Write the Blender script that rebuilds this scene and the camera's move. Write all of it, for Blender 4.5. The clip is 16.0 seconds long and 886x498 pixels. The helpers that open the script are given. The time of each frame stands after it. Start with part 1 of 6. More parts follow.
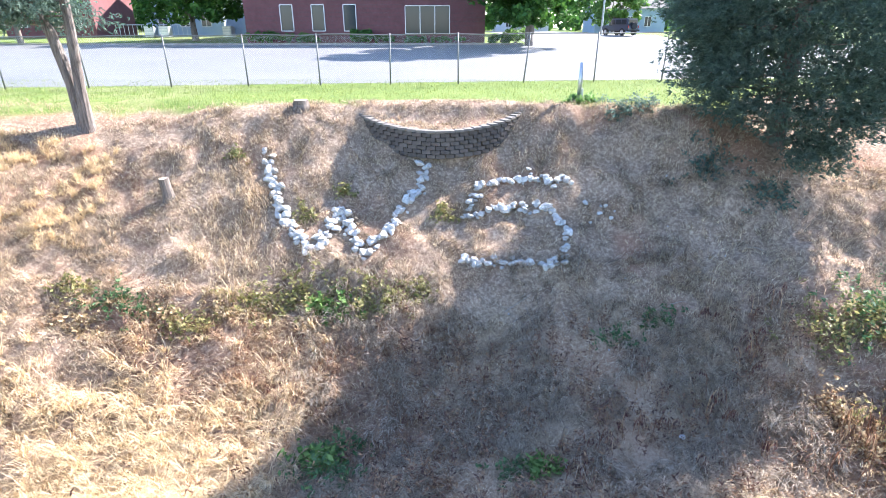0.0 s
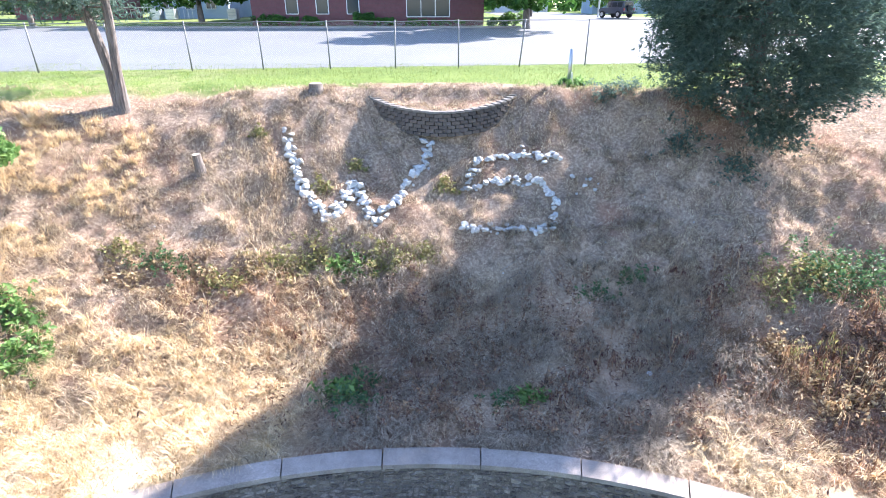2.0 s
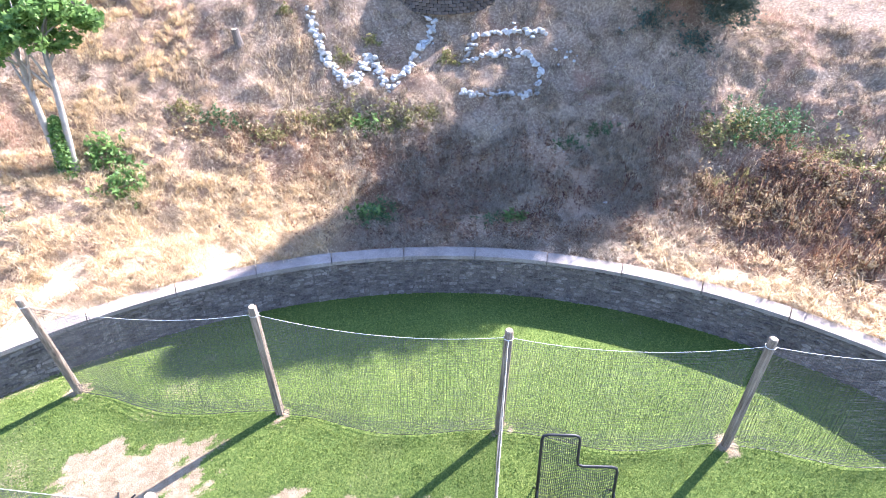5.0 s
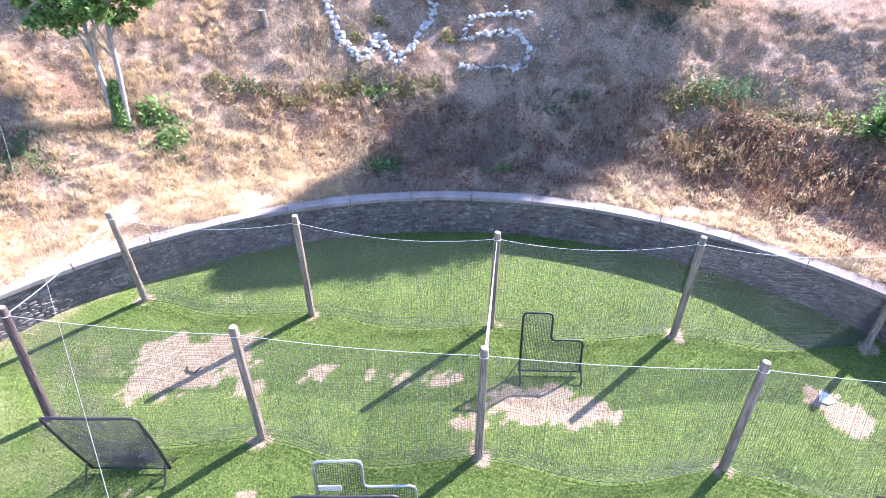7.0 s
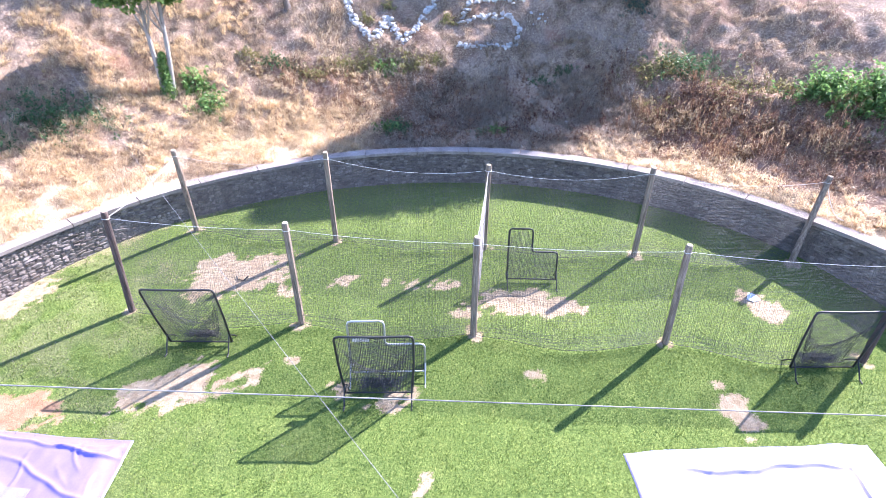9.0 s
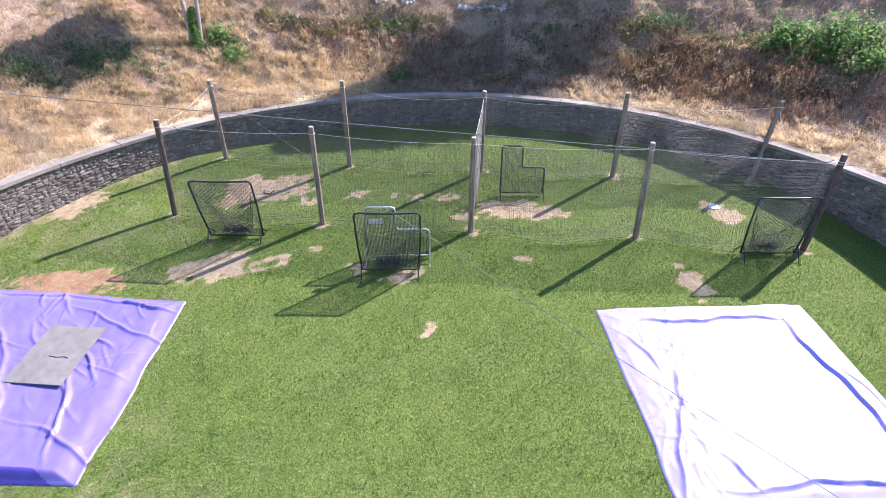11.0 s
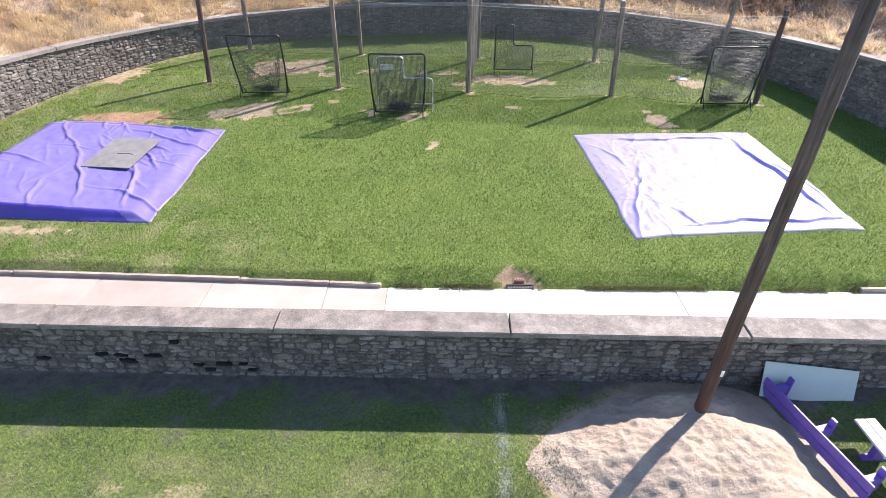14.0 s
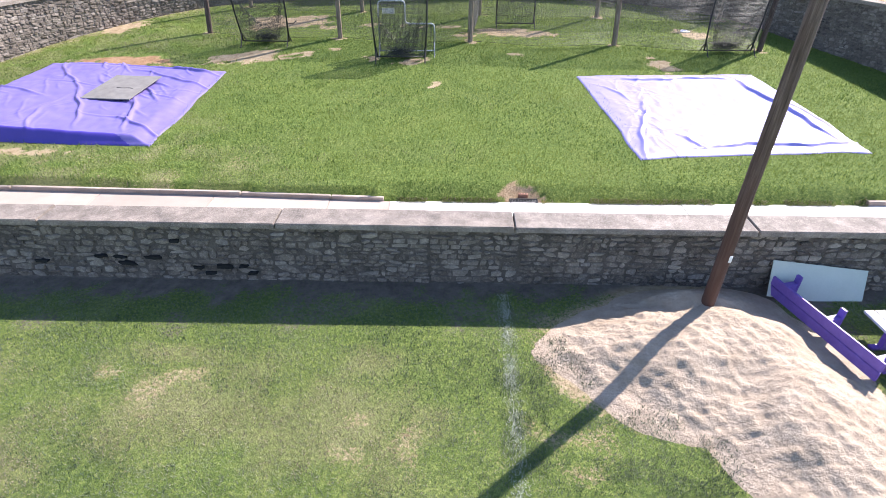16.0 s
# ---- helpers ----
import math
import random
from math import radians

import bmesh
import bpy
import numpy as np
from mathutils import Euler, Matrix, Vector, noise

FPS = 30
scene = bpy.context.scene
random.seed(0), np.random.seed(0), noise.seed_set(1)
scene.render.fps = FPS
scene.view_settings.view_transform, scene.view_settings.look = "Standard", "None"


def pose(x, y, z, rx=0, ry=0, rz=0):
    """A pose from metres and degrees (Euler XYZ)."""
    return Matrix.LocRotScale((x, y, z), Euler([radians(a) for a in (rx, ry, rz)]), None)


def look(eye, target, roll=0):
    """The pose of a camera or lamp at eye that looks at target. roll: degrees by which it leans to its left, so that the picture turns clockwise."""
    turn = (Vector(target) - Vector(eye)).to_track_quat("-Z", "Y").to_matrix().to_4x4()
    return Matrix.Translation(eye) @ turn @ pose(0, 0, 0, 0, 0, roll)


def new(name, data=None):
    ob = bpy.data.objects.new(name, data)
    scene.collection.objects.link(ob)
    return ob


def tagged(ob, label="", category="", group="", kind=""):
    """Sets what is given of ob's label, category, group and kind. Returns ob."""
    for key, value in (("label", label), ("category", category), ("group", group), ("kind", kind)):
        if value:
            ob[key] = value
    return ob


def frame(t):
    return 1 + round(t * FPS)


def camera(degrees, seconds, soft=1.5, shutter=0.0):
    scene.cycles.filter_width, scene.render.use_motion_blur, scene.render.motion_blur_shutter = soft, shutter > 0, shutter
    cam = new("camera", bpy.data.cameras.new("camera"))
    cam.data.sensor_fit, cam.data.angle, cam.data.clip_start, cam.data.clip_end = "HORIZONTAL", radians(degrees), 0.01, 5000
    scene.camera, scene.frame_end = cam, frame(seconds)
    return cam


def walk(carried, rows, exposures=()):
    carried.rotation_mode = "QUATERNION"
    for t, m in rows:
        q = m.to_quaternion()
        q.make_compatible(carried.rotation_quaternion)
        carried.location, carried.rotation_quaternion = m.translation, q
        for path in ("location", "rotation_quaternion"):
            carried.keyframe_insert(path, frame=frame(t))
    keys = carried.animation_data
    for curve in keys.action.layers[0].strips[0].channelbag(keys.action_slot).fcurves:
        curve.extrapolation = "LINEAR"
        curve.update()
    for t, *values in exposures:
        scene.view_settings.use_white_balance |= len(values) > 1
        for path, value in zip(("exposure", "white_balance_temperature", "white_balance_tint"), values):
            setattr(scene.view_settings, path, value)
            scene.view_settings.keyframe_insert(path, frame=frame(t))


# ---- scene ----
cam = camera(79.4, 16.0, soft=0.9)
METRES, EYE, TILT, LEAN, TURN = 28.0, 11.25, 0.0, 0.0, 1.2
ROWS = [
    (0.0, 0.0, 0.0, 0.0, -0.03, -22.54, 0.06),
    (0.5, -0.0008, -0.0146, 0.0013, -0.05, -22.54, 0.04),
    (1.0, -0.0016, -0.0322, 0.0041, -0.05, -22.55, 0.04),
    (1.5, -0.0027, -0.0531, 0.0092, -0.07, -22.56, 0.04),
    (2.0, -0.0041, -0.077, 0.0131, -0.13, -24.45, 0.05),
    (2.5, -0.0063, -0.1034, 0.0138, -0.25, -27.71, 0.01),
    (3.0, -0.008, -0.1284, 0.0186, -0.33, -33.9, 0.01),
    (3.5, -0.0098, -0.1569, 0.0227, -0.38, -34.6, 0.01),
    (4.0, -0.011, -0.1868, 0.0226, -0.4, -34.55, 0.01),
    (6.5, -0.0175, -0.3482, 0.0174, -0.63, -34.28, -0.07),
    (7.0, -0.0188, -0.3843, 0.018, -0.67, -34.27, -0.08),
    (7.5, -0.0196, -0.4212, 0.0177, -0.69, -34.24, -0.09),
    (8.0, -0.0209, -0.4593, 0.0177, -0.71, -34.2, -0.1),
    (8.5, -0.0222, -0.4975, 0.0182, -0.72, -34.2, -0.1),
    (9.0, -0.0239, -0.5364, 0.0172, -0.75, -34.17, -0.12),
    (11.5, -0.0288, -0.7167, -0.0448, -0.74, -34.01, -0.19),
    (12.0, -0.0295, -0.7516, -0.0625, -0.75, -33.99, -0.2),
    (12.5, -0.0299, -0.7863, -0.0809, -0.74, -34.02, -0.2),
    (13.0, -0.0304, -0.8206, -0.1015, -0.72, -34.0, -0.2),
    (13.5, -0.0312, -0.8531, -0.1217, -0.71, -34.01, -0.21),
    (14.0, -0.0322, -0.8838, -0.1441, -0.75, -33.99, -0.23),
    (14.5, -0.0332, -0.9022, -0.1658, -0.79, -33.98, -0.27),
    (15.0, -0.0337, -0.9103, -0.1825, -0.78, -33.95, -0.28),
    (15.5, -0.0343, -0.9165, -0.1973, -0.74, -33.94, -0.28),
    (16.0, -0.035, -0.9208, -0.2078, -0.73, -33.92, -0.27),
]
walk(cam, [(t, pose(0, 0, EYE, TILT, LEAN, TURN) @ pose(METRES * x, METRES * y, METRES * z, 90 + pitch, roll, yaw)) for t, x, y, z, yaw, pitch, roll in ROWS],
     exposures=[(0.0, 2.44, 6150, 16), (2.0, 2.38, 6080, 17), (3.0, 2.31, 6000, 18), (4.2, 2.43, 5900, 20), (7.0, 2.28, 5760, 27), (9.2, 2.25, 5760, 27), (11.3, 1.42, 6160, 22), (12.0, 1.42, 6280, 20), (13.0, 1.24, 6420, 17), (14.5, 1.39, 6440, 17), (16.0, 1.42, 6440, 17)])

# ---- world and sun ----
SUN_AZ, SUN_EL = 40.4, 38.0
world = bpy.data.worlds.new("sky")
scene.world = world
world.use_nodes = True
_n = world.node_tree.nodes
_sky = _n.new("ShaderNodeTexSky")
_sky.sky_type = "NISHITA"
_sky.sun_disc = False
_sky.sun_elevation = radians(SUN_EL)
_sky.sun_rotation = radians(90 - SUN_AZ)
_sky.dust_density = 0.4
_sky.ozone_density = 2.6
world.node_tree.links.new(_sky.outputs[0], _n["Background"].inputs[0])
_n["Background"].inputs[1].default_value = 0.122
_sun = bpy.data.lights.new("sun", "SUN")
_sun.energy, _sun.angle, _sun.color = 4.9, radians(0.6), (1.0, 0.94, 0.86)
sun_ob = new("sun", _sun)
_d = Vector((math.cos(radians(SUN_AZ)) * math.cos(radians(SUN_EL)), math.sin(radians(SUN_AZ)) * math.cos(radians(SUN_EL)), math.sin(radians(SUN_EL))))
sun_ob.matrix_world = look(_d * 60, (0, 0, 0))

# ---- plan: the round terrace, the bank, the lower field ----
CX, CY, RW = -0.21, -9.87, 16.84          # inner edge of the curved wall's coping
BANK_S = [-1, 0, 2.4, 3.5, 5.1, 6.5, 7.3, 9, 10, 11, 12.2, 12.9, 14, 16]
BANK_Z = [1.85, 1.9, 2.0, 2.35, 3.05, 3.95, 4.5, 5.5, 6.3, 7.05, 8.15, 8.6, 8.72, 8.76]
RIGHT_S, RIGHT_Z = [6, 7, 9, 10, 11, 12, 13, 15, 17, 20], [3.4, 3.75, 4.85, 5.35, 5.9, 6.4, 6.85, 7.5, 8.1, 8.76]
LEFT_S, LEFT_Z = [7, 8, 9, 10, 11, 12.3, 14, 15.5, 17], [4.1, 4.6, 5.25, 5.95, 6.7, 7.45, 8.3, 8.65, 8.76]
BACK_Y, BACK_Z = [21, 26, 64], [8.66, 8.84, 10.4]
PLX, PLY, PLR = -0.55, 21.5, 3.24         # the planter's round wall
rng = np.random.default_rng(7)


def vnoise(x, y, size, seed=0):
    """Smooth noise from 0 to 1 on arrays."""
    x, y = np.asarray(x, float) / size, np.asarray(y, float) / size
    xi, yi = np.floor(x), np.floor(y)
    u, v = x - xi, y - yi
    u, v = u * u * (3 - 2 * u), v * v * (3 - 2 * v)

    def h(a, b):
        k = np.sin(a * 127.1 + b * 311.7 + seed * 74.7) * 43758.5453
        return k - np.floor(k)
    return (h(xi, yi) * (1 - u) + h(xi + 1, yi) * u) * (1 - v) + (h(xi, yi + 1) * (1 - u) + h(xi + 1, yi + 1) * u) * v


def smooth(a, b, x):
    t = np.clip((x - a) / (b - a), 0, 1)
    return t * t * (3 - 2 * t)


def planter_top(x, y):
    a = np.arctan2(np.asarray(y, float) - PLY, np.asarray(x, float) - PLX)
    k = np.abs(a + math.pi / 2) / (math.pi / 2)
    return 8.02 + 0.62 * np.clip(k, 0, 1.1) ** 1.5


def lawn_edge(x):
    return np.interp(x, [-14, -8.5, -5.3, -2.9, -1.8, 20], [-14.35, -14.44, -14.6, -14.73, -14.78, -14.84])


def height(x, y):
    x, y = np.asarray(x, float), np.asarray(y, float)
    r = np.hypot(x - CX, y - CY)
    s = r - RW - 0.5
    bank = np.interp(s, BANK_S, BANK_Z)
    bank = bank + (np.interp(s, RIGHT_S, RIGHT_Z) - bank) * smooth(8.5, 13.0, x) * (s > 6.5)
    bank = bank + (np.interp(s, LEFT_S, LEFT_Z) - bank) * smooth(-8.0, -12.0, x) * (s > 7.0)
    rough = (vnoise(x, y, 1.7, 1) - 0.5) * 0.34 + (vnoise(x, y, 0.6, 2) - 0.5) * 0.26 + (vnoise(x + 0.37 * y, y - 0.3 * x, 0.37, 4) - 0.5) * (0.1 + 0.1 * smooth(7.5, 10.5, x) * smooth(10.5, 12.5, y))
    bank = bank + rough * smooth(0.6, 2.5, s) * (1 - smooth(12.2, 13.2, s))
    bank = 1.0 + (bank - 1.0) * smooth(-18, -8, y)
    back = np.interp(y, BACK_Y, BACK_Z)
    bank = np.where(y > 20.0, bank + (back - bank) * smooth(20.0, 21.5, y), bank)
    pr = np.hypot(x - PLX, y - PLY)
    inside = (pr < PLR - 0.1) & (y < 21.2)
    bank = np.where(inside, np.maximum(bank, planter_top(x, y) - 0.1 + 0.25 * (PLR - pr) / PLR), bank)
    lawn = 0.424 + 0.06 * (y - np.maximum(0, y - 2.6) + 0.4 * np.maximum(0, y - 2.6) * np.clip((2.6 - y) / 4, -1, 0)) + (vnoise(x, y, 3.0, 3) - 0.5) * 0.05 + 0.1 * smooth(-8, -14, x)
    lawn = lawn - 0.3 * smooth(12.2, 15.5, x) * smooth(-12, -8, y)
    flush = (1 - smooth(0.0, 0.6, y - lawn_edge(x))) * smooth(-2.1, -1.7, x) * (1 - smooth(9.2, 9.6, x))
    lawn = lawn + (np.minimum(lawn, -0.632) - lawn) * flush
    bowl = smooth(0.3, 0.72, np.hypot((x - 1.4) * 0.85, (y + 14.76) * 1.3))
    lawn = lawn * bowl - 0.67 * (1 - bowl)
    z = np.where(r < RW + 0.28, lawn, bank)
    z = np.where(y < lawn_edge(x) + np.where((x < -1.9) | (x > 9.4), 0.11, 0.03), -0.78, z)
    field = -1.38 - 0.012 * np.clip(-17 - y, 0, 40) + (vnoise(x, y, 4.0, 5) - 0.5) * 0.06
    return np.where(y < -16.72, field, z)


def ground_z(x, y):
    return float(height(np.array([x]), np.array([y]))[0])


# bare spots in the lawn: x, y, half-length, half-width, turn
BARE = [(-7.6, 0.0, 1.75, 1.05, 10), (2.55, -1.45, 1.75, 0.62, 0), (10.1, -1.5, 0.85, 0.5, -55), (-8.1, -4.95, 1.3, 0.62, 35),
        (-6.3, -4.7, 0.85, 0.34, 30), (-12.2, -5.9, 1.5, 0.6, 4), (-1.8, -5.3, 0.75, 0.3, 20), (-3.3, -4.9, 0.35, 0.4, 0), (7.55, -5.5, 0.42, 0.75, 12), (2.3, -4.4, 0.3, 0.3, 0),
        (-0.85, -7.7, 0.24, 0.27, 0), (-3.85, -0.4, 0.5, 0.35, 0), (-0.7, -0.5, 0.95, 0.32, 0), (-14.6, -1.6, 1.0, 0.6, 50), (1.4, -14.62, 0.56, 0.37, 0),
        (-12.5, -12.9, 2.2, 0.16, 0), (0.3, -2.0, 0.6, 0.25, 0), (-5.6, -0.9, 0.5, 0.35, 20), (-8.8, -0.9, 0.6, 0.3, 40), (-2.2, -0.3, 0.4, 0.3, 0), (-4.9, -3.9, 0.3, 0.2, 0)]
POSTS_FRONT = [(-10.5, -1.93, -10.24, -1.75, 3.95), (-4.9, -2.38, -4.85, -2.35, 3.97), (0.51, -2.86, 0.5, -2.74, 3.79), (6.35, -3.1, 6.19, -3.08, 3.79), (11.92, -3.78, 12.19, -3.4, 3.55)]
POSTS_BACK = [(-10.08, 2.55, -9.86, 2.17, 4.13), (-4.54, 1.97, -4.5, 1.86, 4.22), (1.07, 1.53, 1.08, 1.45, 3.98), (6.58, 1.2, 6.56, 1.23, 4.01), (12.15, 0.8, 12.62, 1.35, 3.67)]


def sand_reach(x, y):
    """1 along the foot of the sand heap."""
    return np.minimum(np.hypot((x - 4.0 - 0.1 * (y + 19.2)) / 2.95, (y + 19.15 + 0.1 * (x - 4)) / 1.8), np.minimum(np.hypot((x - 5.15) / 1.75, (y + 20.3) / 2.3), np.hypot((x - 4.3) / 2.7, (y + 17.7) / 1.1) + 0.35))


def bareness(x, y):
    x, y = np.asarray(x, float), np.asarray(y, float)
    out = np.zeros_like(x)
    wob = (vnoise(x, y, 0.55, 11) - 0.5) * 0.6 + (vnoise(x, y, 0.24, 12) - 0.5) * 0.5 + (vnoise(x, y, 0.13, 13) - 0.5) * 0.3
    for bx, by, a, b, turn in BARE + [(p[0], p[1], 0.3, 0.3, 0) for p in POSTS_FRONT + POSTS_BACK]:
        c, s = math.cos(radians(turn)), math.sin(radians(turn))
        u, v = ((x - bx) * c + (y - by) * s) / a, (-(x - bx) * s + (y - by) * c) / b
        out = np.maximum(out, (0.6 if b <= 0.36 or max(a, b) < 0.55 else 1.0) * (1 - smooth(0.6, 1.38, np.hypot(u, v) + wob)))
    out = smooth(0.3, 0.62, out + ((vnoise(x, y, 0.19, 14) - 0.5) * 0.8 + (vnoise(x, y, 0.09, 15) - 0.5) * 0.5) * (out > 0.02))
    r = np.hypot(x - CX, y - CY)
    rim = smooth(16.2, 16.9, r + wob * 0.7) * (r < RW + 0.3) * (y > -15) * (x < -9)
    worn = smooth(0.62, 0.8, vnoise(x, y, 2.6, 21)) * smooth(0.4, 0.8, vnoise(x, y, 0.45, 22)) * 0.3
    worn = worn * ((x < -6) | (y < -12))
    tongue = smooth(0.5, 0.68, vnoise(x, y, 1.15, 33) + wob * 0.3) * smooth(-18.9, -18.0, y + wob)
    foot = np.maximum(smooth(-17.8, -17.15, y + wob * 0.9), tongue * 0.5) * (y < -16.7) * 0.95
    mound = 1 - smooth(0.86, 1.08, sand_reach(x, y) * 1.03 + wob * 0.16)
    fieldworn = smooth(0.5, 0.85, vnoise(x, y, 1.6, 31)) * smooth(0.4, 0.75, vnoise(x, y, 0.3, 32)) * (y < -19.3) * 0.5
    return np.clip(np.maximum.reduce([out * (y > -15), rim * 0.45, worn * (y > -15), foot, mound * (y < -16.7), fieldworn]), 0, 1)


def field_dry(x, y):
    x, y = np.asarray(x, float), np.asarray(y, float)
    wob = (vnoise(x, y, 0.6, 93) - 0.5) * 0.7 + (vnoise(x, y, 0.25, 94) - 0.5) * 0.5
    spot = np.zeros_like(x)
    for px, py, a, b in ((-4.6, -20.3, 2.0, 0.85), (-2.1, -20.5, 1.6, 0.95), (-1.8, -19.2, 0.6, 0.4), (-5.2, -19.0, 0.9, 0.28), (-8.6, -19.5, 1.2, 0.5), (-7.4, -21.2, 1.4, 0.6)):
        spot = np.maximum(spot, 1 - smooth(0.3, 1.4, np.hypot((x - px) / a, (y - py) / b) + wob))
    return np.clip(spot + smooth(0.55, 0.85, vnoise(x, y, 0.8, 92)) * 0.3 * (x < 0.5), 0, 1)


def lawn_dry(x, y):
    """Yellowed parts of the lawn, on its west side and at the south-west corner."""
    x, y = np.asarray(x, float), np.asarray(y, float)
    west = smooth(-6.5, -12.5, x + (vnoise(x, y, 1.6, 97) - 0.5) * 5)
    return np.clip(0.75 * west + 0.5 * smooth(-10.5, -13.5, y) * smooth(-1, -6, x) + 0.15 * smooth(0.6, 0.85, vnoise(x, y, 1.8, 98)), 0, 1) * smooth(0.25, 0.65, vnoise(x, y, 0.45, 99))


def turfness(x, y):
    x, y = np.asarray(x, float), np.asarray(y, float)
    r = np.hypot(x - CX, y - CY)
    strip = smooth(12.9, 13.6, r - RW - 0.5 + (vnoise(x, y, 0.8, 41) - 0.5) * 0.8 - 1.3 * smooth(-8, -13, x) - 4.5 * smooth(9, 13, x)) * (y > 12) * smooth(PLR - 0.3, PLR + 0.1, np.hypot(x - PLX, np.minimum(y - PLY, 0)) + 4 * smooth(20.9, 21.6, y))
    t = np.where(r < RW + 0.28, 1.0, strip)
    return np.where(y < -16.7, 1.0, t)


def russet(x, y):
    """Where the bank's cover is red-brown: a drift above the straw and the weedy east side."""
    x, y = np.asarray(x, float), np.asarray(y, float)
    wob = (vnoise(x, y, 1.4, 101) - 0.5) * 2.6 + (vnoise(x, y, 0.4, 102) - 0.5) * 1.2
    drift = smooth(-11.5, -7.5, x + wob) * (1 - smooth(0.5, 2.5, x + wob)) * smooth(8.7, 10.6, y + 0.25 * (x + 5) + wob * 0.6) * (1 - smooth(12.6, 13.8, y + wob * 0.5))
    east = smooth(7.0, 9.0, x + wob) * smooth(3.0, 6.5, y + 0.45 * (x - 10) + wob) * (1 - smooth(10.2, 11.8, y + 0.35 * (x - 10) + wob * 0.6))
    return np.clip(0.8 * drift + 0.85 * east, 0, 1)


def bleached(x, y):
    """Where flattened pale straw hides the soil, low on the sunny west side."""
    x, y = np.asarray(x, float), np.asarray(y, float)
    s = np.hypot(x - CX, y - CY) - RW - 0.5
    wob = (vnoise(x, y, 1.5, 103) - 0.5) * 2.2 + (vnoise(x, y, 0.4, 104) - 0.5) * 1.0
    west = smooth(-3.5, -6.5, x + wob) * (1 - smooth(1.4, 3.8, s + wob + 0.5 * smooth(-9, -13, x)))
    east = 0.6 * smooth(6.5, 8.5, x + wob) * (1 - smooth(0.6, 2.2, s + wob * 0.5))
    middle = 0.2 * smooth(-2.5, 0.5, x + wob) * (1 - smooth(7.5, 9.5, x + wob)) * smooth(0.3, 1.2, s) * (1 - smooth(4.5, 7.5, s + wob))
    return np.clip((west + east + middle) * (s > 0), 0, 1)


# ---- materials ----
def material(name):
    m = bpy.data.materials.new(name)
    m.use_nodes = True
    return m, m.node_tree.nodes, m.node_tree.links, m.node_tree.nodes["Principled BSDF"]


def ramp(nodes, links, fac, stops):
    r = nodes.new("ShaderNodeValToRGB")
    while len(r.color_ramp.elements) < len(stops):
        r.color_ramp.elements.new(0.5)
    for e, (p, c) in zip(r.color_ramp.elements, stops):
        e.position, e.color = p, (*c, 1)
    links.new(fac, r.inputs[0])
    return r.outputs[0]


def noise_tex(nodes, links, scale, detail=6, rough=0.6, coord="Object", distort=0.0):
    c = nodes.new("ShaderNodeTexCoord")
    t = nodes.new("ShaderNodeTexNoise")
    t.inputs["Scale"].default_value, t.inputs["Detail"].default_value = scale, detail
    t.inputs["Roughness"].default_value, t.inputs["Distortion"].default_value = rough, distort
    links.new(c.outputs[coord], t.inputs["Vector"])
    return t.outputs["Fac"]


def mix(nodes, links, fac, a, b, mode="MIX"):
    m = nodes.new("ShaderNodeMix")
    m.data_type, m.blend_type = "RGBA", mode
    for sock, v in ((0, fac), (6, a), (7, b)):
        if isinstance(v, (int, float)):
            m.inputs[sock].default_value = v
        elif isinstance(v, tuple):
            m.inputs[sock].default_value = (*v, 1)
        else:
            links.new(v, m.inputs[sock])
    return m.outputs[2]


def bump(nodes, links, bsdf, fac, strength, distance):
    b = nodes.new("ShaderNodeBump")
    b.inputs["Strength"].default_value, b.inputs["Distance"].default_value = strength, distance
    links.new(fac, b.inputs["Height"])
    links.new(b.outputs[0], bsdf.inputs["Normal"])


def simple(name, dark, light, scale=6.0, rough=0.8, metal=0.0, relief=0.3, distance=0.01, fine=40.0, random=0.0, coord="Object"):
    """Two-scale mottled material; random: spread of brightness from object to object."""
    m, n, l, b = material(name)
    big = noise_tex(n, l, scale, 5, 0.6, coord)
    small = noise_tex(n, l, fine, 4, 0.7, coord)
    c = mix(n, l, 0.35, ramp(n, l, big, [(0.3, dark), (0.7, light)]), ramp(n, l, small, [(0.3, dark), (0.7, light)]))
    if random:
        o = n.new("ShaderNodeObjectInfo")
        c = mix(n, l, 1.0, c, ramp(n, l, o.outputs["Random"], [(0.0, (1 - random,) * 3), (1.0, (1.0, 1.0, 1.0))]), "MULTIPLY")
    l.new(c, b.inputs["Base Color"])
    b.inputs["Roughness"].default_value, b.inputs["Metallic"].default_value = rough, metal
    bump(n, l, b, small, relief, distance)
    return m


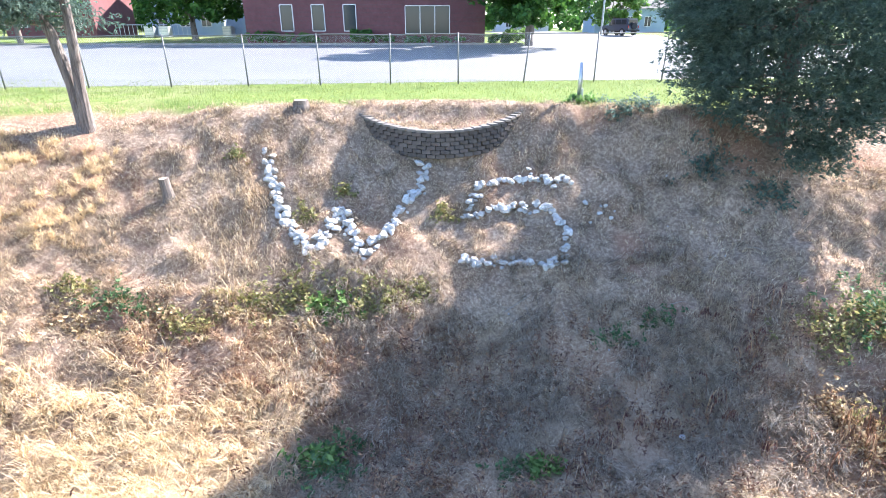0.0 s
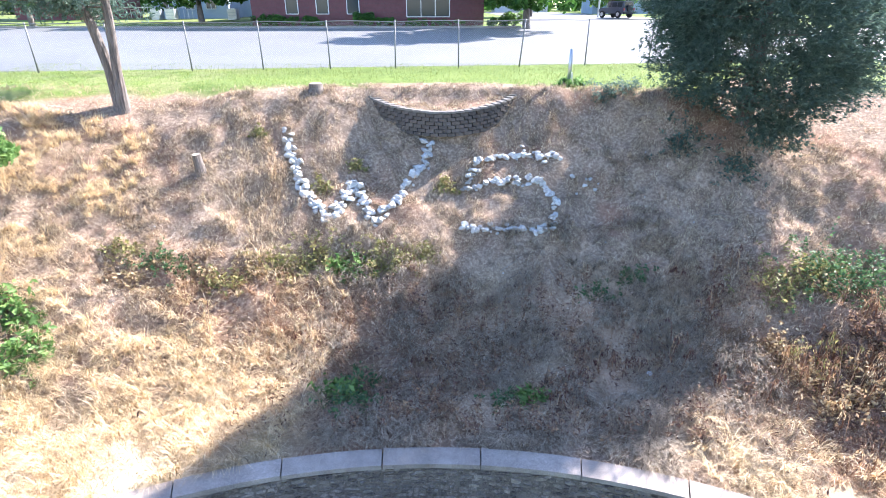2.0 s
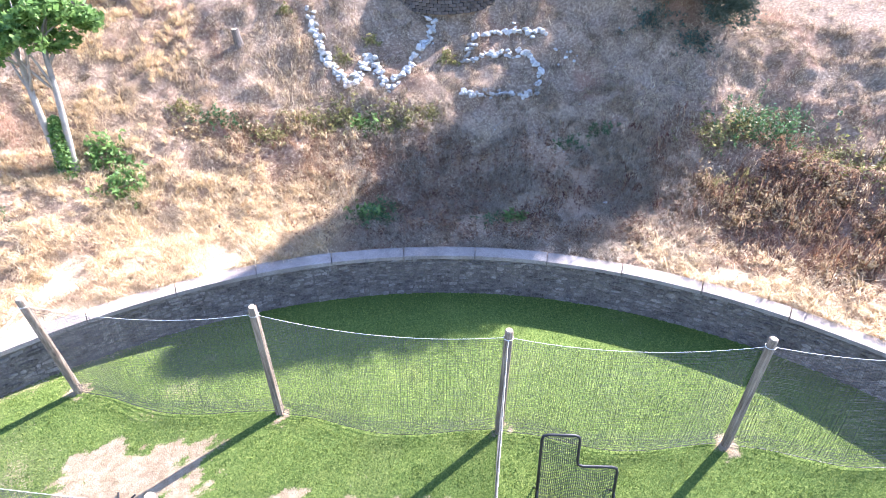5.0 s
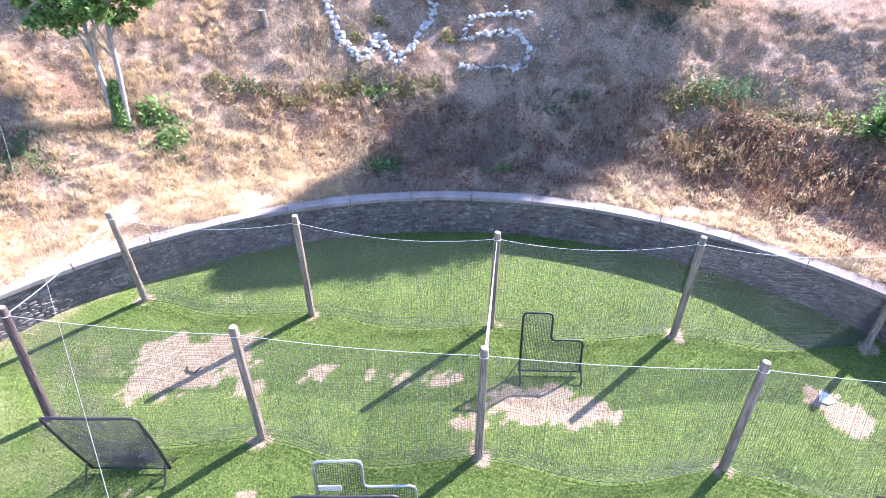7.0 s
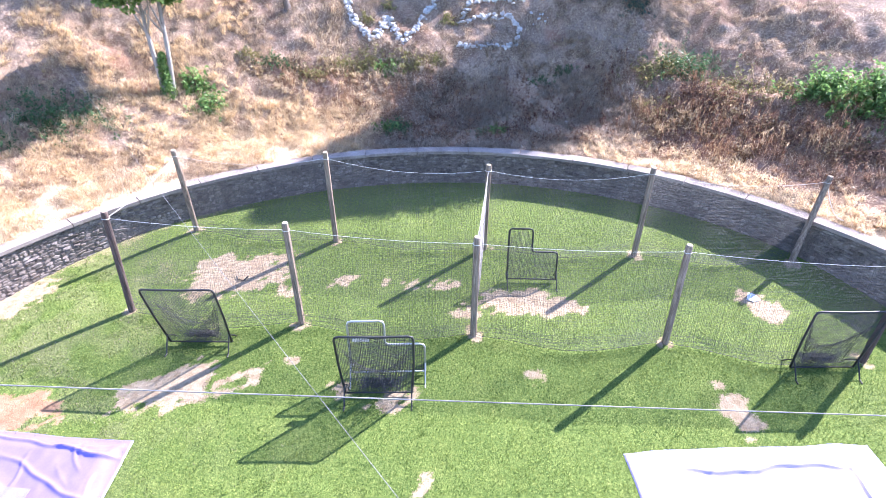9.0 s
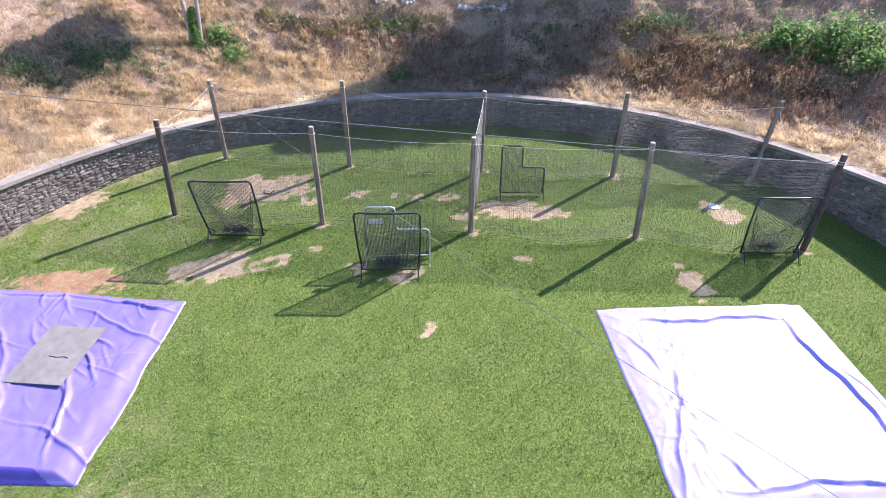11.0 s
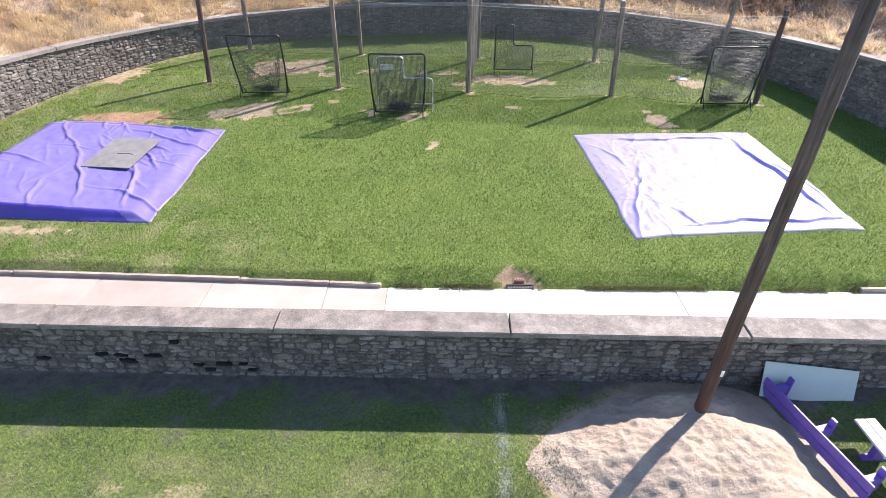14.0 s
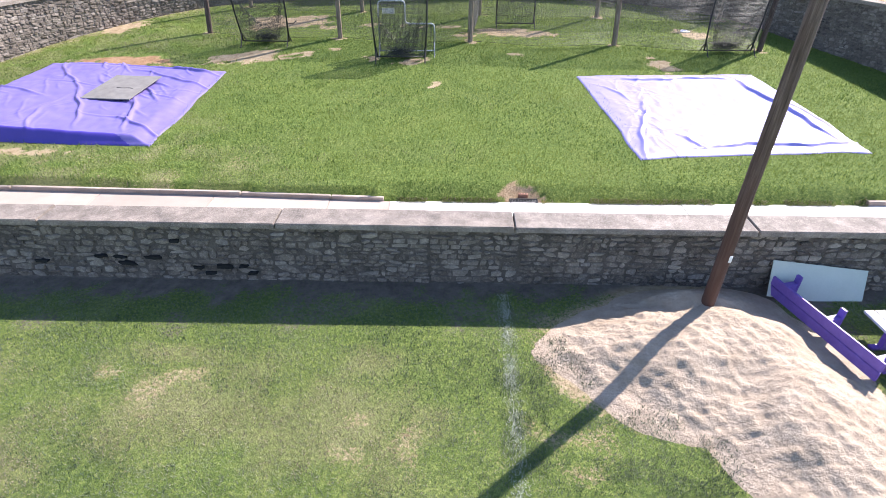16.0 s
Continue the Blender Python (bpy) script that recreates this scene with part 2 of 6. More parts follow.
def island(name, colours, rough=0.7, translucent=0.0, patch=None, mottle=(7.0, 0.35, 0.62, 0.72)):
    """Leaf and blade material, varied from piece to piece; patch: (scale, colour) of larger drifts."""
    m, n, l, b = material(name)
    g = n.new("ShaderNodeNewGeometry")
    k = len(colours) - 1
    c = ramp(n, l, g.outputs["Random Per Island"], [(i / k, col) for i, col in enumerate(colours)])
    c = mix(n, l, 0.9, c, ramp(n, l, noise_tex(n, l, mottle[0], 4, 0.75), [(mottle[1], (mottle[3],) * 3), (mottle[2], (1.0, 1.0, 1.0))]), "MULTIPLY")
    if patch:
        t = noise_tex(n, l, patch[0], 3, 0.5)
        c = mix(n, l, ramp(n, l, t, [(0.45, (0, 0, 0)), (0.65, (0.7, 0.7, 0.7))]), c, patch[1])
    l.new(c, b.inputs["Base Color"])
    b.inputs["Roughness"].default_value = rough
    b.inputs["Specular IOR Level"].default_value = 0.25
    if translucent:
        tr = n.new("ShaderNodeBsdfTranslucent")
        l.new(c, tr.inputs[0])
        ms = n.new("ShaderNodeMixShader")
        ms.inputs[0].default_value = translucent
        l.new(b.outputs[0], ms.inputs[1])
        l.new(tr.outputs[0], ms.inputs[2])
        l.new(ms.outputs[0], n["Material Output"].inputs[0])
    return m


def scaled(nodes, links, value, k):
    m = nodes.new("ShaderNodeMath")
    m.operation = "MULTIPLY"
    links.new(value, m.inputs[0])
    m.inputs[1].default_value = k
    return m.outputs[0]


def ground_material():
    m, n, l, b = material("earth_and_turf")
    soil = ramp(n, l, noise_tex(n, l, 0.55, 6, 0.65), [(0.25, (0.14, 0.1, 0.074)), (0.5, (0.27, 0.195, 0.142)), (0.75, (0.41, 0.31, 0.226))])
    fine = ramp(n, l, noise_tex(n, l, 9, 9, 0.85), [(0.38, (0.03, 0.021, 0.016)), (0.5, (0.24, 0.17, 0.12)), (0.62, (0.66, 0.53, 0.39))])
    soil = mix(n, l, 0.6, soil, fine)
    red = ramp(n, l, noise_tex(n, l, 0.35, 3, 0.5, distort=0.5), [(0.5, (0, 0, 0)), (0.68, (0.4, 0.4, 0.4))])
    soil = mix(n, l, red, soil, (0.28, 0.12, 0.07))
    rust = n.new("ShaderNodeAttribute")
    rust.attribute_name = "russet"
    soil = mix(n, l, scaled(n, l, rust.outputs["Fac"], 0.75), soil, mix(n, l, 0.5, fine, (0.19, 0.088, 0.052)))
    pale = n.new("ShaderNodeAttribute")
    pale.attribute_name = "bleached"
    litter = ramp(n, l, noise_tex(n, l, 14, 8, 0.8), [(0.34, (0.3, 0.21, 0.12)), (0.5, (0.66, 0.53, 0.34)), (0.66, (0.9, 0.8, 0.6))])
    soil = mix(n, l, pale.outputs["Fac"], soil, litter)
    turf = ramp(n, l, noise_tex(n, l, 0.8, 5, 0.6), [(0.25, (0.066, 0.115, 0.024)), (0.55, (0.122, 0.178, 0.037)), (0.8, (0.2, 0.232, 0.062))])
    turf2 = ramp(n, l, noise_tex(n, l, 15, 8, 0.85), [(0.38, (0.018, 0.04, 0.011)), (0.5, (0.1, 0.15, 0.033)), (0.66, (0.35, 0.38, 0.12))])
    turf = mix(n, l, 0.6, turf, turf2)
    at = n.new("ShaderNodeAttribute")
    at.attribute_name = "dryness"
    dry = mix(n, l, 0.5, ramp(n, l, noise_tex(n, l, 1.1, 5, 0.6), [(0.4, (0.24, 0.21, 0.12)), (0.7, (0.42, 0.35, 0.22))]), turf2)
    turf = mix(n, l, at.outputs["Fac"], turf, dry)
    sand = ramp(n, l, noise_tex(n, l, 5, 6, 0.7), [(0.3, (0.24, 0.17, 0.1)), (0.5, (0.35, 0.27, 0.172)), (0.75, (0.47, 0.385, 0.265))])
    sand = mix(n, l, scaled(n, l, red, 0.4), sand, (0.33, 0.2, 0.125))
    clay = n.new("ShaderNodeAttribute")
    clay.attribute_name = "clay"
    sand = mix(n, l, clay.outputs["Fac"], sand, ramp(n, l, noise_tex(n, l, 3, 6, 0.7), [(0.3, (0.2, 0.11, 0.06)), (0.55, (0.33, 0.205, 0.12)), (0.8, (0.46, 0.33, 0.22))]))
    # darker dirt colour for bare ground within about two metres of the front wall
    foot_dirt = n.new("ShaderNodeAttribute")
    foot_dirt.attribute_name = "topsoil"
    dirt = ramp(n, l, noise_tex(n, l, 4, 7, 0.75), [(0.3, (0.09, 0.075, 0.064)), (0.6, (0.175, 0.147, 0.124)), (0.8, (0.25, 0.215, 0.18))])
    sand = mix(n, l, foot_dirt.outputs["Fac"], sand, dirt)
    a1 = n.new("ShaderNodeAttribute")
    a1.attribute_name = "turf"
    a2 = n.new("ShaderNodeAttribute")
    a2.attribute_name = "bare"
    c = mix(n, l, a1.outputs["Fac"], soil, turf)
    edge = n.new("ShaderNodeMath")
    edge.operation = "MULTIPLY_ADD"
    l.new(noise_tex(n, l, 17, 8, 0.85), edge.inputs[0])
    edge.inputs[1].default_value = 4.0
    l.new(a2.outputs["Fac"], edge.inputs[2])
    c = mix(n, l, mix(n, l, ramp(n, l, a2.outputs["Fac"], [(0.03, (0, 0, 0)), (0.25, (1, 1, 1))]), (0.0, 0.0, 0.0), ramp(n, l, scaled(n, l, edge.outputs[0], 0.25), [(0.59, (0, 0, 0)), (0.66, (1, 1, 1))])), c, sand)
    l.new(c, b.inputs["Base Color"])
    b.inputs["Roughness"].default_value = 0.95
    b.inputs["Specular IOR Level"].default_value = 0.15
    bump(n, l, b, noise_tex(n, l, 12, 9, 0.85), 0.8, 0.05)
    return m




def grained(name, dark, mid, light, low=None):
    """Weathered round timber: streaks and checks along z; low: a redder tone near the foot with its height."""
    m, n, l, b = material(name)
    tc = n.new("ShaderNodeTexCoord")

    def tex(sx, sz, detail, rough):
        mp = n.new("ShaderNodeMapping")
        mp.inputs["Scale"].default_value = (sx, sx, sz)
        l.new(tc.outputs["Object"], mp.inputs["Vector"])
        t = n.new("ShaderNodeTexNoise")
        t.inputs["Scale"].default_value, t.inputs["Detail"].default_value, t.inputs["Roughness"].default_value = 1.0, detail, rough
        l.new(mp.outputs[0], t.inputs["Vector"])
        return t.outputs["Fac"]
    grain = tex(26, 1.3, 6, 0.7)
    c = ramp(n, l, grain, [(0.3, dark), (0.5, mid), (0.72, light)])
    c = mix(n, l, 0.8, c, ramp(n, l, tex(3, 0.9, 4, 0.6), [(0.35, (0.55, 0.52, 0.5)), (0.65, (1.0, 1.0, 1.0))]), "MULTIPLY")
    if low:
        sep = n.new("ShaderNodeSeparateXYZ")
        l.new(tc.outputs["Object"], sep.inputs[0])
        add = n.new("ShaderNodeMath")
        add.operation = "MULTIPLY_ADD"
        l.new(tex(9, 0.5, 3, 0.6), add.inputs[0])
        add.inputs[1].default_value = low[1] * 1.6
        l.new(sep.outputs[2], add.inputs[2])
        c = mix(n, l, ramp(n, l, scaled(n, l, add.outputs[0], 0.25 / low[1]), [(0.2, (0.9, 0.9, 0.9)), (0.7, (0, 0, 0))]), c, low[0])
    o = n.new("ShaderNodeObjectInfo")
    c = mix(n, l, 1.0, c, ramp(n, l, o.outputs["Random"], [(0.0, (0.78, 0.77, 0.76)), (1.0, (1.0, 1.0, 1.0))]), "MULTIPLY")
    l.new(c, b.inputs["Base Color"])
    b.inputs["Roughness"].default_value = 0.85
    bump(n, l, b, grain, 0.8, 0.02)
    return m


M_GROUND = ground_material()
M_MORTAR = simple("wall_mortar", (0.04, 0.034, 0.03), (0.145, 0.124, 0.108), 3, 0.95, relief=0.6, distance=0.02, fine=24)
M_PALEMORTAR = simple("crumbling_wall_mortar", (0.08, 0.067, 0.057), (0.21, 0.18, 0.155), 3, 0.95, relief=0.6, distance=0.02, fine=24)
# near-black paint for the shade inside gaps, drain and brick holes
M_HOLESHADE = simple("black_hollow_shade", (0.006, 0.006, 0.006), (0.016, 0.016, 0.016), 5, 0.95, relief=0.3)


def rubble_stone(name, single):
    """Grey field stone; its tone varies from stone to stone, with stains that run across many."""
    m, n, l, b = material(name)
    src = n.new("ShaderNodeObjectInfo" if single else "ShaderNodeNewGeometry").outputs["Random" if single else "Random Per Island"]
    c = ramp(n, l, src, [(0, (0.075, 0.064, 0.056)), (0.2, (0.135, 0.112, 0.096)), (0.5, (0.22, 0.186, 0.16)), (0.75, (0.3, 0.258, 0.222)), (0.92, (0.34, 0.3, 0.265)), (1, (0.46, 0.41, 0.36))])
    geo = n.new("ShaderNodeNewGeometry").outputs["Position"]

    def tex(scale, detail, rough):
        t = n.new("ShaderNodeTexNoise")
        t.inputs["Scale"].default_value, t.inputs["Detail"].default_value, t.inputs["Roughness"].default_value = scale, detail, rough
        l.new(geo, t.inputs["Vector"])
        return t.outputs["Fac"]
    c = mix(n, l, 0.5, c, ramp(n, l, tex(15, 8, 0.85), [(0.36, (0.022, 0.017, 0.014)), (0.5, (0.175, 0.145, 0.12)), (0.66, (0.54, 0.47, 0.4))]))
    c = mix(n, l, 0.75, c, ramp(n, l, tex(1.3, 5, 0.65), [(0.35, (0.42, 0.41, 0.42)), (0.62, (1.0, 1.0, 1.0))]), "MULTIPLY")
    l.new(c, b.inputs["Base Color"])
    b.inputs["Roughness"].default_value = 0.9
    bump(n, l, b, tex(22, 6, 0.75), 0.7, 0.025)
    return m


M_STONE = rubble_stone("wall_stone", True)
M_STONE_MIX = rubble_stone("wall_stone_mixed", False)


def coping_material(name, worn):
    m, n, l, b = material(name)
    c = ramp(n, l, noise_tex(n, l, 1.1, 6, 0.7), [(0.3, (0.16, 0.136, 0.12)), (0.5, (0.3, 0.257, 0.225)), (0.68, (0.44, 0.385, 0.34))])
    peb = ramp(n, l, noise_tex(n, l, 48, 5, 0.8), [(0.36, (0.08, 0.068, 0.06)), (0.5, (0.28, 0.24, 0.21)), (0.66, (0.66, 0.6, 0.55))])
    c = mix(n, l, 0.45, c, peb)
    c = mix(n, l, 1.0, c, ramp(n, l, noise_tex(n, l, 2.3, 6, 0.75), [(0.42, (1 - worn,) * 3), (0.6, (1.0, 1.0, 1.0))]), "MULTIPLY")
    o = n.new("ShaderNodeObjectInfo")
    c = mix(n, l, 1.0, c, ramp(n, l, o.outputs["Random"], [(0.0, (0.84, 0.82, 0.8)), (1.0, (1.0, 1.0, 1.0))]), "MULTIPLY")
    l.new(c, b.inputs["Base Color"])
    b.inputs["Roughness"].default_value = 0.92
    bump(n, l, b, noise_tex(n, l, 40, 6, 0.8), 0.5, 0.015)
    return m


M_COPING = coping_material("weathered_pebbly_concrete", 0.12)
M_OLDCOPING = coping_material("grey_worn_pebbly_concrete", 0.36)
M_NEWWALK = simple("new_pale_concrete", (0.66, 0.62, 0.57), (0.78, 0.75, 0.7), 1.1, 0.9, relief=0.2, distance=0.004, fine=60, random=0.06)
M_WALK = simple("pale_pink_concrete", (0.35, 0.28, 0.235), (0.48, 0.4, 0.345), 1.1, 0.9, relief=0.2, distance=0.004, fine=60, random=0.14)
M_KERB = simple("stained_kerb_concrete", (0.26, 0.205, 0.17), (0.52, 0.43, 0.365), 1.6, 0.9, relief=0.3, distance=0.006, fine=40)
M_ASPHALT = simple("sun_bleached_asphalt", (0.1, 0.1, 0.102), (0.155, 0.155, 0.157), 0.25, 0.7, relief=0.2, distance=0.005, fine=30)
M_WOOD = grained("weathered_post_wood", (0.095, 0.067, 0.05), (0.3, 0.235, 0.175), (0.52, 0.43, 0.335))
M_DARKWOOD = grained("dark_post_wood", (0.035, 0.022, 0.018), (0.11, 0.075, 0.062), (0.22, 0.165, 0.14))
M_POLE = grained("creosote_pole_wood", (0.05, 0.03, 0.023), (0.15, 0.1, 0.08), (0.27, 0.205, 0.172), ((0.1, 0.042, 0.028), 2.2))
M_BARK = grained("shaggy_grey_bark", (0.06, 0.045, 0.038), (0.2, 0.165, 0.142), (0.37, 0.32, 0.285))
M_PALEBARK = simple("pale_bark", (0.18, 0.16, 0.135), (0.38, 0.345, 0.3), 4, 0.9, relief=0.5, distance=0.015, fine=22)
M_ROCK = simple("white_painted_rock", (0.33, 0.33, 0.315), (0.74, 0.73, 0.7), 5, 0.85, relief=0.7, distance=0.03, fine=18, random=0.3)
M_BLOCK = simple("grey_block", (0.045, 0.037, 0.033), (0.16, 0.135, 0.12), 6, 0.9, relief=0.6, distance=0.015, fine=35, random=0.35)
M_PURPLE = simple("purple_vinyl", (0.15, 0.115, 0.37), (0.205, 0.165, 0.45), 1.4, 0.36, relief=0.12, distance=0.006, fine=22)
# darker copy of the purple vinyl, with the front face's shade in its colour
M_PURPLESHADE = simple("shaded_purple_vinyl", (0.06, 0.04, 0.3), (0.09, 0.06, 0.37), 1.4, 0.42, relief=0.1, distance=0.006, fine=22)
# paler copy of the purple vinyl; part of the sun's sheen is in the colour
M_LILAC = simple("sheen_tinted_purple_vinyl", (0.27, 0.235, 0.58), (0.35, 0.31, 0.66), 1.2, 0.4, relief=0.12, distance=0.006, fine=20)
M_MAT = simple("grey_rubber_mat", (0.13, 0.12, 0.115), (0.24, 0.23, 0.215), 3, 0.8, relief=0.3, distance=0.004, fine=50)
M_BLACK = simple("black_tube", (0.012, 0.012, 0.013), (0.03, 0.03, 0.03), 8, 0.5, relief=0.1, distance=0.002)
M_STEEL = simple("galvanised_steel", (0.4, 0.42, 0.43), (0.6, 0.61, 0.62), 8, 0.42, metal=0.8, relief=0.1, distance=0.002)
M_NET = simple("black_net_cord", (0.02, 0.021, 0.021), (0.045, 0.047, 0.045), 4, 0.55, relief=0.0)
# black cord coloured lighter to give the haze of sun glinting on the nets
M_CAGE = simple("haze_lightened_net_cord", (0.032, 0.034, 0.033), (0.065, 0.068, 0.066), 4, 0.5, relief=0.0)
M_ROPE = simple("pale_rope", (0.5, 0.5, 0.46), (0.75, 0.75, 0.7), 9, 0.8, relief=0.1, distance=0.002)
M_FENCE = simple("dull_fence_steel", (0.12, 0.12, 0.12), (0.22, 0.22, 0.21), 8, 0.6, metal=0.3, relief=0.1)
M_CABLE = simple("grey_cable", (0.06, 0.06, 0.06), (0.34, 0.34, 0.33), 2.5, 0.6, relief=0.0)
M_PAINTP = simple("purple_paint", (0.13, 0.07, 0.33), (0.21, 0.13, 0.46), 4, 0.5, relief=0.3, distance=0.004, fine=24)
M_BOARD = simple("pale_grey_board", (0.43, 0.48, 0.43), (0.53, 0.58, 0.52), 1.2, 0.6, relief=0.1, distance=0.002)
M_WHITE = simple("white_rubber", (0.7, 0.7, 0.69), (0.85, 0.85, 0.84), 5, 0.6, relief=0.1, distance=0.002)
M_LINE = island("chalky_grass_blades", [(0.4, 0.44, 0.34), (0.6, 0.62, 0.54), (0.75, 0.76, 0.7)], 0.8, 0.3)
M_SAND = simple("pale_sand", (0.28, 0.215, 0.155), (0.47, 0.38, 0.295), 2.2, 0.95, relief=1.0, distance=0.04, fine=17)
M_CUT = simple("cut_wood", (0.38, 0.3, 0.2), (0.6, 0.5, 0.36), 8, 0.85, relief=0.3, distance=0.005)
M_STRAW = island("straw_blades", [(0.3, 0.21, 0.125), (0.56, 0.425, 0.265), (0.79, 0.64, 0.44), (0.92, 0.8, 0.6)], 0.75, 0.35, (0.3, (0.52, 0.37, 0.25)), (2.6, 0.38, 0.58, 0.5))
M_THATCH = island("dead_thatch", [(0.1, 0.072, 0.05), (0.34, 0.25, 0.165), (0.64, 0.5, 0.335), (0.92, 0.79, 0.58)], 0.8, 0.25, None, (2.4, 0.38, 0.58, 0.42))
M_RUST = island("rust_brown_weed", [(0.085, 0.052, 0.044), (0.18, 0.105, 0.08), (0.32, 0.19, 0.12), (0.47, 0.32, 0.19)], 0.75, 0.35)
M_TURF = island("turf_blades", [(0.032, 0.08, 0.02), (0.1, 0.173, 0.038), (0.172, 0.255, 0.05), (0.36, 0.42, 0.1)], 0.6, 0.45, (0.3, (0.21, 0.262, 0.058)), (24.0, 0.36, 0.58, 0.6))
M_FIELD = island("field_blades", [(0.042, 0.08, 0.047), (0.08, 0.121, 0.07), (0.134, 0.168, 0.106), (0.26, 0.27, 0.195)], 0.65, 0.35, (0.5, (0.26, 0.28, 0.19)), (24.0, 0.36, 0.6, 0.62))
M_WEED = island("weed_leaves", [(0.05, 0.11, 0.045), (0.085, 0.17, 0.065), (0.14, 0.24, 0.1)], 0.5, 0.35)
M_STRIP = island("sunlit_strip_blades", [(0.13, 0.18, 0.04), (0.24, 0.3, 0.08), (0.38, 0.42, 0.16)], 0.6, 0.4)
M_DRYTURF = island("bleached_field_blades", [(0.2, 0.175, 0.117), (0.31, 0.265, 0.185), (0.44, 0.375, 0.275)], 0.7, 0.3, None, (24.0, 0.36, 0.6, 0.62))
M_RUSSET = island("russet_straw_blades", [(0.13, 0.06, 0.038), (0.28, 0.145, 0.085), (0.46, 0.285, 0.165), (0.66, 0.47, 0.28)], 0.75, 0.3, None, (3.0, 0.38, 0.58, 0.6))
M_GREYSTRAW = island("grey_dead_blades", [(0.17, 0.13, 0.098), (0.34, 0.27, 0.2), (0.52, 0.43, 0.325), (0.7, 0.6, 0.46)], 0.8, 0.25, None, (3.0, 0.38, 0.58, 0.55))
M_WINE = island("wine_brown_leaves", [(0.05, 0.022, 0.022), (0.11, 0.04, 0.038), (0.19, 0.075, 0.06)], 0.7, 0.25)
M_PALESTRAW = island("pale_straw_blades", [(0.53, 0.38, 0.2), (0.76, 0.59, 0.36), (0.92, 0.8, 0.56)], 0.7, 0.35, None, (4.0, 0.36, 0.5, 0.7))
M_GOLD = island("golden_weed_leaves", [(0.2, 0.125, 0.072), (0.34, 0.235, 0.13), (0.48, 0.365, 0.2), (0.62, 0.505, 0.3)], 0.65, 0.4)
M_YELLOW = island("yellow_green_leaves", [(0.15, 0.165, 0.06), (0.27, 0.255, 0.095), (0.43, 0.37, 0.16)], 0.55, 0.4)
M_CONIFER = island("conifer_sprays", [(0.066, 0.11, 0.093), (0.114, 0.177, 0.142), (0.178, 0.257, 0.195)], 0.55, 0.5)
M_LEAF = island("broad_leaves", [(0.035, 0.1, 0.02), (0.06, 0.155, 0.03), (0.1, 0.22, 0.04)], 0.5, 0.35)
M_LIME = island("sunlit_leaves", [(0.09, 0.18, 0.05), (0.17, 0.3, 0.085), (0.27, 0.42, 0.14)], 0.5, 0.5)
M_BRICK = simple("red_brick_wall", (0.115, 0.04, 0.042), (0.175, 0.066, 0.066), 1.5, 0.85, relief=0.2, distance=0.006, fine=9)
M_GLASS, _gn, _gl, _gb = material("window_glass")
_gb.inputs["Base Color"].default_value = (0.03, 0.04, 0.045, 1)
_gb.inputs["Roughness"].default_value, _gb.inputs["Specular IOR Level"].default_value = 0.08, 0.35
M_FRAME = simple("pale_window_frame", (0.6, 0.58, 0.56), (0.75, 0.73, 0.7), 3, 0.6, relief=0.1, distance=0.002)
M_PALEHOUSE = simple("pale_siding", (0.55, 0.55, 0.56), (0.72, 0.72, 0.73), 0.5, 0.8, relief=0.1)
M_BLUEHOUSE = simple("blue_grey_siding", (0.25, 0.32, 0.4), (0.36, 0.43, 0.5), 0.5, 0.8, relief=0.1)
M_ROOF = simple("dark_shingle", (0.08, 0.075, 0.07), (0.16, 0.15, 0.145), 2, 0.9, relief=0.4)
M_CARBODY = simple("dark_blue_car_paint", (0.05, 0.065, 0.09), (0.07, 0.085, 0.115), 1, 0.3, relief=0.0)
M_TYRE = simple("tyre_rubber", (0.015, 0.015, 0.015), (0.03, 0.03, 0.03), 5, 0.85)


# ---- mesh helpers ----
def mesh_np(name, verts, faces, mats, smooth_shade=False, mat_index=None):
    """A mesh from arrays; faces: list of integer arrays (n, 3) or (n, 4)."""
    me = bpy.data.meshes.new(name)
    verts = np.asarray(verts, np.float32)
    faces = [np.asarray(f, np.int32) for f in faces if len(f)]
    loops = np.concatenate([f.ravel() for f in faces])
    sizes = np.concatenate([np.full(len(f), f.shape[1], np.int32) for f in faces])
    starts = np.concatenate([[0], np.cumsum(sizes)[:-1]]).astype(np.int32)
    me.vertices.add(len(verts))
    me.vertices.foreach_set("co", verts.ravel())
    me.loops.add(len(loops))
    me.loops.foreach_set("vertex_index", loops)
    me.polygons.add(len(sizes))
    me.polygons.foreach_set("loop_start", starts)
    if mat_index is not None:
        me.polygons.foreach_set("material_index", mat_index.astype(np.int32))
    me.update(calc_edges=True)
    me.polygons.foreach_set("use_smooth", np.full(len(sizes), smooth_shade))
    for m in (mats if isinstance(mats, (list, tuple)) else [mats]):
        me.materials.append(m)
    return me


def bm_mesh(name, bm, mat, smooth_shade=False):
    me = bpy.data.meshes.new(name)
    bm.normal_update()
    bm.to_mesh(me)
    bm.free()
    me.materials.append(mat)
    if smooth_shade:
        me.polygons.foreach_set("use_smooth", np.full(len(me.polygons), True))
    return me


def part(name, bm, mat, parent=None, label="", smooth_shade=False):
    ob = new(name, bm_mesh(name, bm, mat, smooth_shade))
    ob.parent = parent
    if label:
        tagged(ob, label)
    return ob


def part_me(name, me, parent=None, label="", m=None):
    ob = new(name, me)
    ob.parent = parent
    if m is not None:
        ob.matrix_basis = m
    if label:
        tagged(ob, label)
    return ob


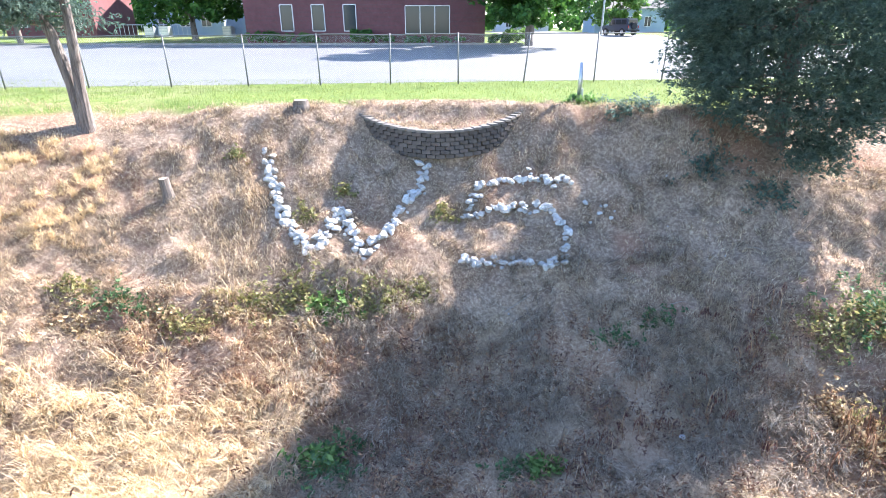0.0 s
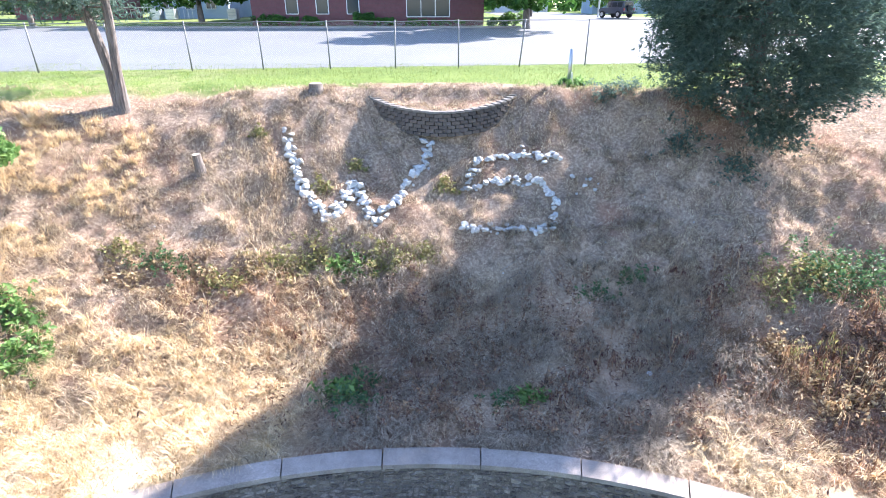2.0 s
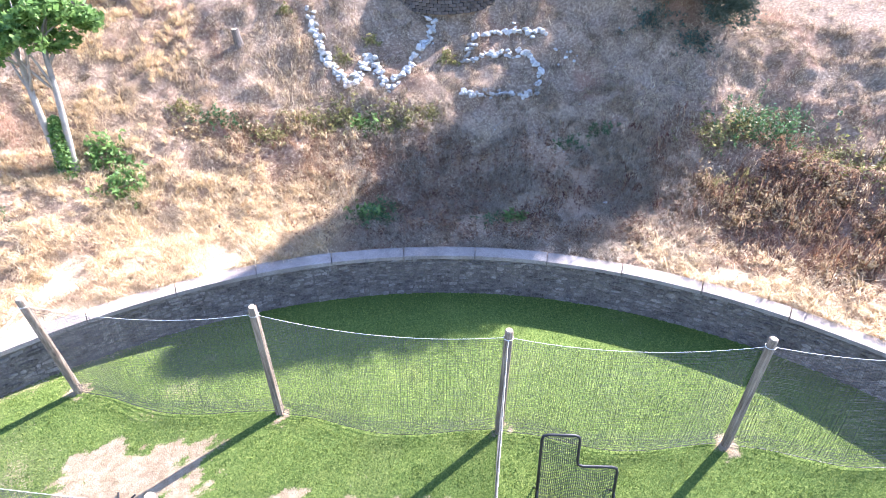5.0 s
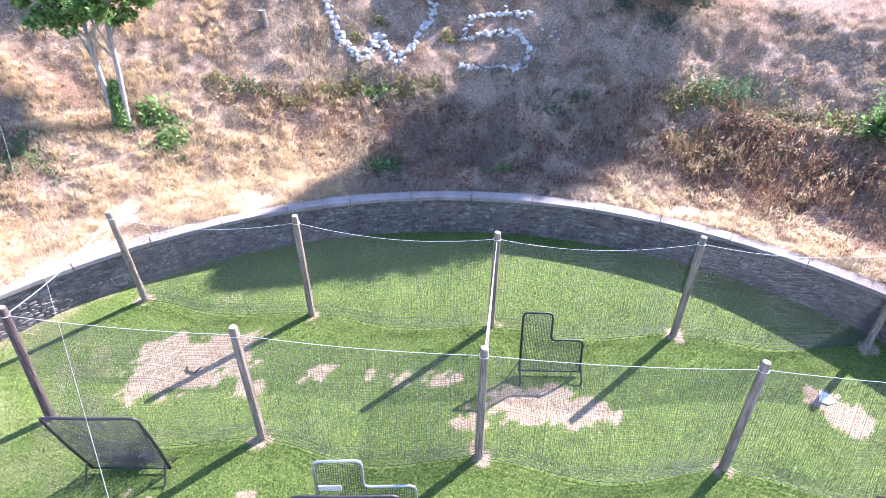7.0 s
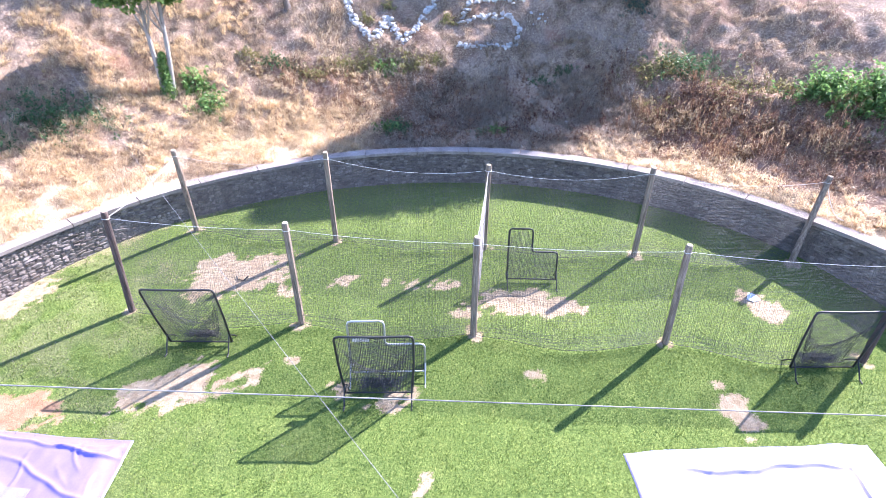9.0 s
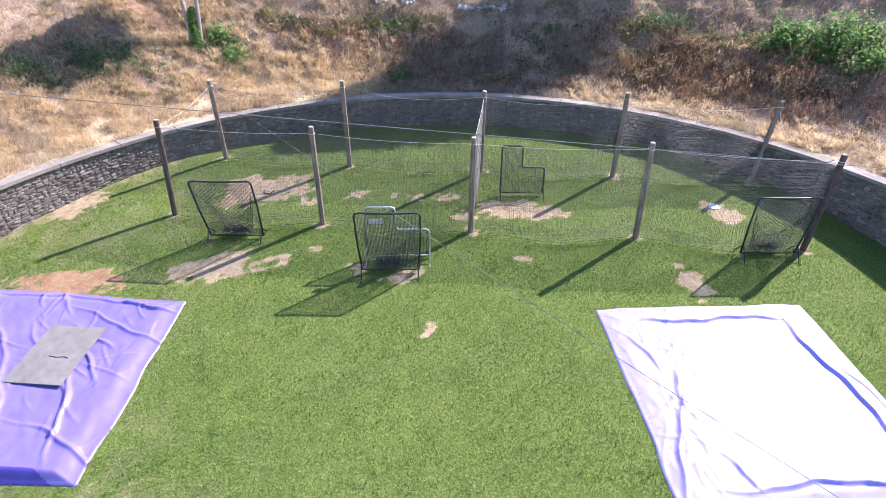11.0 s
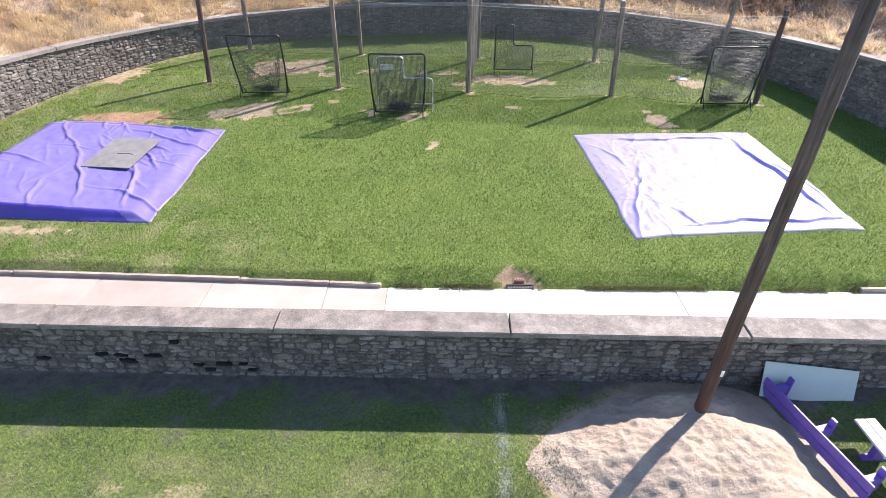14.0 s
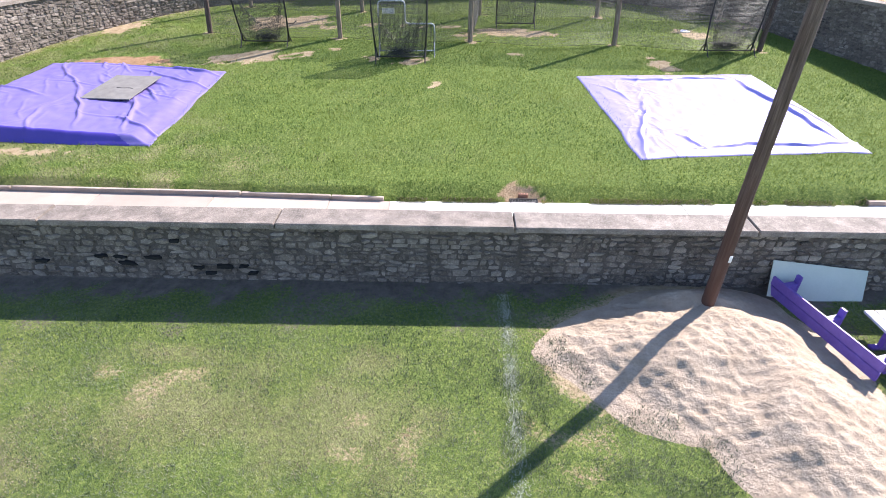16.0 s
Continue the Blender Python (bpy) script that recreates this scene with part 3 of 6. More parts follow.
def thing(name, label, category, group="", kind="", at=(0, 0, 0), turn=0):
    ob = new(name)
    ob.matrix_basis = pose(*at, 0, 0, turn)
    return tagged(ob, label, category, group, kind)


def box(bm, x0, x1, y0, y1, z0, z1, bevel=0.0):
    r = bmesh.ops.create_cube(bm, size=1, matrix=Matrix.LocRotScale(((x0 + x1) / 2, (y0 + y1) / 2, (z0 + z1) / 2), None, (x1 - x0, y1 - y0, z1 - z0)))
    if bevel:
        bmesh.ops.bevel(bm, geom=list({e for v in r["verts"] for e in v.link_edges}), offset=bevel, segments=2, affect="EDGES")
    return bm


def tube(bm, pts, radius, sides=8, caps=True):
    """A tube along points; radius: a number or one for each point."""
    pts = [Vector(p) for p in pts]
    rad = [radius] * len(pts) if isinstance(radius, (int, float)) else list(radius)
    rings = []
    for i, p in enumerate(pts):
        d = (pts[min(i + 1, len(pts) - 1)] - pts[max(i - 1, 0)]).normalized()
        a = d.orthogonal().normalized() if not rings else (last - d * last.dot(d)).normalized()
        last = a
        b = d.cross(a)
        rings.append([bm.verts.new(p + rad[i] * (math.cos(t) * a + math.sin(t) * b)) for t in (2 * math.pi * k / sides for k in range(sides))])
    for r0, r1 in zip(rings, rings[1:]):
        for k in range(sides):
            bm.faces.new((r0[k], r0[(k + 1) % sides], r1[(k + 1) % sides], r1[k]))
    if caps:
        bm.faces.new(rings[0][::-1])
        bm.faces.new(rings[-1])
    return bm


def blades(name, pos, length, width, direction, droop, mat, up=0.6, kind="stuff"):
    """Curved grass blades: pos (n, 3), length and width (n), heading in radians (n), droop 0 to 1 (n)."""
    n = len(pos)
    fx, fy = np.cos(direction), np.sin(direction)
    sx, sy = -fy, fx
    verts = np.zeros((n, 5, 3))
    w = width[:, None]
    side = np.stack([sx, sy, np.zeros(n)], 1)
    fwd = np.stack([fx, fy, np.zeros(n)], 1)
    L = length[:, None]
    dr = droop[:, None]
    mid = pos + L * 0.55 * (fwd * (0.25 + 0.6 * dr) + np.array([0, 0, 1.0]) * (1 - 0.55 * dr) * up / 0.6)
    tip = mid + L * 0.5 * (fwd * (0.4 + 0.6 * dr) + np.array([0, 0, 1.0]) * (0.75 - 1.25 * dr) * up / 0.6)
    verts[:, 0], verts[:, 1] = pos - side * w / 2, pos + side * w / 2
    verts[:, 2], verts[:, 3] = mid - side * w * 0.4, mid + side * w * 0.4
    verts[:, 4] = tip
    base = (np.arange(n) * 5)[:, None]
    me = mesh_np(name, verts.reshape(-1, 3), [base + np.array([0, 1, 3, 2]), base + np.array([2, 3, 4])], mat)
    return me


def short_blades(name, pos, length, width, direction, lean, mat):
    n = len(pos)
    side = np.stack([-np.sin(direction), np.cos(direction), np.zeros(n)], 1) * width[:, None] / 2
    tip = pos + np.stack([np.cos(direction) * lean, np.sin(direction) * lean, np.sqrt(np.clip(1 - lean ** 2, 0.01, 1))], 1) * length[:, None]
    v = np.stack([pos - side, pos + side, tip], 1).reshape(-1, 3)
    return mesh_np(name, v, [(np.arange(n) * 3)[:, None] + np.array([0, 1, 2])], mat)


def leaves(name, centres, normals, size, mat, long=1.6):
    """Pointed, slightly folded leaves at centres."""
    n = len(centres)
    nrm = normals / np.linalg.norm(normals, axis=1, keepdims=True)
    a = np.cross(nrm, rng.normal(size=(n, 3)))
    a /= np.linalg.norm(a, axis=1, keepdims=True) + 1e-9
    b = np.cross(nrm, a)
    s = size[:, None]
    v = np.stack([centres - a * s * long / 2, centres + b * s / 2 + nrm * s * 0.12, centres + a * s * long / 2, centres - b * s / 2 + nrm * s * 0.12], 1).reshape(-1, 3)
    base = (np.arange(n) * 4)[:, None]
    return mesh_np(name, v, [base + np.array([0, 1, 2]), base + np.array([0, 2, 3])], mat)


def unit_dirs(n):
    v = rng.normal(size=(n, 3))
    return v / np.linalg.norm(v, axis=1, keepdims=True)


# ---- ground sheet ----
def ground():
    def axis(a, b, step, far):
        core = np.arange(a, b + step / 2, step)
        out = [0.5]
        while out[-1] < far:
            out.append(out[-1] * 1.35)
        out = np.array(out)
        return np.concatenate([a - out[::-1], core, b + out])
    xs, ys = axis(-22, 22, 0.16, 1500), axis(-25, 27, 0.15, 1500)
    X, Y = np.meshgrid(xs, ys)
    Z = height(X, Y)
    nx, ny = len(xs), len(ys)
    i = (np.arange(ny - 1)[:, None] * nx + np.arange(nx - 1)[None]).ravel()
    me = mesh_np("ground", np.stack([X, Y, Z], -1).reshape(-1, 3), [np.stack([i, i + 1, i + nx + 1, i + nx], 1)], M_GROUND, True)
    dry = np.where(Y < -16.7, 0.08 + 0.5 * field_dry(X, Y), lawn_dry(X, Y) * 0.6)
    soil = smooth(-19.2, -18.6, Y) * (Y < -16.7) * smooth(0.95, 1.1, sand_reach(X, Y))
    for key, val in (("turf", turfness(X, Y)), ("bare", bareness(X, Y)), ("dryness", dry), ("topsoil", soil), ("clay", 1 - smooth(1.6, 2.2, np.hypot(X + 12.2, (Y + 5.9) * 1.6)) + 0.35 * (np.hypot(X - 1.4, Y + 14.6) < 0.9)), ("russet", russet(X, Y)), ("bleached", bleached(X, Y))):
        a = me.attributes.new(key, "FLOAT", "POINT")
        a.data.foreach_set("value", val.astype(np.float32).ravel())
    tagged(new("ground", me), "dry grassy bank, green terrace lawn and worn playing field", "ground", kind="structure")


ground()


# ---- rubble walls ----
def stone_template(seed):
    """One blocky rubble stone of unit size facing -y, its back at y = 0."""
    r = np.random.default_rng(seed)
    box_u = np.array([-0.5, r.uniform(-0.2, 0.2), 0.5, 0.5, r.uniform(-0.2, 0.2), -0.5])
    box_v = np.array([-0.5, -0.52, -0.5, 0.5, 0.52, 0.5])
    cut = r.uniform(0.1, 0.75, 6) * np.array([1, 0.15, 1, 1, 0.15, 1])
    ox = box_u * (1 - 0.4 * cut) + r.uniform(-0.05, 0.05, 6)
    oz = box_v * (1 - cut) + r.uniform(-0.1, 0.1, 6)
    tu, tv = r.uniform(-0.5, 0.5, 2)
    v = [(x, 0, z) for x, z in zip(ox, oz)] + [(x * 0.985, -0.72, z * 0.97) for x, z in zip(ox, oz)]
    v += [(x * 0.87, -1 + tu * x + tv * z + r.uniform(-0.12, 0.12), z * 0.82) for x, z in zip(ox, oz)] + [(0.05 * tu, -1.08, 0.05 * tv)]
    k = np.arange(6)
    q = np.concatenate([np.stack([k + o, (k + 1) % 6 + o, (k + 1) % 6 + o + 6, k + o + 6], 1) for o in (0, 6)])
    t = np.stack([k + 12, (k + 1) % 6 + 12, np.full(6, 18)], 1)
    return np.array(v, float), q, t


TEMPLATES = [stone_template(100 + i) for i in range(10)]
STONE_MESHES = [mesh_np("stone", v, [q, t], M_STONE) for v, q, t in TEMPLATES]


def courses(u0, u1, z0, z1, seed, tall=0.15, long=0.42):
    """Rubble stones as (u, z, width, height): the wall's face split at random, stone by stone."""
    r = np.random.default_rng(seed)
    out, todo = [], []
    u = u0
    while u < u1:
        w = r.uniform(0.9, 1.9)
        todo.append((u, u + w, z0, z1))
        u += w
    while todo:
        a, b, c, d = todo.pop()
        w, h = b - a, d - c
        if h > tall * r.uniform(0.85, 1.7):
            k = c + h * r.uniform(0.32, 0.68)
            todo += [(a, b, c, k), (a, b, k, d)]
        elif w > long * r.uniform(0.55, 1.5) and w > 0.16:
            k = a + w * r.uniform(0.3, 0.7)
            todo += [(a, k, c, d), (k, b, c, d)]
        else:
            out.append(((a + b) / 2 + r.uniform(-0.01, 0.01), (c + d) / 2 + r.uniform(-0.008, 0.008), w * r.uniform(0.93, 1.04), h * r.uniform(0.9, 1.06)))
    return out


def join_stones(name, stones, place, parent, mat):
    """One mesh of many stones; place(u, z) gives the pose of a stone's back."""
    V, Q, T, n = [], [], [], 0
    for i, (u, z, w, h) in enumerate(stones):
        v, q, t = TEMPLATES[i % 10]
        m = np.array(place(u, z, i))
        p = v * np.array([w, 0.035 + 0.03 * ((i * 7) % 5) / 5, h])
        V.append(p @ m[:3, :3].T + m[:3, 3])
        Q.append(q + n)
        T.append(t + n)
        n += len(v)
    ob = new(name, mesh_np(name, np.concatenate(V), [np.concatenate(Q), np.concatenate(T)], mat))
    ob.parent = parent
    return tagged(ob, kind="stuff")


def arc_solid(bm, r0, r1, a0, a1, z0, z1, step=0.02):
    """A curved block between two radii and angles; z0 may be a function of x, y."""
    n = max(2, int((a1 - a0) / step) + 1)
    prev = None
    for a in np.linspace(a0, a1, n):
        ring = []
        for r, top in ((r0, 0), (r1, 0), (r1, 1), (r0, 1)):
            x, y = CX + r * math.cos(a), CY + r * math.sin(a)
            ring.append(bm.verts.new((x, y, z1 if top else z0)))
        if prev:
            for k in range(4):
                bm.faces.new((prev[k], prev[(k + 1) % 4], ring[(k + 1) % 4], ring[k]))
        else:
            bm.faces.new(ring[::-1])
        prev = ring
    bm.faces.new(prev)
    return bm


COPE_Z = 2.02
A0, A1 = radians(-21.5), radians(202.3)
wall_curved = tagged(new("wall_curved"), "curved rubble-stone retaining wall with a pale concrete coping", "retaining wall", kind="structure")
part("wall_core", arc_solid(bmesh.new(), RW + 0.088, RW + 0.46, A0, A1, -1.0, COPE_Z - 0.12), M_PALEMORTAR, wall_curved)


def curved_place(u, z, i):
    a = u / RW
    return Matrix.Translation((CX + (RW + 0.11) * math.cos(a), CY + (RW + 0.11) * math.sin(a), z)) @ Matrix.Rotation(a - math.pi / 2, 4, "Z") @ Matrix.Rotation(0.13 * math.sin(i * 12.9), 4, "Y")


stones = [s for s in courses(A0 * RW, A1 * RW, -0.5, COPE_Z - 0.12, 3, 0.155, 0.38) if s[1] > ground_z(CX + RW * math.cos(s[0] / RW) * 0.99, CY + RW * math.sin(s[0] / RW) * 0.99) - 0.1]
near_left = [s for s in stones if radians(150) < s[0] / RW < radians(171)][:250]
chosen = set(near_left)
join_stones("rubble", [s for s in stones if s not in chosen], curved_place, wall_curved, M_STONE_MIX)
slab = 0.1346
for i in range(29):
    a = radians(94.9) + (i - 15) * slab
    part("coping_slab", arc_solid(bmesh.new(), RW, RW + 0.52, a + 0.0009, a + slab - 0.0009, COPE_Z - 0.12, COPE_Z + 0.006 * ((i * 5) % 3), 0.03), M_COPING, wall_curved)

# ---- the straight wall, sidewalk and kerb ----
wall_front = tagged(new("wall_front"), "straight rubble-stone retaining wall with concrete coping slabs", "retaining wall", kind="structure")
wall_front.matrix_basis = pose(0.25, 0, 0, 0, 0, -0.85)
part("wall_core", box(bmesh.new(), -30, 30, -16.915, -16.5, -2.2, -0.05), M_MORTAR, wall_front)


def front_place(u, z, i):
    return Matrix.Translation((u, -16.89, z)) @ Matrix.Rotation(0.12 * math.sin(i * 12.9), 4, "Y")


fstones = courses(-20, 20, -1.55, -0.05, 5, 0.18, 0.4)
fnear = [s for s in fstones if -3.6 < s[0] < 4.0][:300]
fset = set(fnear)
join_stones("rubble", [s for s in fstones if s not in fset], front_place, wall_front, M_STONE_MIX)
for i in range(14):
    x0 = -27.0 + i * 4.65
    part("coping_slab", box(bmesh.new(), x0 + 0.012, x0 + 4.638, -17.07, -16.44, -0.05, 0.072 + 0.006 * (i % 2), 0.016), M_OLDCOPING, wall_front)

sidewalk = tagged(new("sidewalk"), "pale concrete sidewalk of square slabs below the wall coping", "sidewalk", kind="structure")
# raised black blocks stand for shaded gaps; the wall has no recess here
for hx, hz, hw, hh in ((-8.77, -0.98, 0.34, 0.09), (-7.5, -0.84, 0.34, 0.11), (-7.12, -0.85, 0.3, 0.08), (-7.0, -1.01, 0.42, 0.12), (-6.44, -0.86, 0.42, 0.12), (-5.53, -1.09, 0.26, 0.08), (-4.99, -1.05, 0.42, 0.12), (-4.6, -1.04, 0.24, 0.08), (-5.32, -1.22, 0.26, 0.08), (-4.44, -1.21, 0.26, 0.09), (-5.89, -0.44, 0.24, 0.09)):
    ob = part_me("hollow_shade_block", mesh_np("hollow_shade_block", TEMPLATES[int(-hx * 3) % 10][0], list(TEMPLATES[int(-hx * 3) % 10][1:]), M_HOLESHADE), wall_front, "black stone-shaped block painted as the dark of a missing stone")
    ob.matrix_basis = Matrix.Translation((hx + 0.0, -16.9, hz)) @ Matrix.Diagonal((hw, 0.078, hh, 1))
JOINTS = [-3.17 - 2.77 * k for k in range(8, 0, -1)] + [-3.17] + [-1.74 + 1.7 * k for k in range(15)]
for i, (x0, x1) in enumerate(zip(JOINTS, JOINTS[1:])):
    bm = box(bmesh.new(), x0 + 0.005, x1 - 0.005, -16.8, -14.8, -0.95, -0.64 + 0.003 * ((i * 3) % 4), 0.005)
    for v in bm.verts:
        v.co.y = float(lawn_edge(v.co.x)) - 0.005 if v.co.y > -15 else -16.62 - 0.0148 * v.co.x
    part("paving_slab", bm, M_WALK if x0 < -2 else M_NEWWALK, sidewalk)
kerb = tagged(new("kerb"), "low pale concrete kerb between lawn and sidewalk", "kerb", kind="structure")
for x0, x1, top in ((-22, -10.93, -0.535), (-10.9, -5.32, -0.53), (-5.3, -3.15, -0.545), (-3.13, -1.9, -0.55), (9.42, 14.0, -0.54), (14.02, 22, -0.54)):
    bm = box(bmesh.new(), x0, x1, -0.002, 0.1, -0.95, top, 0.012)
    for v in bm.verts:
        v.co.y += float(lawn_edge(v.co.x))
    part("kerb_stone", bm, M_KERB, kerb)


# ---- batting cage ----
def post(p, i, group):
    x, y, tx, ty, tz = p
    z = ground_z(x, y)
    dark = group.startswith("front") and i in (0, 4)
    t = thing("cage_post", "dark brown wooden batting-cage post set in the lawn" if dark else "weathered grey wooden batting-cage post set in the lawn", "post", group, at=(x, y, z))
    bm = bmesh.new()
    top = Vector((tx - x, ty - y, tz - z))
    squared = i == 1
    wide = 1.12 if squared else 1.0
    tube(bm, [top * k for k in (-0.06, 0.0, 0.3, 0.6, 0.9, 0.99, 1.0)], [wide * r for r in (0.105, 0.105, 0.1, 0.097, 0.094, 0.092, 0.085)], 4 if squared else 12)
    part("shaft", bm, M_DARKWOOD if dark else M_WOOD, t, smooth_shade=not squared)
    bm = bmesh.new()
    tube(bm, [top * 0.985 + Vector((0, 0, 0.0)), top * 1.004], 0.07, 8)
    part("cut_top", bm, M_CUT, t, "pale cut end of the post")
    bm = bmesh.new()
    q = top * 0.94
    tube(bm, [q + Vector((0.105 * math.cos(a), 0.105 * math.sin(a), 0.01 * math.sin(3 * a))) for a in np.linspace(0, 2 * math.pi, 13)], 0.007, 5)
    part("rope_lashing", bm, M_ROPE, t, "pale rope tied round the post")
    return t


for i, p in enumerate(POSTS_FRONT):
    post(p, i, "front row of cage posts")
for i, p in enumerate(POSTS_BACK):
    post(p, i, "back row of cage posts")


def sag(a, b, drop, n=12):
    a, b = Vector(a), Vector(b)
    return [a.lerp(b, k / n) - Vector((0, 0, drop * 4 * (k / n) * (1 - k / n))) for k in range(n + 1)]


def top_of(p, k=0.94):
    z = ground_z(p[0], p[1])
    return Vector((p[0] + (p[2] - p[0]) * k, p[1] + (p[3] - p[1]) * k, z + (p[4] - z) * k))


def strands(name, lines, radius, mat):
    """Many thin three-sided cords in one mesh; lines: arrays (n, 3)."""
    V, Q, n = [], [], 0
    for L in lines:
        L = np.asarray(L, float)
        d = np.gradient(L, axis=0)
        d /= np.linalg.norm(d, axis=1, keepdims=True) + 1e-9
        ref = np.where(np.abs(d[:, 2:3]) > 0.9, np.array([[1.0, 0, 0]]), np.array([[0, 0, 1.0]]))
        a = np.cross(d, ref)
        a /= np.linalg.norm(a, axis=1, keepdims=True)
        b = np.cross(d, a)
        ring = np.stack([L + radius * (math.cos(t) * a + math.sin(t) * b) for t in (0, 2.094, 4.189)], 1)
        V.append(ring.reshape(-1, 3))
        m = len(L)
        k = (np.arange(m - 1) * 3)[:, None]
        for j in range(3):
            Q.append(np.concatenate([k + j, k + (j + 1) % 3, k + 3 + (j + 1) % 3, k + 3 + j], 1) + n)
        n += 3 * m
    return mesh_np(name, np.concatenate(V), [np.concatenate(Q)], mat)


def cage_net(tops, feet, drop, cell, label, thick=0.0018, slack=0.0):
    """A hung net below a sagging rope, from post to post; its hem lies near the lawn."""
    net = thing("cage_net", label, "net", "batting cage nets")
    lines = []
    for (a, b), (fa, fb) in zip(zip(tops, tops[1:]), zip(feet, feet[1:])):
        n = int((b - a).length / cell)
        rope = np.array(sag(a, b, drop, n))
        foot = np.array([fa.lerp(fb, k / n) for k in range(n + 1)])
        foot[:, 2] = height(foot[:, 0], foot[:, 1]) + 0.04
        foot[:, 1] += 0.1 * np.sin(np.linspace(0, 9, n + 1)) - slack * np.sin(np.linspace(0, math.pi, n + 1)) ** 0.6
        m = int(3.6 / cell)
        t = np.linspace(0, 1, m + 1)[:, None, None]
        grid = rope[None] * (1 - t) + foot[None] * t
        grid[:, :, 1] += 0.1 * np.sin(t[:, :, 0] * 3) * np.sin(np.linspace(0, 14, n + 1))[None]
        def between(g, k):
            j = np.clip(int(k), 0, len(g) - 2)
            return g[j] * (1 - k + j) + g[j + 1] * (k - j)
        wander = rng.uniform(-0.45, 0.45, m + n + 2)
        lines += [between(grid, j + wander[j])[::6] for j in range(1, m)] + [between(grid.transpose(1, 0, 2), np.clip(i + wander[m + i], 0, n))[::8] for i in range(n + 1)]
        for q in range(16 if slack else 0):
            w = between(grid, m * (0.86 + 0.14 * q / 16))[::6].copy()
            w[:, 1] += 0.07 * np.sin(np.linspace(0, 17 + q, len(w)) + q)
            lines.append(w)
        part_me("top_rope", bm_mesh("top_rope", tube(bmesh.new(), sag(a, b, drop, 14), 0.0055, 6), M_ROPE), net, "pale rope that carries the net")
        hem = [Vector(p) for p in grid[-1, ::6]]
        part_me("hem_rope", bm_mesh("hem_rope", tube(bmesh.new(), hem, 0.008, 5), M_NET), net)
    tagged(part_me("mesh", strands("mesh", lines, thick, M_CAGE), net), kind="stuff")
    return net


bt, ft = [top_of(p) for p in POSTS_BACK], [top_of(p) for p in POSTS_FRONT]
bf, ff = [top_of(p, 0) for p in POSTS_BACK], [top_of(p, 0) for p in POSTS_FRONT]
cage_net(bt, bf, 0.3, 0.042, "black mesh batting-cage net hung behind the back posts", 0.0026, 0.3)
cage_net(ft, ff, 0.1, 0.042, "black mesh batting-cage net hung along the front posts", 0.0025, 0.45)
cage_net([ft[2], bt[2]], [ff[2], bf[2]], 0.1, 0.045, "black mesh net that divides the batting cage", 0.0024)


def rope(name, a, b, drop, radius, mat, label, category="rope"):
    ob = new(name, bm_mesh(name, tube(bmesh.new(), sag(a, b, drop, 24), radius, 6), mat))
    return tagged(ob, label, category)


rope("tie_rope", ft[0], bt[0], 0.16, 0.006, M_ROPE, "pale rope tied between two cage posts")
rope("guy_rope", bt[0], (-12.3, 4.2, 2.04), 0.05, 0.007, M_ROPE, "pale rope from a cage post to the wall coping")
rope("guy_rope", ft[4], (16.0, -4.0, 2.0), 0.1, 0.007, M_ROPE, "pale rope from a cage post to the wall coping")
rope("hanging_rope", bt[4], (13.4, 0.9, 2.2), 0.3, 0.01, M_ROPE, "loose white rope hanging from a cage post")
rope("overhead_cable", (-32, -13.1, 11.0), (26.5, -10.0, 4.85), 0.25, 0.0065, M_CABLE, "thick grey cable stretched high over the lawn", "cable")
rope("overhead_cable", (4.35, -17.95, 6.15), (-18.3, 10.03, 5.8), 0.45, 0.0045, M_CABLE, "thin grey cable from the wooden pole to the bank", "cable")


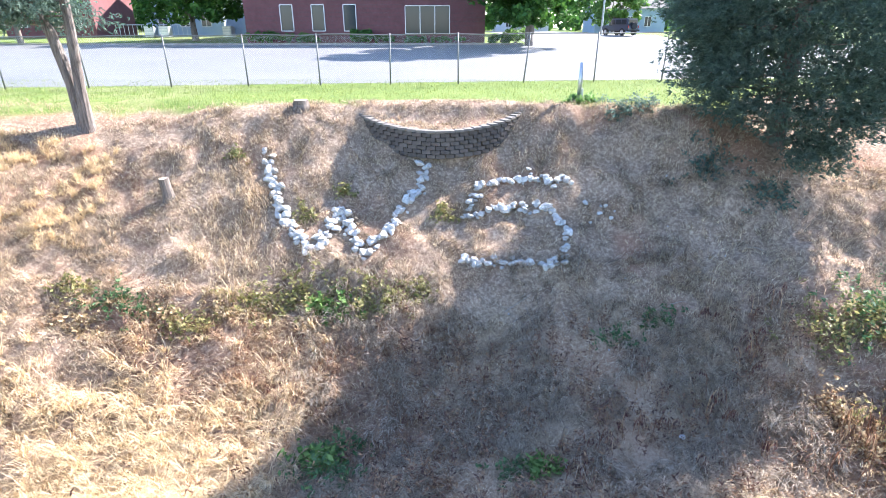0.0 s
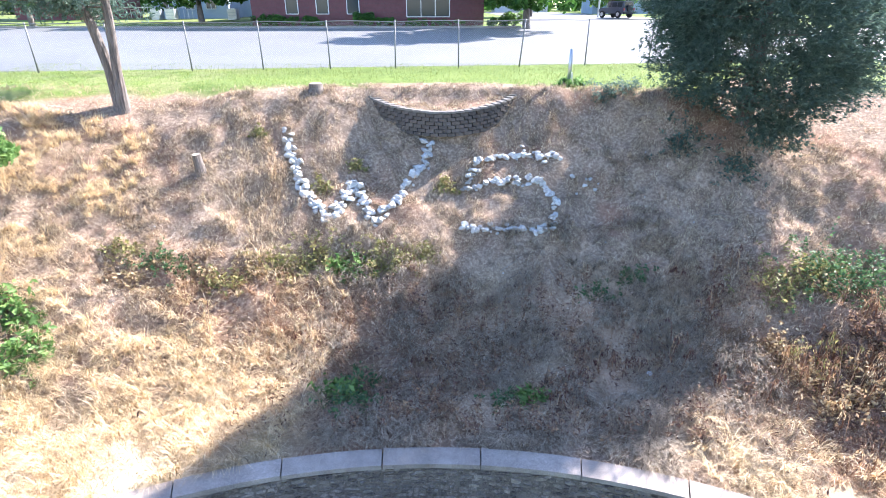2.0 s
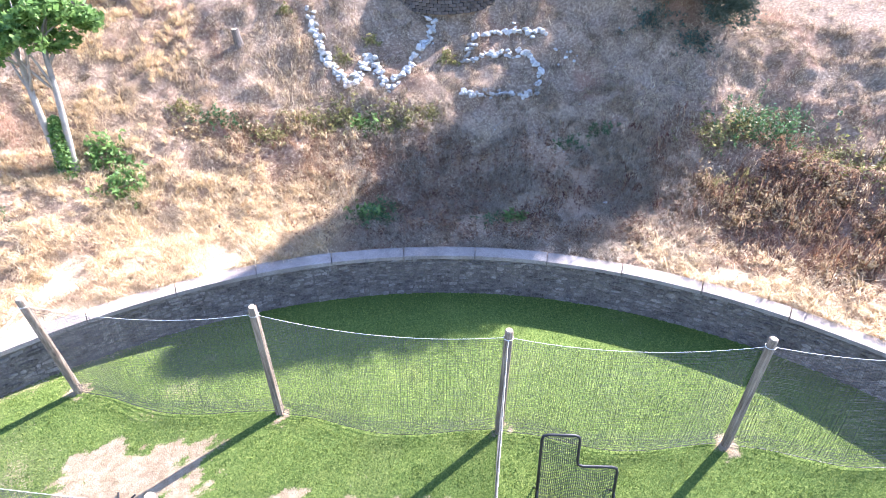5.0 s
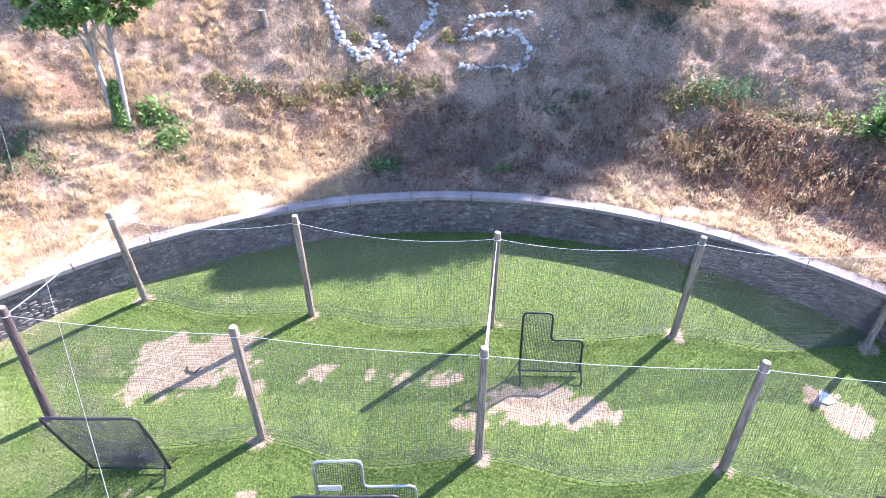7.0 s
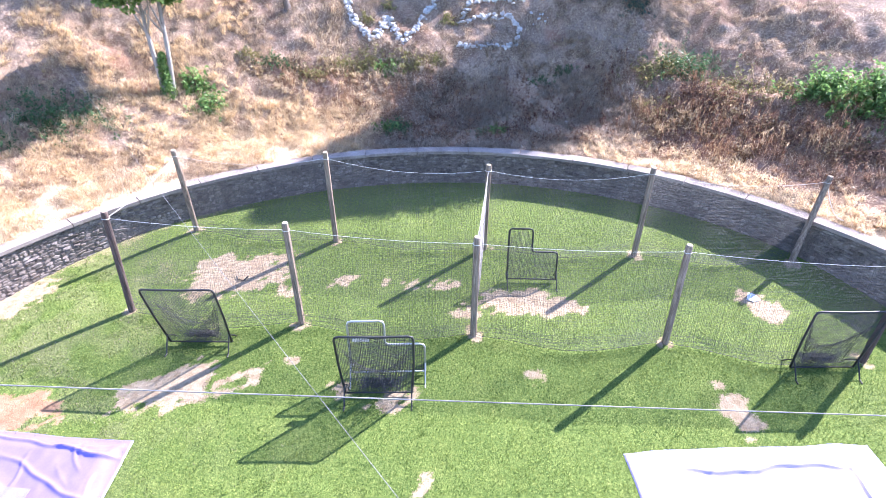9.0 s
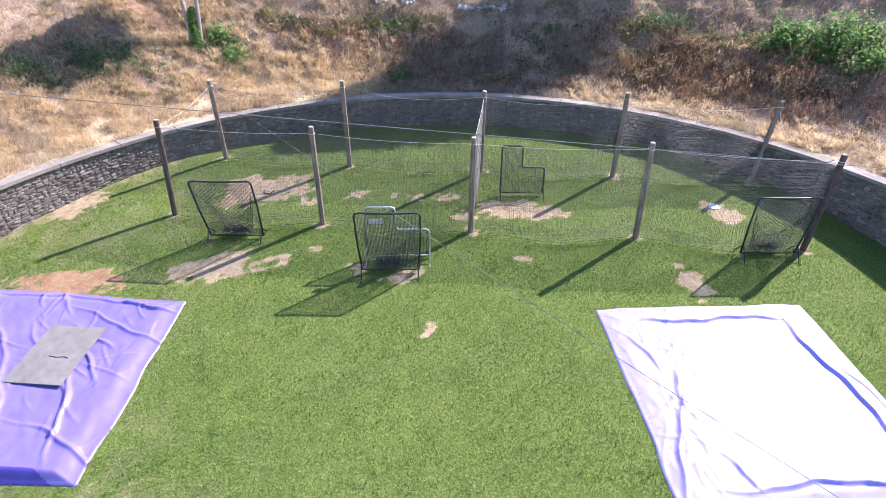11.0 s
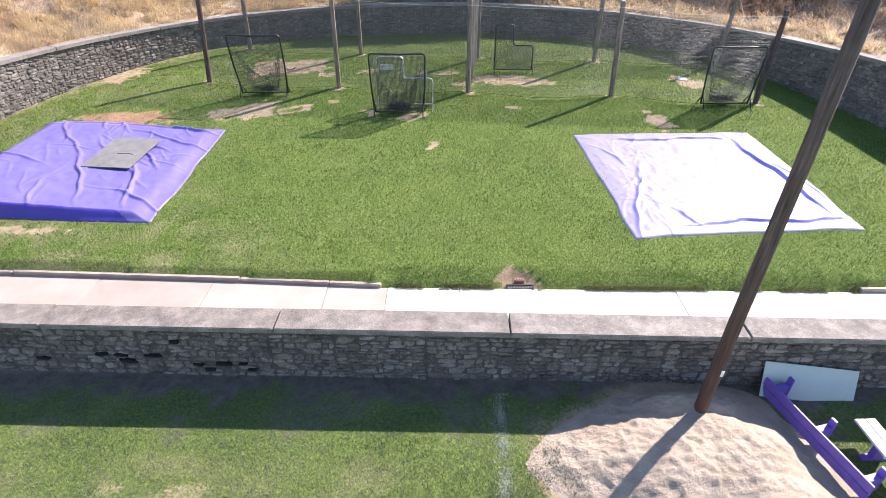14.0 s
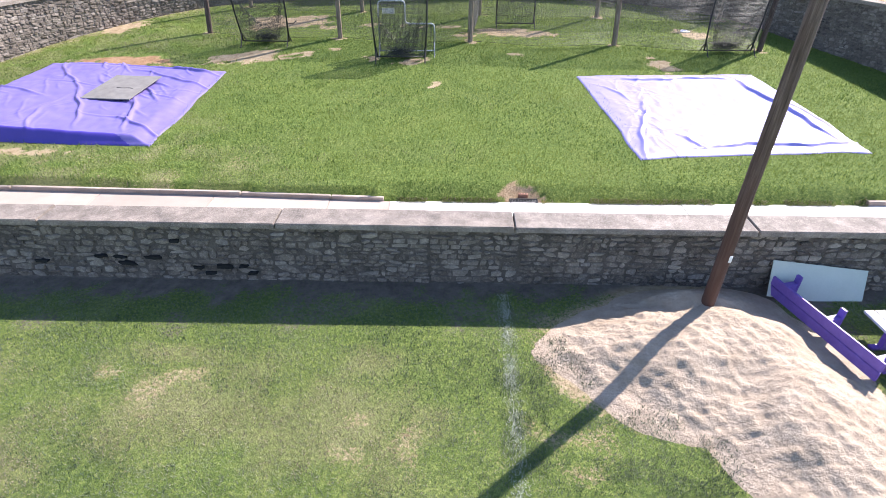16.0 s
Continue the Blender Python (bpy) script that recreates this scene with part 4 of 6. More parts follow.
# ---- practice screens ----
def screen(at, turn, width, tall, lean, frame_mat, net_cell, sock, shape, label, group):
    t = thing("practice_screen", label, "screen", group, at=(*at, ground_z(*at)), turn=turn)
    w, c, s = width / 2, math.sin(lean), math.cos(lean)

    def P(u, v, d=0.0):
        return Vector((u, -c * v + d, 0.12 + s * v))
    if shape == "L":
        outline = [(-w, 0), (-w, tall), (-0.05 * w, tall), (-0.05 * w, tall * 0.55), (w, tall * 0.55), (w, 0)]
    else:
        outline = [(-w * 0.92, 0), (-w, tall * 0.5), (-w * 1.02, tall), (0, tall * 0.985), (w * 1.02, tall), (w, tall * 0.5), (w * 0.92, 0)]
    soft = [Vector((*outline[0], 0))]
    for o0, o1, o2 in zip(outline, outline[1:], outline[2:]):
        o0, b, o2 = Vector((*o0, 0)), Vector((*o1, 0)), Vector((*o2, 0))
        p, q = b + (o0 - b).normalized() * 0.13, b + (o2 - b).normalized() * 0.13
        soft += [p, (p + b * 2 + q) / 4, q]
    soft.append(Vector((*outline[-1], 0)))
    part("frame", tube(bmesh.new(), [P(o.x, o.y) for o in soft], 0.032, 8), frame_mat, t, smooth_shade=True)
    part("bottom_rail", tube(bmesh.new(), [P(*outline[0]), P(*outline[-1])], 0.024, 8), frame_mat, t, smooth_shade=True)
    for u in (outline[0][0], outline[-1][0]):
        for d in (-0.38, 0.38):
            part("leg", tube(bmesh.new(), [P(u, 0.32), P(u, 0.1, d * 0.55), Vector((u, d, 0.0)), Vector((u, d * 1.35, -0.02))], 0.022, 6), frame_mat, t)
    lines = []
    nu, nv = int(width / net_cell), int(tall / net_cell)
    for i in range(1, nu):
        u = -w + width * i / nu
        hi = tall if shape != "L" or u < -0.05 * w else tall * 0.55
        lines.append([P(u, hi * k / 8, 0.03 * math.sin(k)) for k in range(9)])
    for j in range(1, nv):
        v = tall * j / nv
        u1 = w if shape != "L" or v < tall * 0.55 else -0.05 * w
        lines.append([P(-w + (u1 + w) * k / 8, v, 0.03 * math.sin(k * 1.3)) for k in range(9)])
    tagged(part_me("net", strands("net", lines, 0.0048, M_NET), t), kind="stuff")
    if sock:
        lines, m, q = [], 25, 10
        G = [[None] * (q + 1) for _ in range(m)]
        for i in range(m):
            a = 2 * i / (m - 1) - 1
            for k in range(q + 1):
                f = k / q
                top, u = tall * (0.28 + 0.46 * a * a), w * a * (0.86 - 0.3 * f)
                G[i][k] = P(u + 0.012 * math.sin(i * 2.3 + k), top * (1 - f) + 0.05 * f, 0.06 + 0.4 * math.sin(math.pi * (0.15 + 0.7 * f)) * (1 - 0.8 * a * a))
        lines += G + [[G[i][k] for i in range(m)] for k in range(q + 1)]
        for k in range(80):
            x0, h = random.uniform(-0.6, 0.15) * w, random.uniform(0.0, 0.24)
            lines.append([P(x0 + 0.4 * w * j / 7, h + 0.05 * math.sin(j * 1.7 + k), 0.25 + 0.12 * math.sin(j + k)) for j in range(8)])
        tagged(part_me("sock", strands("sock", lines, 0.007, M_NET), t, "dark sagging catch pocket of the net"), kind="stuff")
    return t


SG = "practice screens on the lawn"
screen((-7.72, -3.32), 0, 2.0, 2.32, 0.16, M_BLACK, 0.042, True, "sock", "black tube-framed sock net standing on the lawn", SG)
screen((-2.17, -5.12), 1, 1.98, 2.15, 0.03, M_BLACK, 0.042, True, "sock", "black tube-framed sock net on worn ground", SG)
screen((10.5, -4.12), 1, 1.98, 2.15, 0.03, M_BLACK, 0.042, True, "sock", "black tube-framed sock net beside a cage post", SG)
screen((2.6, -0.3), -1, 1.68, 1.85, -0.2, M_BLACK, 0.042, False, "L", "black L-shaped pitching screen at the dirt patch", SG)
steel_screen = screen((-1.97, -4.4), 2, 2.1, 1.75, -0.12, M_STEEL, 0.05, False, "L", "galvanised L-shaped pitching screen behind a sock net", SG)
part("name_plate", box(bmesh.new(), -0.88, -0.42, -0.03, -0.01, 1.5, 1.7, 0.006), M_FRAME, steel_screen, "small white maker plate tied to the net").rotation_euler = (0.12, 0, 0)


# ---- tarpaulins over the mounds ----
def tarp(name, corners, top_mat, rim_mat, rise, label, seed, folds, front=0.0, fine_u=(0.05, 0.95)):
    t = thing(name, label, "tarpaulin")
    n = 190
    c = [np.array(q, float) for q in corners]
    u, v = np.meshgrid(np.linspace(0, 1, n), np.linspace(0, 1, n))
    P = (1 - v)[..., None] * ((1 - u)[..., None] * c[0] + u[..., None] * c[1]) + v[..., None] * ((1 - u)[..., None] * c[3] + u[..., None] * c[2])
    X, Y = P[..., 0], P[..., 1]
    X = X + (vnoise(v * 7, u * 0 + seed, 1.0, seed) - 0.5) * 0.1 * (np.abs(u - 0.5) * 2) ** 8
    Y = Y + (vnoise(u * 7, v * 0 + seed, 1.0, seed + 1) - 0.5) * 0.1 * (np.abs(v - 0.5) * 2) ** 8
    edge = np.minimum(np.minimum(u, 1 - u), np.minimum(v, 1 - v))
    lift = rise + front * v * (1 - u)
    dome = lift * np.minimum(smooth(0.0, 0.09, np.minimum(np.minimum(u, 1 - u), v)), smooth(0.0, 0.045, 1 - v))
    wr = 0.0
    r = np.random.default_rng(seed)
    fine = [(r.uniform(*fine_u), r.uniform(0.05, 0.95), r.choice([0.25, 0.9, 1.3, 1.7, 2.3]) + r.normal() * 0.2, r.uniform(0.04, 0.14), r.uniform(0.008, 0.026) * (0.5 if fine_u[1] < 0.5 else 1.0)) for _ in range(46)]
    for k, (fu, fv, ang, length, amp) in enumerate(folds + fine):
        cu, cv = math.cos(ang), math.sin(ang)
        along, across = (u - fu) * cu + (v - fv) * cv, -(u - fu) * cv + (v - fv) * cu + 0.011 * np.sin(13 * ((u - fu) * cu + (v - fv) * cv) + k) + 0.004 * np.sin(37 * ((u - fu) * cu + (v - fv) * cv) + 2 * k)
        wr = wr + amp * np.exp(-(across / (0.0085 if k < len(folds) else 0.0065)) ** 2) * np.exp(-(along / length) ** 4)
    small = (vnoise(u * 30 + v * 9, v * 22 - u * 12, 1.0, seed + 3) - 0.5) * 0.02
    Z = height(X, Y) + 0.035 + dome + wr + small * smooth(0, 0.05, edge)
    Z[edge < 1e-6] -= 0.03
    i = (np.arange(n - 1)[:, None] * n + np.arange(n - 1)[None]).ravel()
    fe = np.minimum.reduce([edge.ravel()[i], edge.ravel()[i + n + 1]])
    # front drop of the sheet; rim_mat can carry its shade as colour
    rimmask = (fe < 0.045) & (v.ravel()[i] > 0.95) & (u.ravel()[i] < 0.84 + 1.6 * (v.ravel()[i] - 0.95))
    f = np.stack([i, i + 1, i + n + 1, i + n], 1)
    verts = np.stack([X, Y, Z], -1).reshape(-1, 3)
    part_me("sheet", mesh_np("sheet", verts, [f[~rimmask]], top_mat, True), t)
    part_me("front_drop", mesh_np("front_drop", verts, [f[rimmask]], rim_mat, True), t, "hanging front edge of the sheet, its shade coloured in on the purple one")
    return t


tarp("purple_tarpaulin", [(-14.65, -6.2), (-8.26, -6.62), (-8.37, -12.5), (-15.0, -12.3)], M_PURPLE, M_PURPLESHADE, 0.16, "creased purple vinyl tarpaulin over a pitching mound", 5,
     [(0.3, 0.3, 0.9, 0.3, 0.05), (0.55, 0.68, 1.1, 0.22, 0.07), (0.8, 0.7, 1.25, 0.2, 0.08), (0.9, 0.85, 0.4, 0.15, 0.06), (0.8, 0.22, 0.35, 0.25, 0.05), (0.45, 0.85, 1.3, 0.12, 0.05), (0.12, 0.5, 0.4, 0.2, 0.05), (0.65, 0.5, 0.8, 0.3, 0.05), (0.5, 0.05, 0.0, 0.4, 0.07), (0.35, 0.06, 1.2, 0.05, 0.05), (0.45, 0.05, 1.0, 0.05, 0.05), (0.85, 0.07, 0.15, 0.12, 0.09), (0.72, 0.3, 0.55, 0.12, 0.06), (0.75, 0.42, 0.95, 0.16, 0.06)], 0.26)
tarp("lilac_tarpaulin", [(4.15, -6.8), (10.41, -6.48), (10.91, -12.46), (4.6, -12.98)], M_LILAC, M_LILAC, 0.045, "purple vinyl tarpaulin on the lawn, coloured pale lilac for its sun sheen", 9,
     [(0.52, 0.1, 0.0, 0.33, 0.085), (0.885, 0.5, 1.46, 0.37, 0.09), (0.965, 0.6, 1.4, 0.2, 0.045), (0.62, 0.93, 0.0, 0.37, 0.085), (0.12, 0.7, 1.92, 0.29, 0.07), (0.2, 0.5, 1.8, 0.1, 0.04), (0.28, 0.88, 1.45, 0.06, 0.05), (0.13, 0.3, 1.3, 0.1, 0.04)], fine_u=(0.03, 0.3))
bm = bmesh.new()
box(bm, -0.78, 0.78, -1.0, 1.0, 0, 0.03, 0.008)
mat_ob = tagged(new("rubber_mat", bm_mesh("rubber_mat", bm, M_MAT)), "scuffed grey rubber mat lying on the purple tarpaulin", "mat")
part("seam", tube(bmesh.new(), [(-0.12, -0.1, 0.031), (0.1, -0.13, 0.033), (0.3, -0.1, 0.033), (0.42, -0.14, 0.031)], 0.012, 5), M_BLACK, mat_ob, "dark split seam in the mat")
mat_ob.matrix_basis = Matrix.Translation((-10.7, -9.0, ground_z(-10.7, -9.0) + 0.285)) @ pose(0, 0, 0, 3.4, 0, -4)
bm = bmesh.new()
pl = [(-0.216, 0.0), (-0.216, 0.216), (0.216, 0.216), (0.216, 0.0), (0, -0.216)]
f = bm.faces.new([bm.verts.new((x, y, 0)) for x, y in pl[::-1]])
ex = bmesh.ops.extrude_face_region(bm, geom=[f])
bmesh.ops.translate(bm, verts=[v for v in ex["geom"] if isinstance(v, bmesh.types.BMVert)], vec=(0, 0, 0.03))
plate = tagged(new("home_plate", bm_mesh("home_plate", bm, M_WHITE)), "white rubber home plate on worn dirt", "home plate")
plate.matrix_basis = pose(9.97, -1.1, ground_z(9.97, -1.1), 3, 0, 60)


# ---- lower field: pole, sand, benches, board ----
pole = thing("utility_pole", "tall dark wooden utility pole standing in the sand", "pole", at=(4.53, -17.95, -1.2))
part("shaft", tube(bmesh.new(), [(0, 0, -0.3), (0, 0, 0), (0, 0, 2.5), (0.02, 0, 5), (0.03, 0, 8.6)], [0.128, 0.122, 0.116, 0.11, 0.102], 14), M_POLE, pole, smooth_shade=True)
part("tag", box(bmesh.new(), 0.02, 0.07, -0.135, -0.123, 1.2, 1.34), M_WHITE, pole, "small white tag nailed to the pole")
part("cable_clamp", tube(bmesh.new(), [(0.16 * math.cos(a), 0.16 * math.sin(a), 7.45) for a in np.linspace(0, 6.283, 13)], 0.02, 6), M_STEEL, pole)


def sand_z(X, Y):
    d = sand_reach(X, Y) + (vnoise(X, Y, 0.9, 61) - 0.5) * 0.22
    k = 1 - smooth(0.0, 1.18, d)
    dents = (vnoise(X, Y, 0.55, 62) - 0.5) * 0.075 + (vnoise(X * 0.7 + Y * 0.9, Y * 1.3 - X * 0.4, 0.2, 63) - 0.5) * 0.05 + (vnoise(X, Y * 1.4, 0.09, 64) - 0.5) * 0.045 + 0.035 * (vnoise(X * 1.9 + Y * 1.1, Y * 0.45 - X * 0.3, 0.3, 67) - 0.5)
    crest = 0.22 * np.exp(-((X - 5.2) / 1.0) ** 2 - ((Y + 18.35) / 0.75) ** 2)
    return height(X, Y) - 0.05 + 0.53 * k + crest + dents * smooth(0.02, 0.35, k)


def sand():
    n = 200
    u, v = np.meshgrid(np.linspace(-1.25, 1.25, n), np.linspace(-1.25, 1.25, n))
    X, Y = 4.1 + u * 2.9, -19.85 + v * 2.6
    Y = np.minimum(Y, -16.95)
    Z = sand_z(X, Y)
    i = (np.arange(n - 1)[:, None] * n + np.arange(n - 1)[None]).ravel()
    tagged(new("sand_pile", mesh_np("sand_pile", np.stack([X, Y, Z], -1).reshape(-1, 3), [np.stack([i, i + 1, i + n + 1, i + n], 1)], M_SAND, True)), "trampled heap of pale sand against the stone wall", "sand pile", kind="stuff")


sand()


def bench(at, turn, tip, length, mat, label, legs=(-0.42, 0.0, 0.42)):
    t = thing("bench", label, "bench", "purple wooden benches", at=at)
    t.matrix_basis = pose(*at, 0, 0, turn) @ pose(0, 0, 0, tip, 0, 0)
    for y0 in (-0.2, 0.005):
        part("plank", box(bmesh.new(), -length / 2, length / 2, y0, y0 + 0.195, 0.4, 0.45, 0.01), mat, t)
    for x in [k * length for k in legs]:
        part("leg", box(bmesh.new(), x - 0.06, x + 0.06, -0.11, 0.11, 0.06, 0.398, 0.008), M_PAINTP, t)
        part("foot", box(bmesh.new(), x - 0.06, x + 0.06, -0.27, 0.27, 0.0, 0.06, 0.008), M_PAINTP, t)
    return t


bench((6.8, -18.35, -1.08), -76, 90, 2.45, M_PAINTP, "purple painted wooden bench tipped onto its side")
bench((7.52, -19.35, -1.4), -88, 0, 2.3, M_FRAME, "wooden bench with purple legs and a pale top", (-0.27, 0.35))
bm = bmesh.new()
box(bm, -0.97, 0.97, -0.012, 0.012, 0, 0.74, 0.006)
board = tagged(new("board", bm_mesh("board", bm, M_BOARD)), "large pale grey board leaning against the stone wall", "board")
board.matrix_basis = pose(6.98, -17.42, -1.4, -27, 6, -2)
lx, ly = rng.normal(size=16000) * 0.075 + 0.76, rng.uniform(-22.5, -17.3, 16000)
lx += 0.03 * (ly + 17.3)
ok = rng.uniform(0, 1, 16000) < 0.08 + 0.3 * vnoise(lx * 0, ly, 0.35, 66)
lx, ly = lx[ok], ly[ok]
tagged(new("field_line", short_blades("field_line", np.stack([lx, ly, height(lx, ly)], 1), rng.uniform(0.03, 0.06, len(lx)), rng.uniform(0.005, 0.009, len(lx)), rng.uniform(0, 6.28, len(lx)), rng.uniform(0.4, 0.95, len(lx)), M_LINE)), "faded white painted line on the field grass", "line", kind="stuff")

brk = tagged(new("bent_bracket", bm_mesh("bent_bracket", tube(bmesh.new(), [(-0.24, 0.14, 0.06), (-0.16, -0.02, 0.03), (0.06, -0.05, 0.03), (0.2, 0.06, 0.12)], 0.022, 6), M_BLACK)), "small bent dark metal bracket on the bare dirt", "bracket")
brk.location = (-7.4, -0.36, ground_z(-7.4, -0.36))

stake = thing("wooden_stake", "short weathered wooden stake leaning on the dry bank", "stake", at=(2.55, 9.85, ground_z(2.55, 9.85)))
bm = box(bmesh.new(), -0.05, 0.05, -0.03, 0.03, -0.15, 0.62, 0.008)
part("shaft", bm, M_WOOD, stake).rotation_euler = (0.06, 0.12, 0.4)
bm = bmesh.new()
bmesh.ops.create_icosphere(bm, subdivisions=2, radius=0.085)
for v in bm.verts:
    v.co *= random.uniform(0.6, 1.15)
    v.co.z *= 0.6
litter = tagged(new("crumpled_wrapper", bm_mesh("crumpled_wrapper", bm, M_WHITE)), "crumpled white plastic wrapper among dead weeds", "litter")
litter.location = (5.5, 10.15, ground_z(5.5, 10.15) + 0.08)

# drain in the lawn's edge
drain = thing("storm_drain", "sunken iron drain grate with a holed brick at the lawn edge", "drain", at=(1.4, -14.74, -0.645))
part("frame", box(bmesh.new(), -0.33, 0.33, 0.075, 0.105, -0.1, 0.035, 0.006), M_BLACK, drain)
for side in (-1, 1):
    part("frame", box(bmesh.new(), side * 0.315 - 0.015, side * 0.315 + 0.015, -0.075, 0.073, -0.1, 0.03, 0.006), M_BLACK, drain)
# solid black block: the dark below the grate is painted, not a real depth
part("sump_shade_block", box(bmesh.new(), -0.298, 0.298, -0.07, 0.072, -0.12, -0.03), M_HOLESHADE, drain)
for k in range(9):
    part("grate_bar", box(bmesh.new(), -0.28 + k * 0.068, -0.256 + k * 0.068, -0.07, 0.072, -0.028, 0.02, 0.004), M_FENCE, drain)
for k in range(2):
    part("cross_bar", box(bmesh.new(), -0.298, 0.298, -0.03 + k * 0.06, -0.018 + k * 0.06, 0.0205, 0.03), M_FENCE, drain)
brick = part("holed_brick", box(bmesh.new(), -0.11, 0.11, 0.17, 0.26, -0.03, 0.1, 0.008), simple("terracotta", (0.26, 0.12, 0.075), (0.42, 0.22, 0.15), 8, 0.9, fine=40), drain, "small terracotta brick with three holes")
# black discs on the brick's top paint the dark inside its three holes
for k in range(3):
    part("hole_shade_disc", tube(bmesh.new(), [(-0.064 + k * 0.064, 0.215, 0.09), (-0.064 + k * 0.064, 0.215, 0.103)], 0.021, 10), M_HOLESHADE, brick)


# ---- rocks laid out as two letters on the bank ----
def rock_mesh(seed):
    r = np.random.default_rng(seed)
    bm = bmesh.new()
    bmesh.ops.create_icosphere(bm, subdivisions=2, radius=0.5)
    cuts = [(unit_dirs(1)[0], r.uniform(0.24, 0.38)) for _ in range(14)]
    for v in bm.verts:
        p = np.array(v.co)
        for nrm, d in cuts:
            k = p @ nrm - d
            if k > 0:
                p = p - nrm * k
        v.co = p
    return bm_mesh("rock", bm, M_ROCK)


ROCKS = [rock_mesh(300 + i) for i in range(9)]
W_STROKES = [[(-6.38, 17.85), (-5.95, 17.1), (-5.63, 16.35), (-5.0, 15.5), (-4.26, 14.81)], [(-4.2, 14.9), (-3.95, 15.7), (-3.66, 16.5)], [(-3.6, 16.45), (-3.15, 15.7), (-2.74, 14.92)], [(-2.65, 15.1), (-1.87, 16.15), (-1.28, 17.1), (-0.94, 18.1)]]
S_STROKES = [[(3.86, 17.3), (3.2, 17.4), (2.62, 17.72), (1.7, 17.66), (0.9, 17.5), (0.5, 17.0), (0.38, 16.6)], [(0.55, 16.6), (1.6, 16.72), (2.6, 16.62), (3.2, 16.4), (3.5, 15.9), (3.42, 15.2), (3.34, 14.75)], [(3.3, 14.72), (2.6, 14.78), (1.68, 14.75), (0.7, 14.82), (0.24, 15.1)]]


def lay_rocks(strokes, gap, size, group, label, wide):
    for st in strokes:
        pts = [Vector((x, y, 0)) for x, y in st]
        for a, b in zip(pts, pts[1:]):
            n = max(1, round((b - a).length / gap))
            for k in range(n):
                p = a.lerp(b, (k + random.uniform(0.1, 0.9)) / n)
                x, y = p.x + random.gauss(0, wide), p.y + random.gauss(0, wide)
                s = size * random.choice((0.55, 0.75, 0.9, 1.0, 1.1, 1.25)) * random.uniform(0.9, 1.1)
                ob = new("rock", random.choice(ROCKS))
                tagged(ob, label, "rock", group)
                ob.matrix_basis = Matrix.LocRotScale((x, y, ground_z(x, y) + s * 0.22), Euler((random.uniform(-0.5, 0.5), random.uniform(-0.5, 0.5), random.uniform(0, 6.28))), (s * random.uniform(0.9, 1.4), s, s * random.uniform(0.7, 0.95)))


lay_rocks(W_STROKES, 0.05, 0.285, "rocks of the letter W", "whitewashed rock laid in a letter on the bank", 0.095)
lay_rocks(S_STROKES, 0.075, 0.275, "rocks of the letter S", "whitewashed rock laid in a letter on the bank", 0.07)
lay_rocks([[(4.2, 16.4), (4.9, 16.55), (5.2, 16.2)]], 0.17, 0.2, "scattered rocks", "small pale rock scattered on the bank", 0.1)

# ---- planter on the crest ----
planter = thing("planter_wall", "half-round planter wall of stacked grey blocks filled with mulch", "planter")
BLOCKS = []
for i in range(3):
    bm = bmesh.new()
    box(bm, -0.155, 0.155, -0.12, 0.12, 0, 0.142, 0.014)
    for v in bm.verts:
        v.co += Vector((random.uniform(-0.006, 0.006), random.uniform(-0.014, 0.014), 0))
    BLOCKS.append(bm_mesh("block", bm, M_BLOCK))
bm = bmesh.new()
box(bm, -0.165, 0.165, -0.15, 0.13, 0, 0.085, 0.014)
CAPS = bm_mesh("cap_block", bm, simple("pale_block_cap", (0.13, 0.115, 0.1), (0.24, 0.215, 0.19), 6, 0.9, fine=35, random=0.2))
steps = int(math.pi * PLR * 0.92 / 0.318)
for i in range(steps):
    for c in range(7):
        a = -math.pi * 0.96 + (i + 0.5 * (c % 2)) * 0.318 / PLR
        x, y = PLX + PLR * math.cos(a), PLY + PLR * math.sin(a)
        if y > 20.75:
            continue
        top = float(planter_top(x, y))
        z = top - 0.085 - 0.145 * c
        turn = Matrix.Translation((x, y, z)) @ Matrix.Rotation(a + math.pi / 2, 4, "Z")
        if c == 0:
            part_me("cap_block", CAPS, planter, "", turn)
        elif z > ground_z(PLX + (PLR + 0.3) * math.cos(a), PLY + (PLR + 0.3) * math.sin(a)) - 0.25:
            part_me("block", BLOCKS[(i + c) % 3], planter, "", turn)


def stump(x, y, radius, tall, lean, label):
    t = thing("tree_stump", label, "stump", at=(x, y, ground_z(x, y)))
    bm = bmesh.new()
    tube(bm, [(0, 0, -0.25), (0, 0, 0), (lean * 0.5, 0, tall * 0.5), (lean, 0, tall)], [radius * 1.5, radius * 1.2, radius, radius * 0.97], 14)
    for v in bm.verts:
        v.co += Vector((random.uniform(-1, 1), random.uniform(-1, 1), 0)) * radius * 0.07
    part("bark", bm, M_BARK, t)
    part("sawn_face", tube(bmesh.new(), [(lean, 0, tall - 0.02), (lean, 0, tall + 0.006)], radius * 0.85, 14), M_CUT, t, "pale sawn face of the stump")


stump(-8.95, 15.95, 0.16, 0.62, -0.06, "sawn grey tree stump standing on the dry bank")
stump(-5.55, 19.75, 0.27, 0.3, 0.0, "low sawn tree stump at the top of the bank")
guard = thing("marker_post", "grey post on a concrete pad at the crest of the bank", "post", at=(4.72, 21.0, ground_z(4.72, 21.0)))
part("pad", box(bmesh.new(), -0.34, 0.34, -0.25, 0.25, -0.2, 0.1, 0.02), M_COPING, guard)
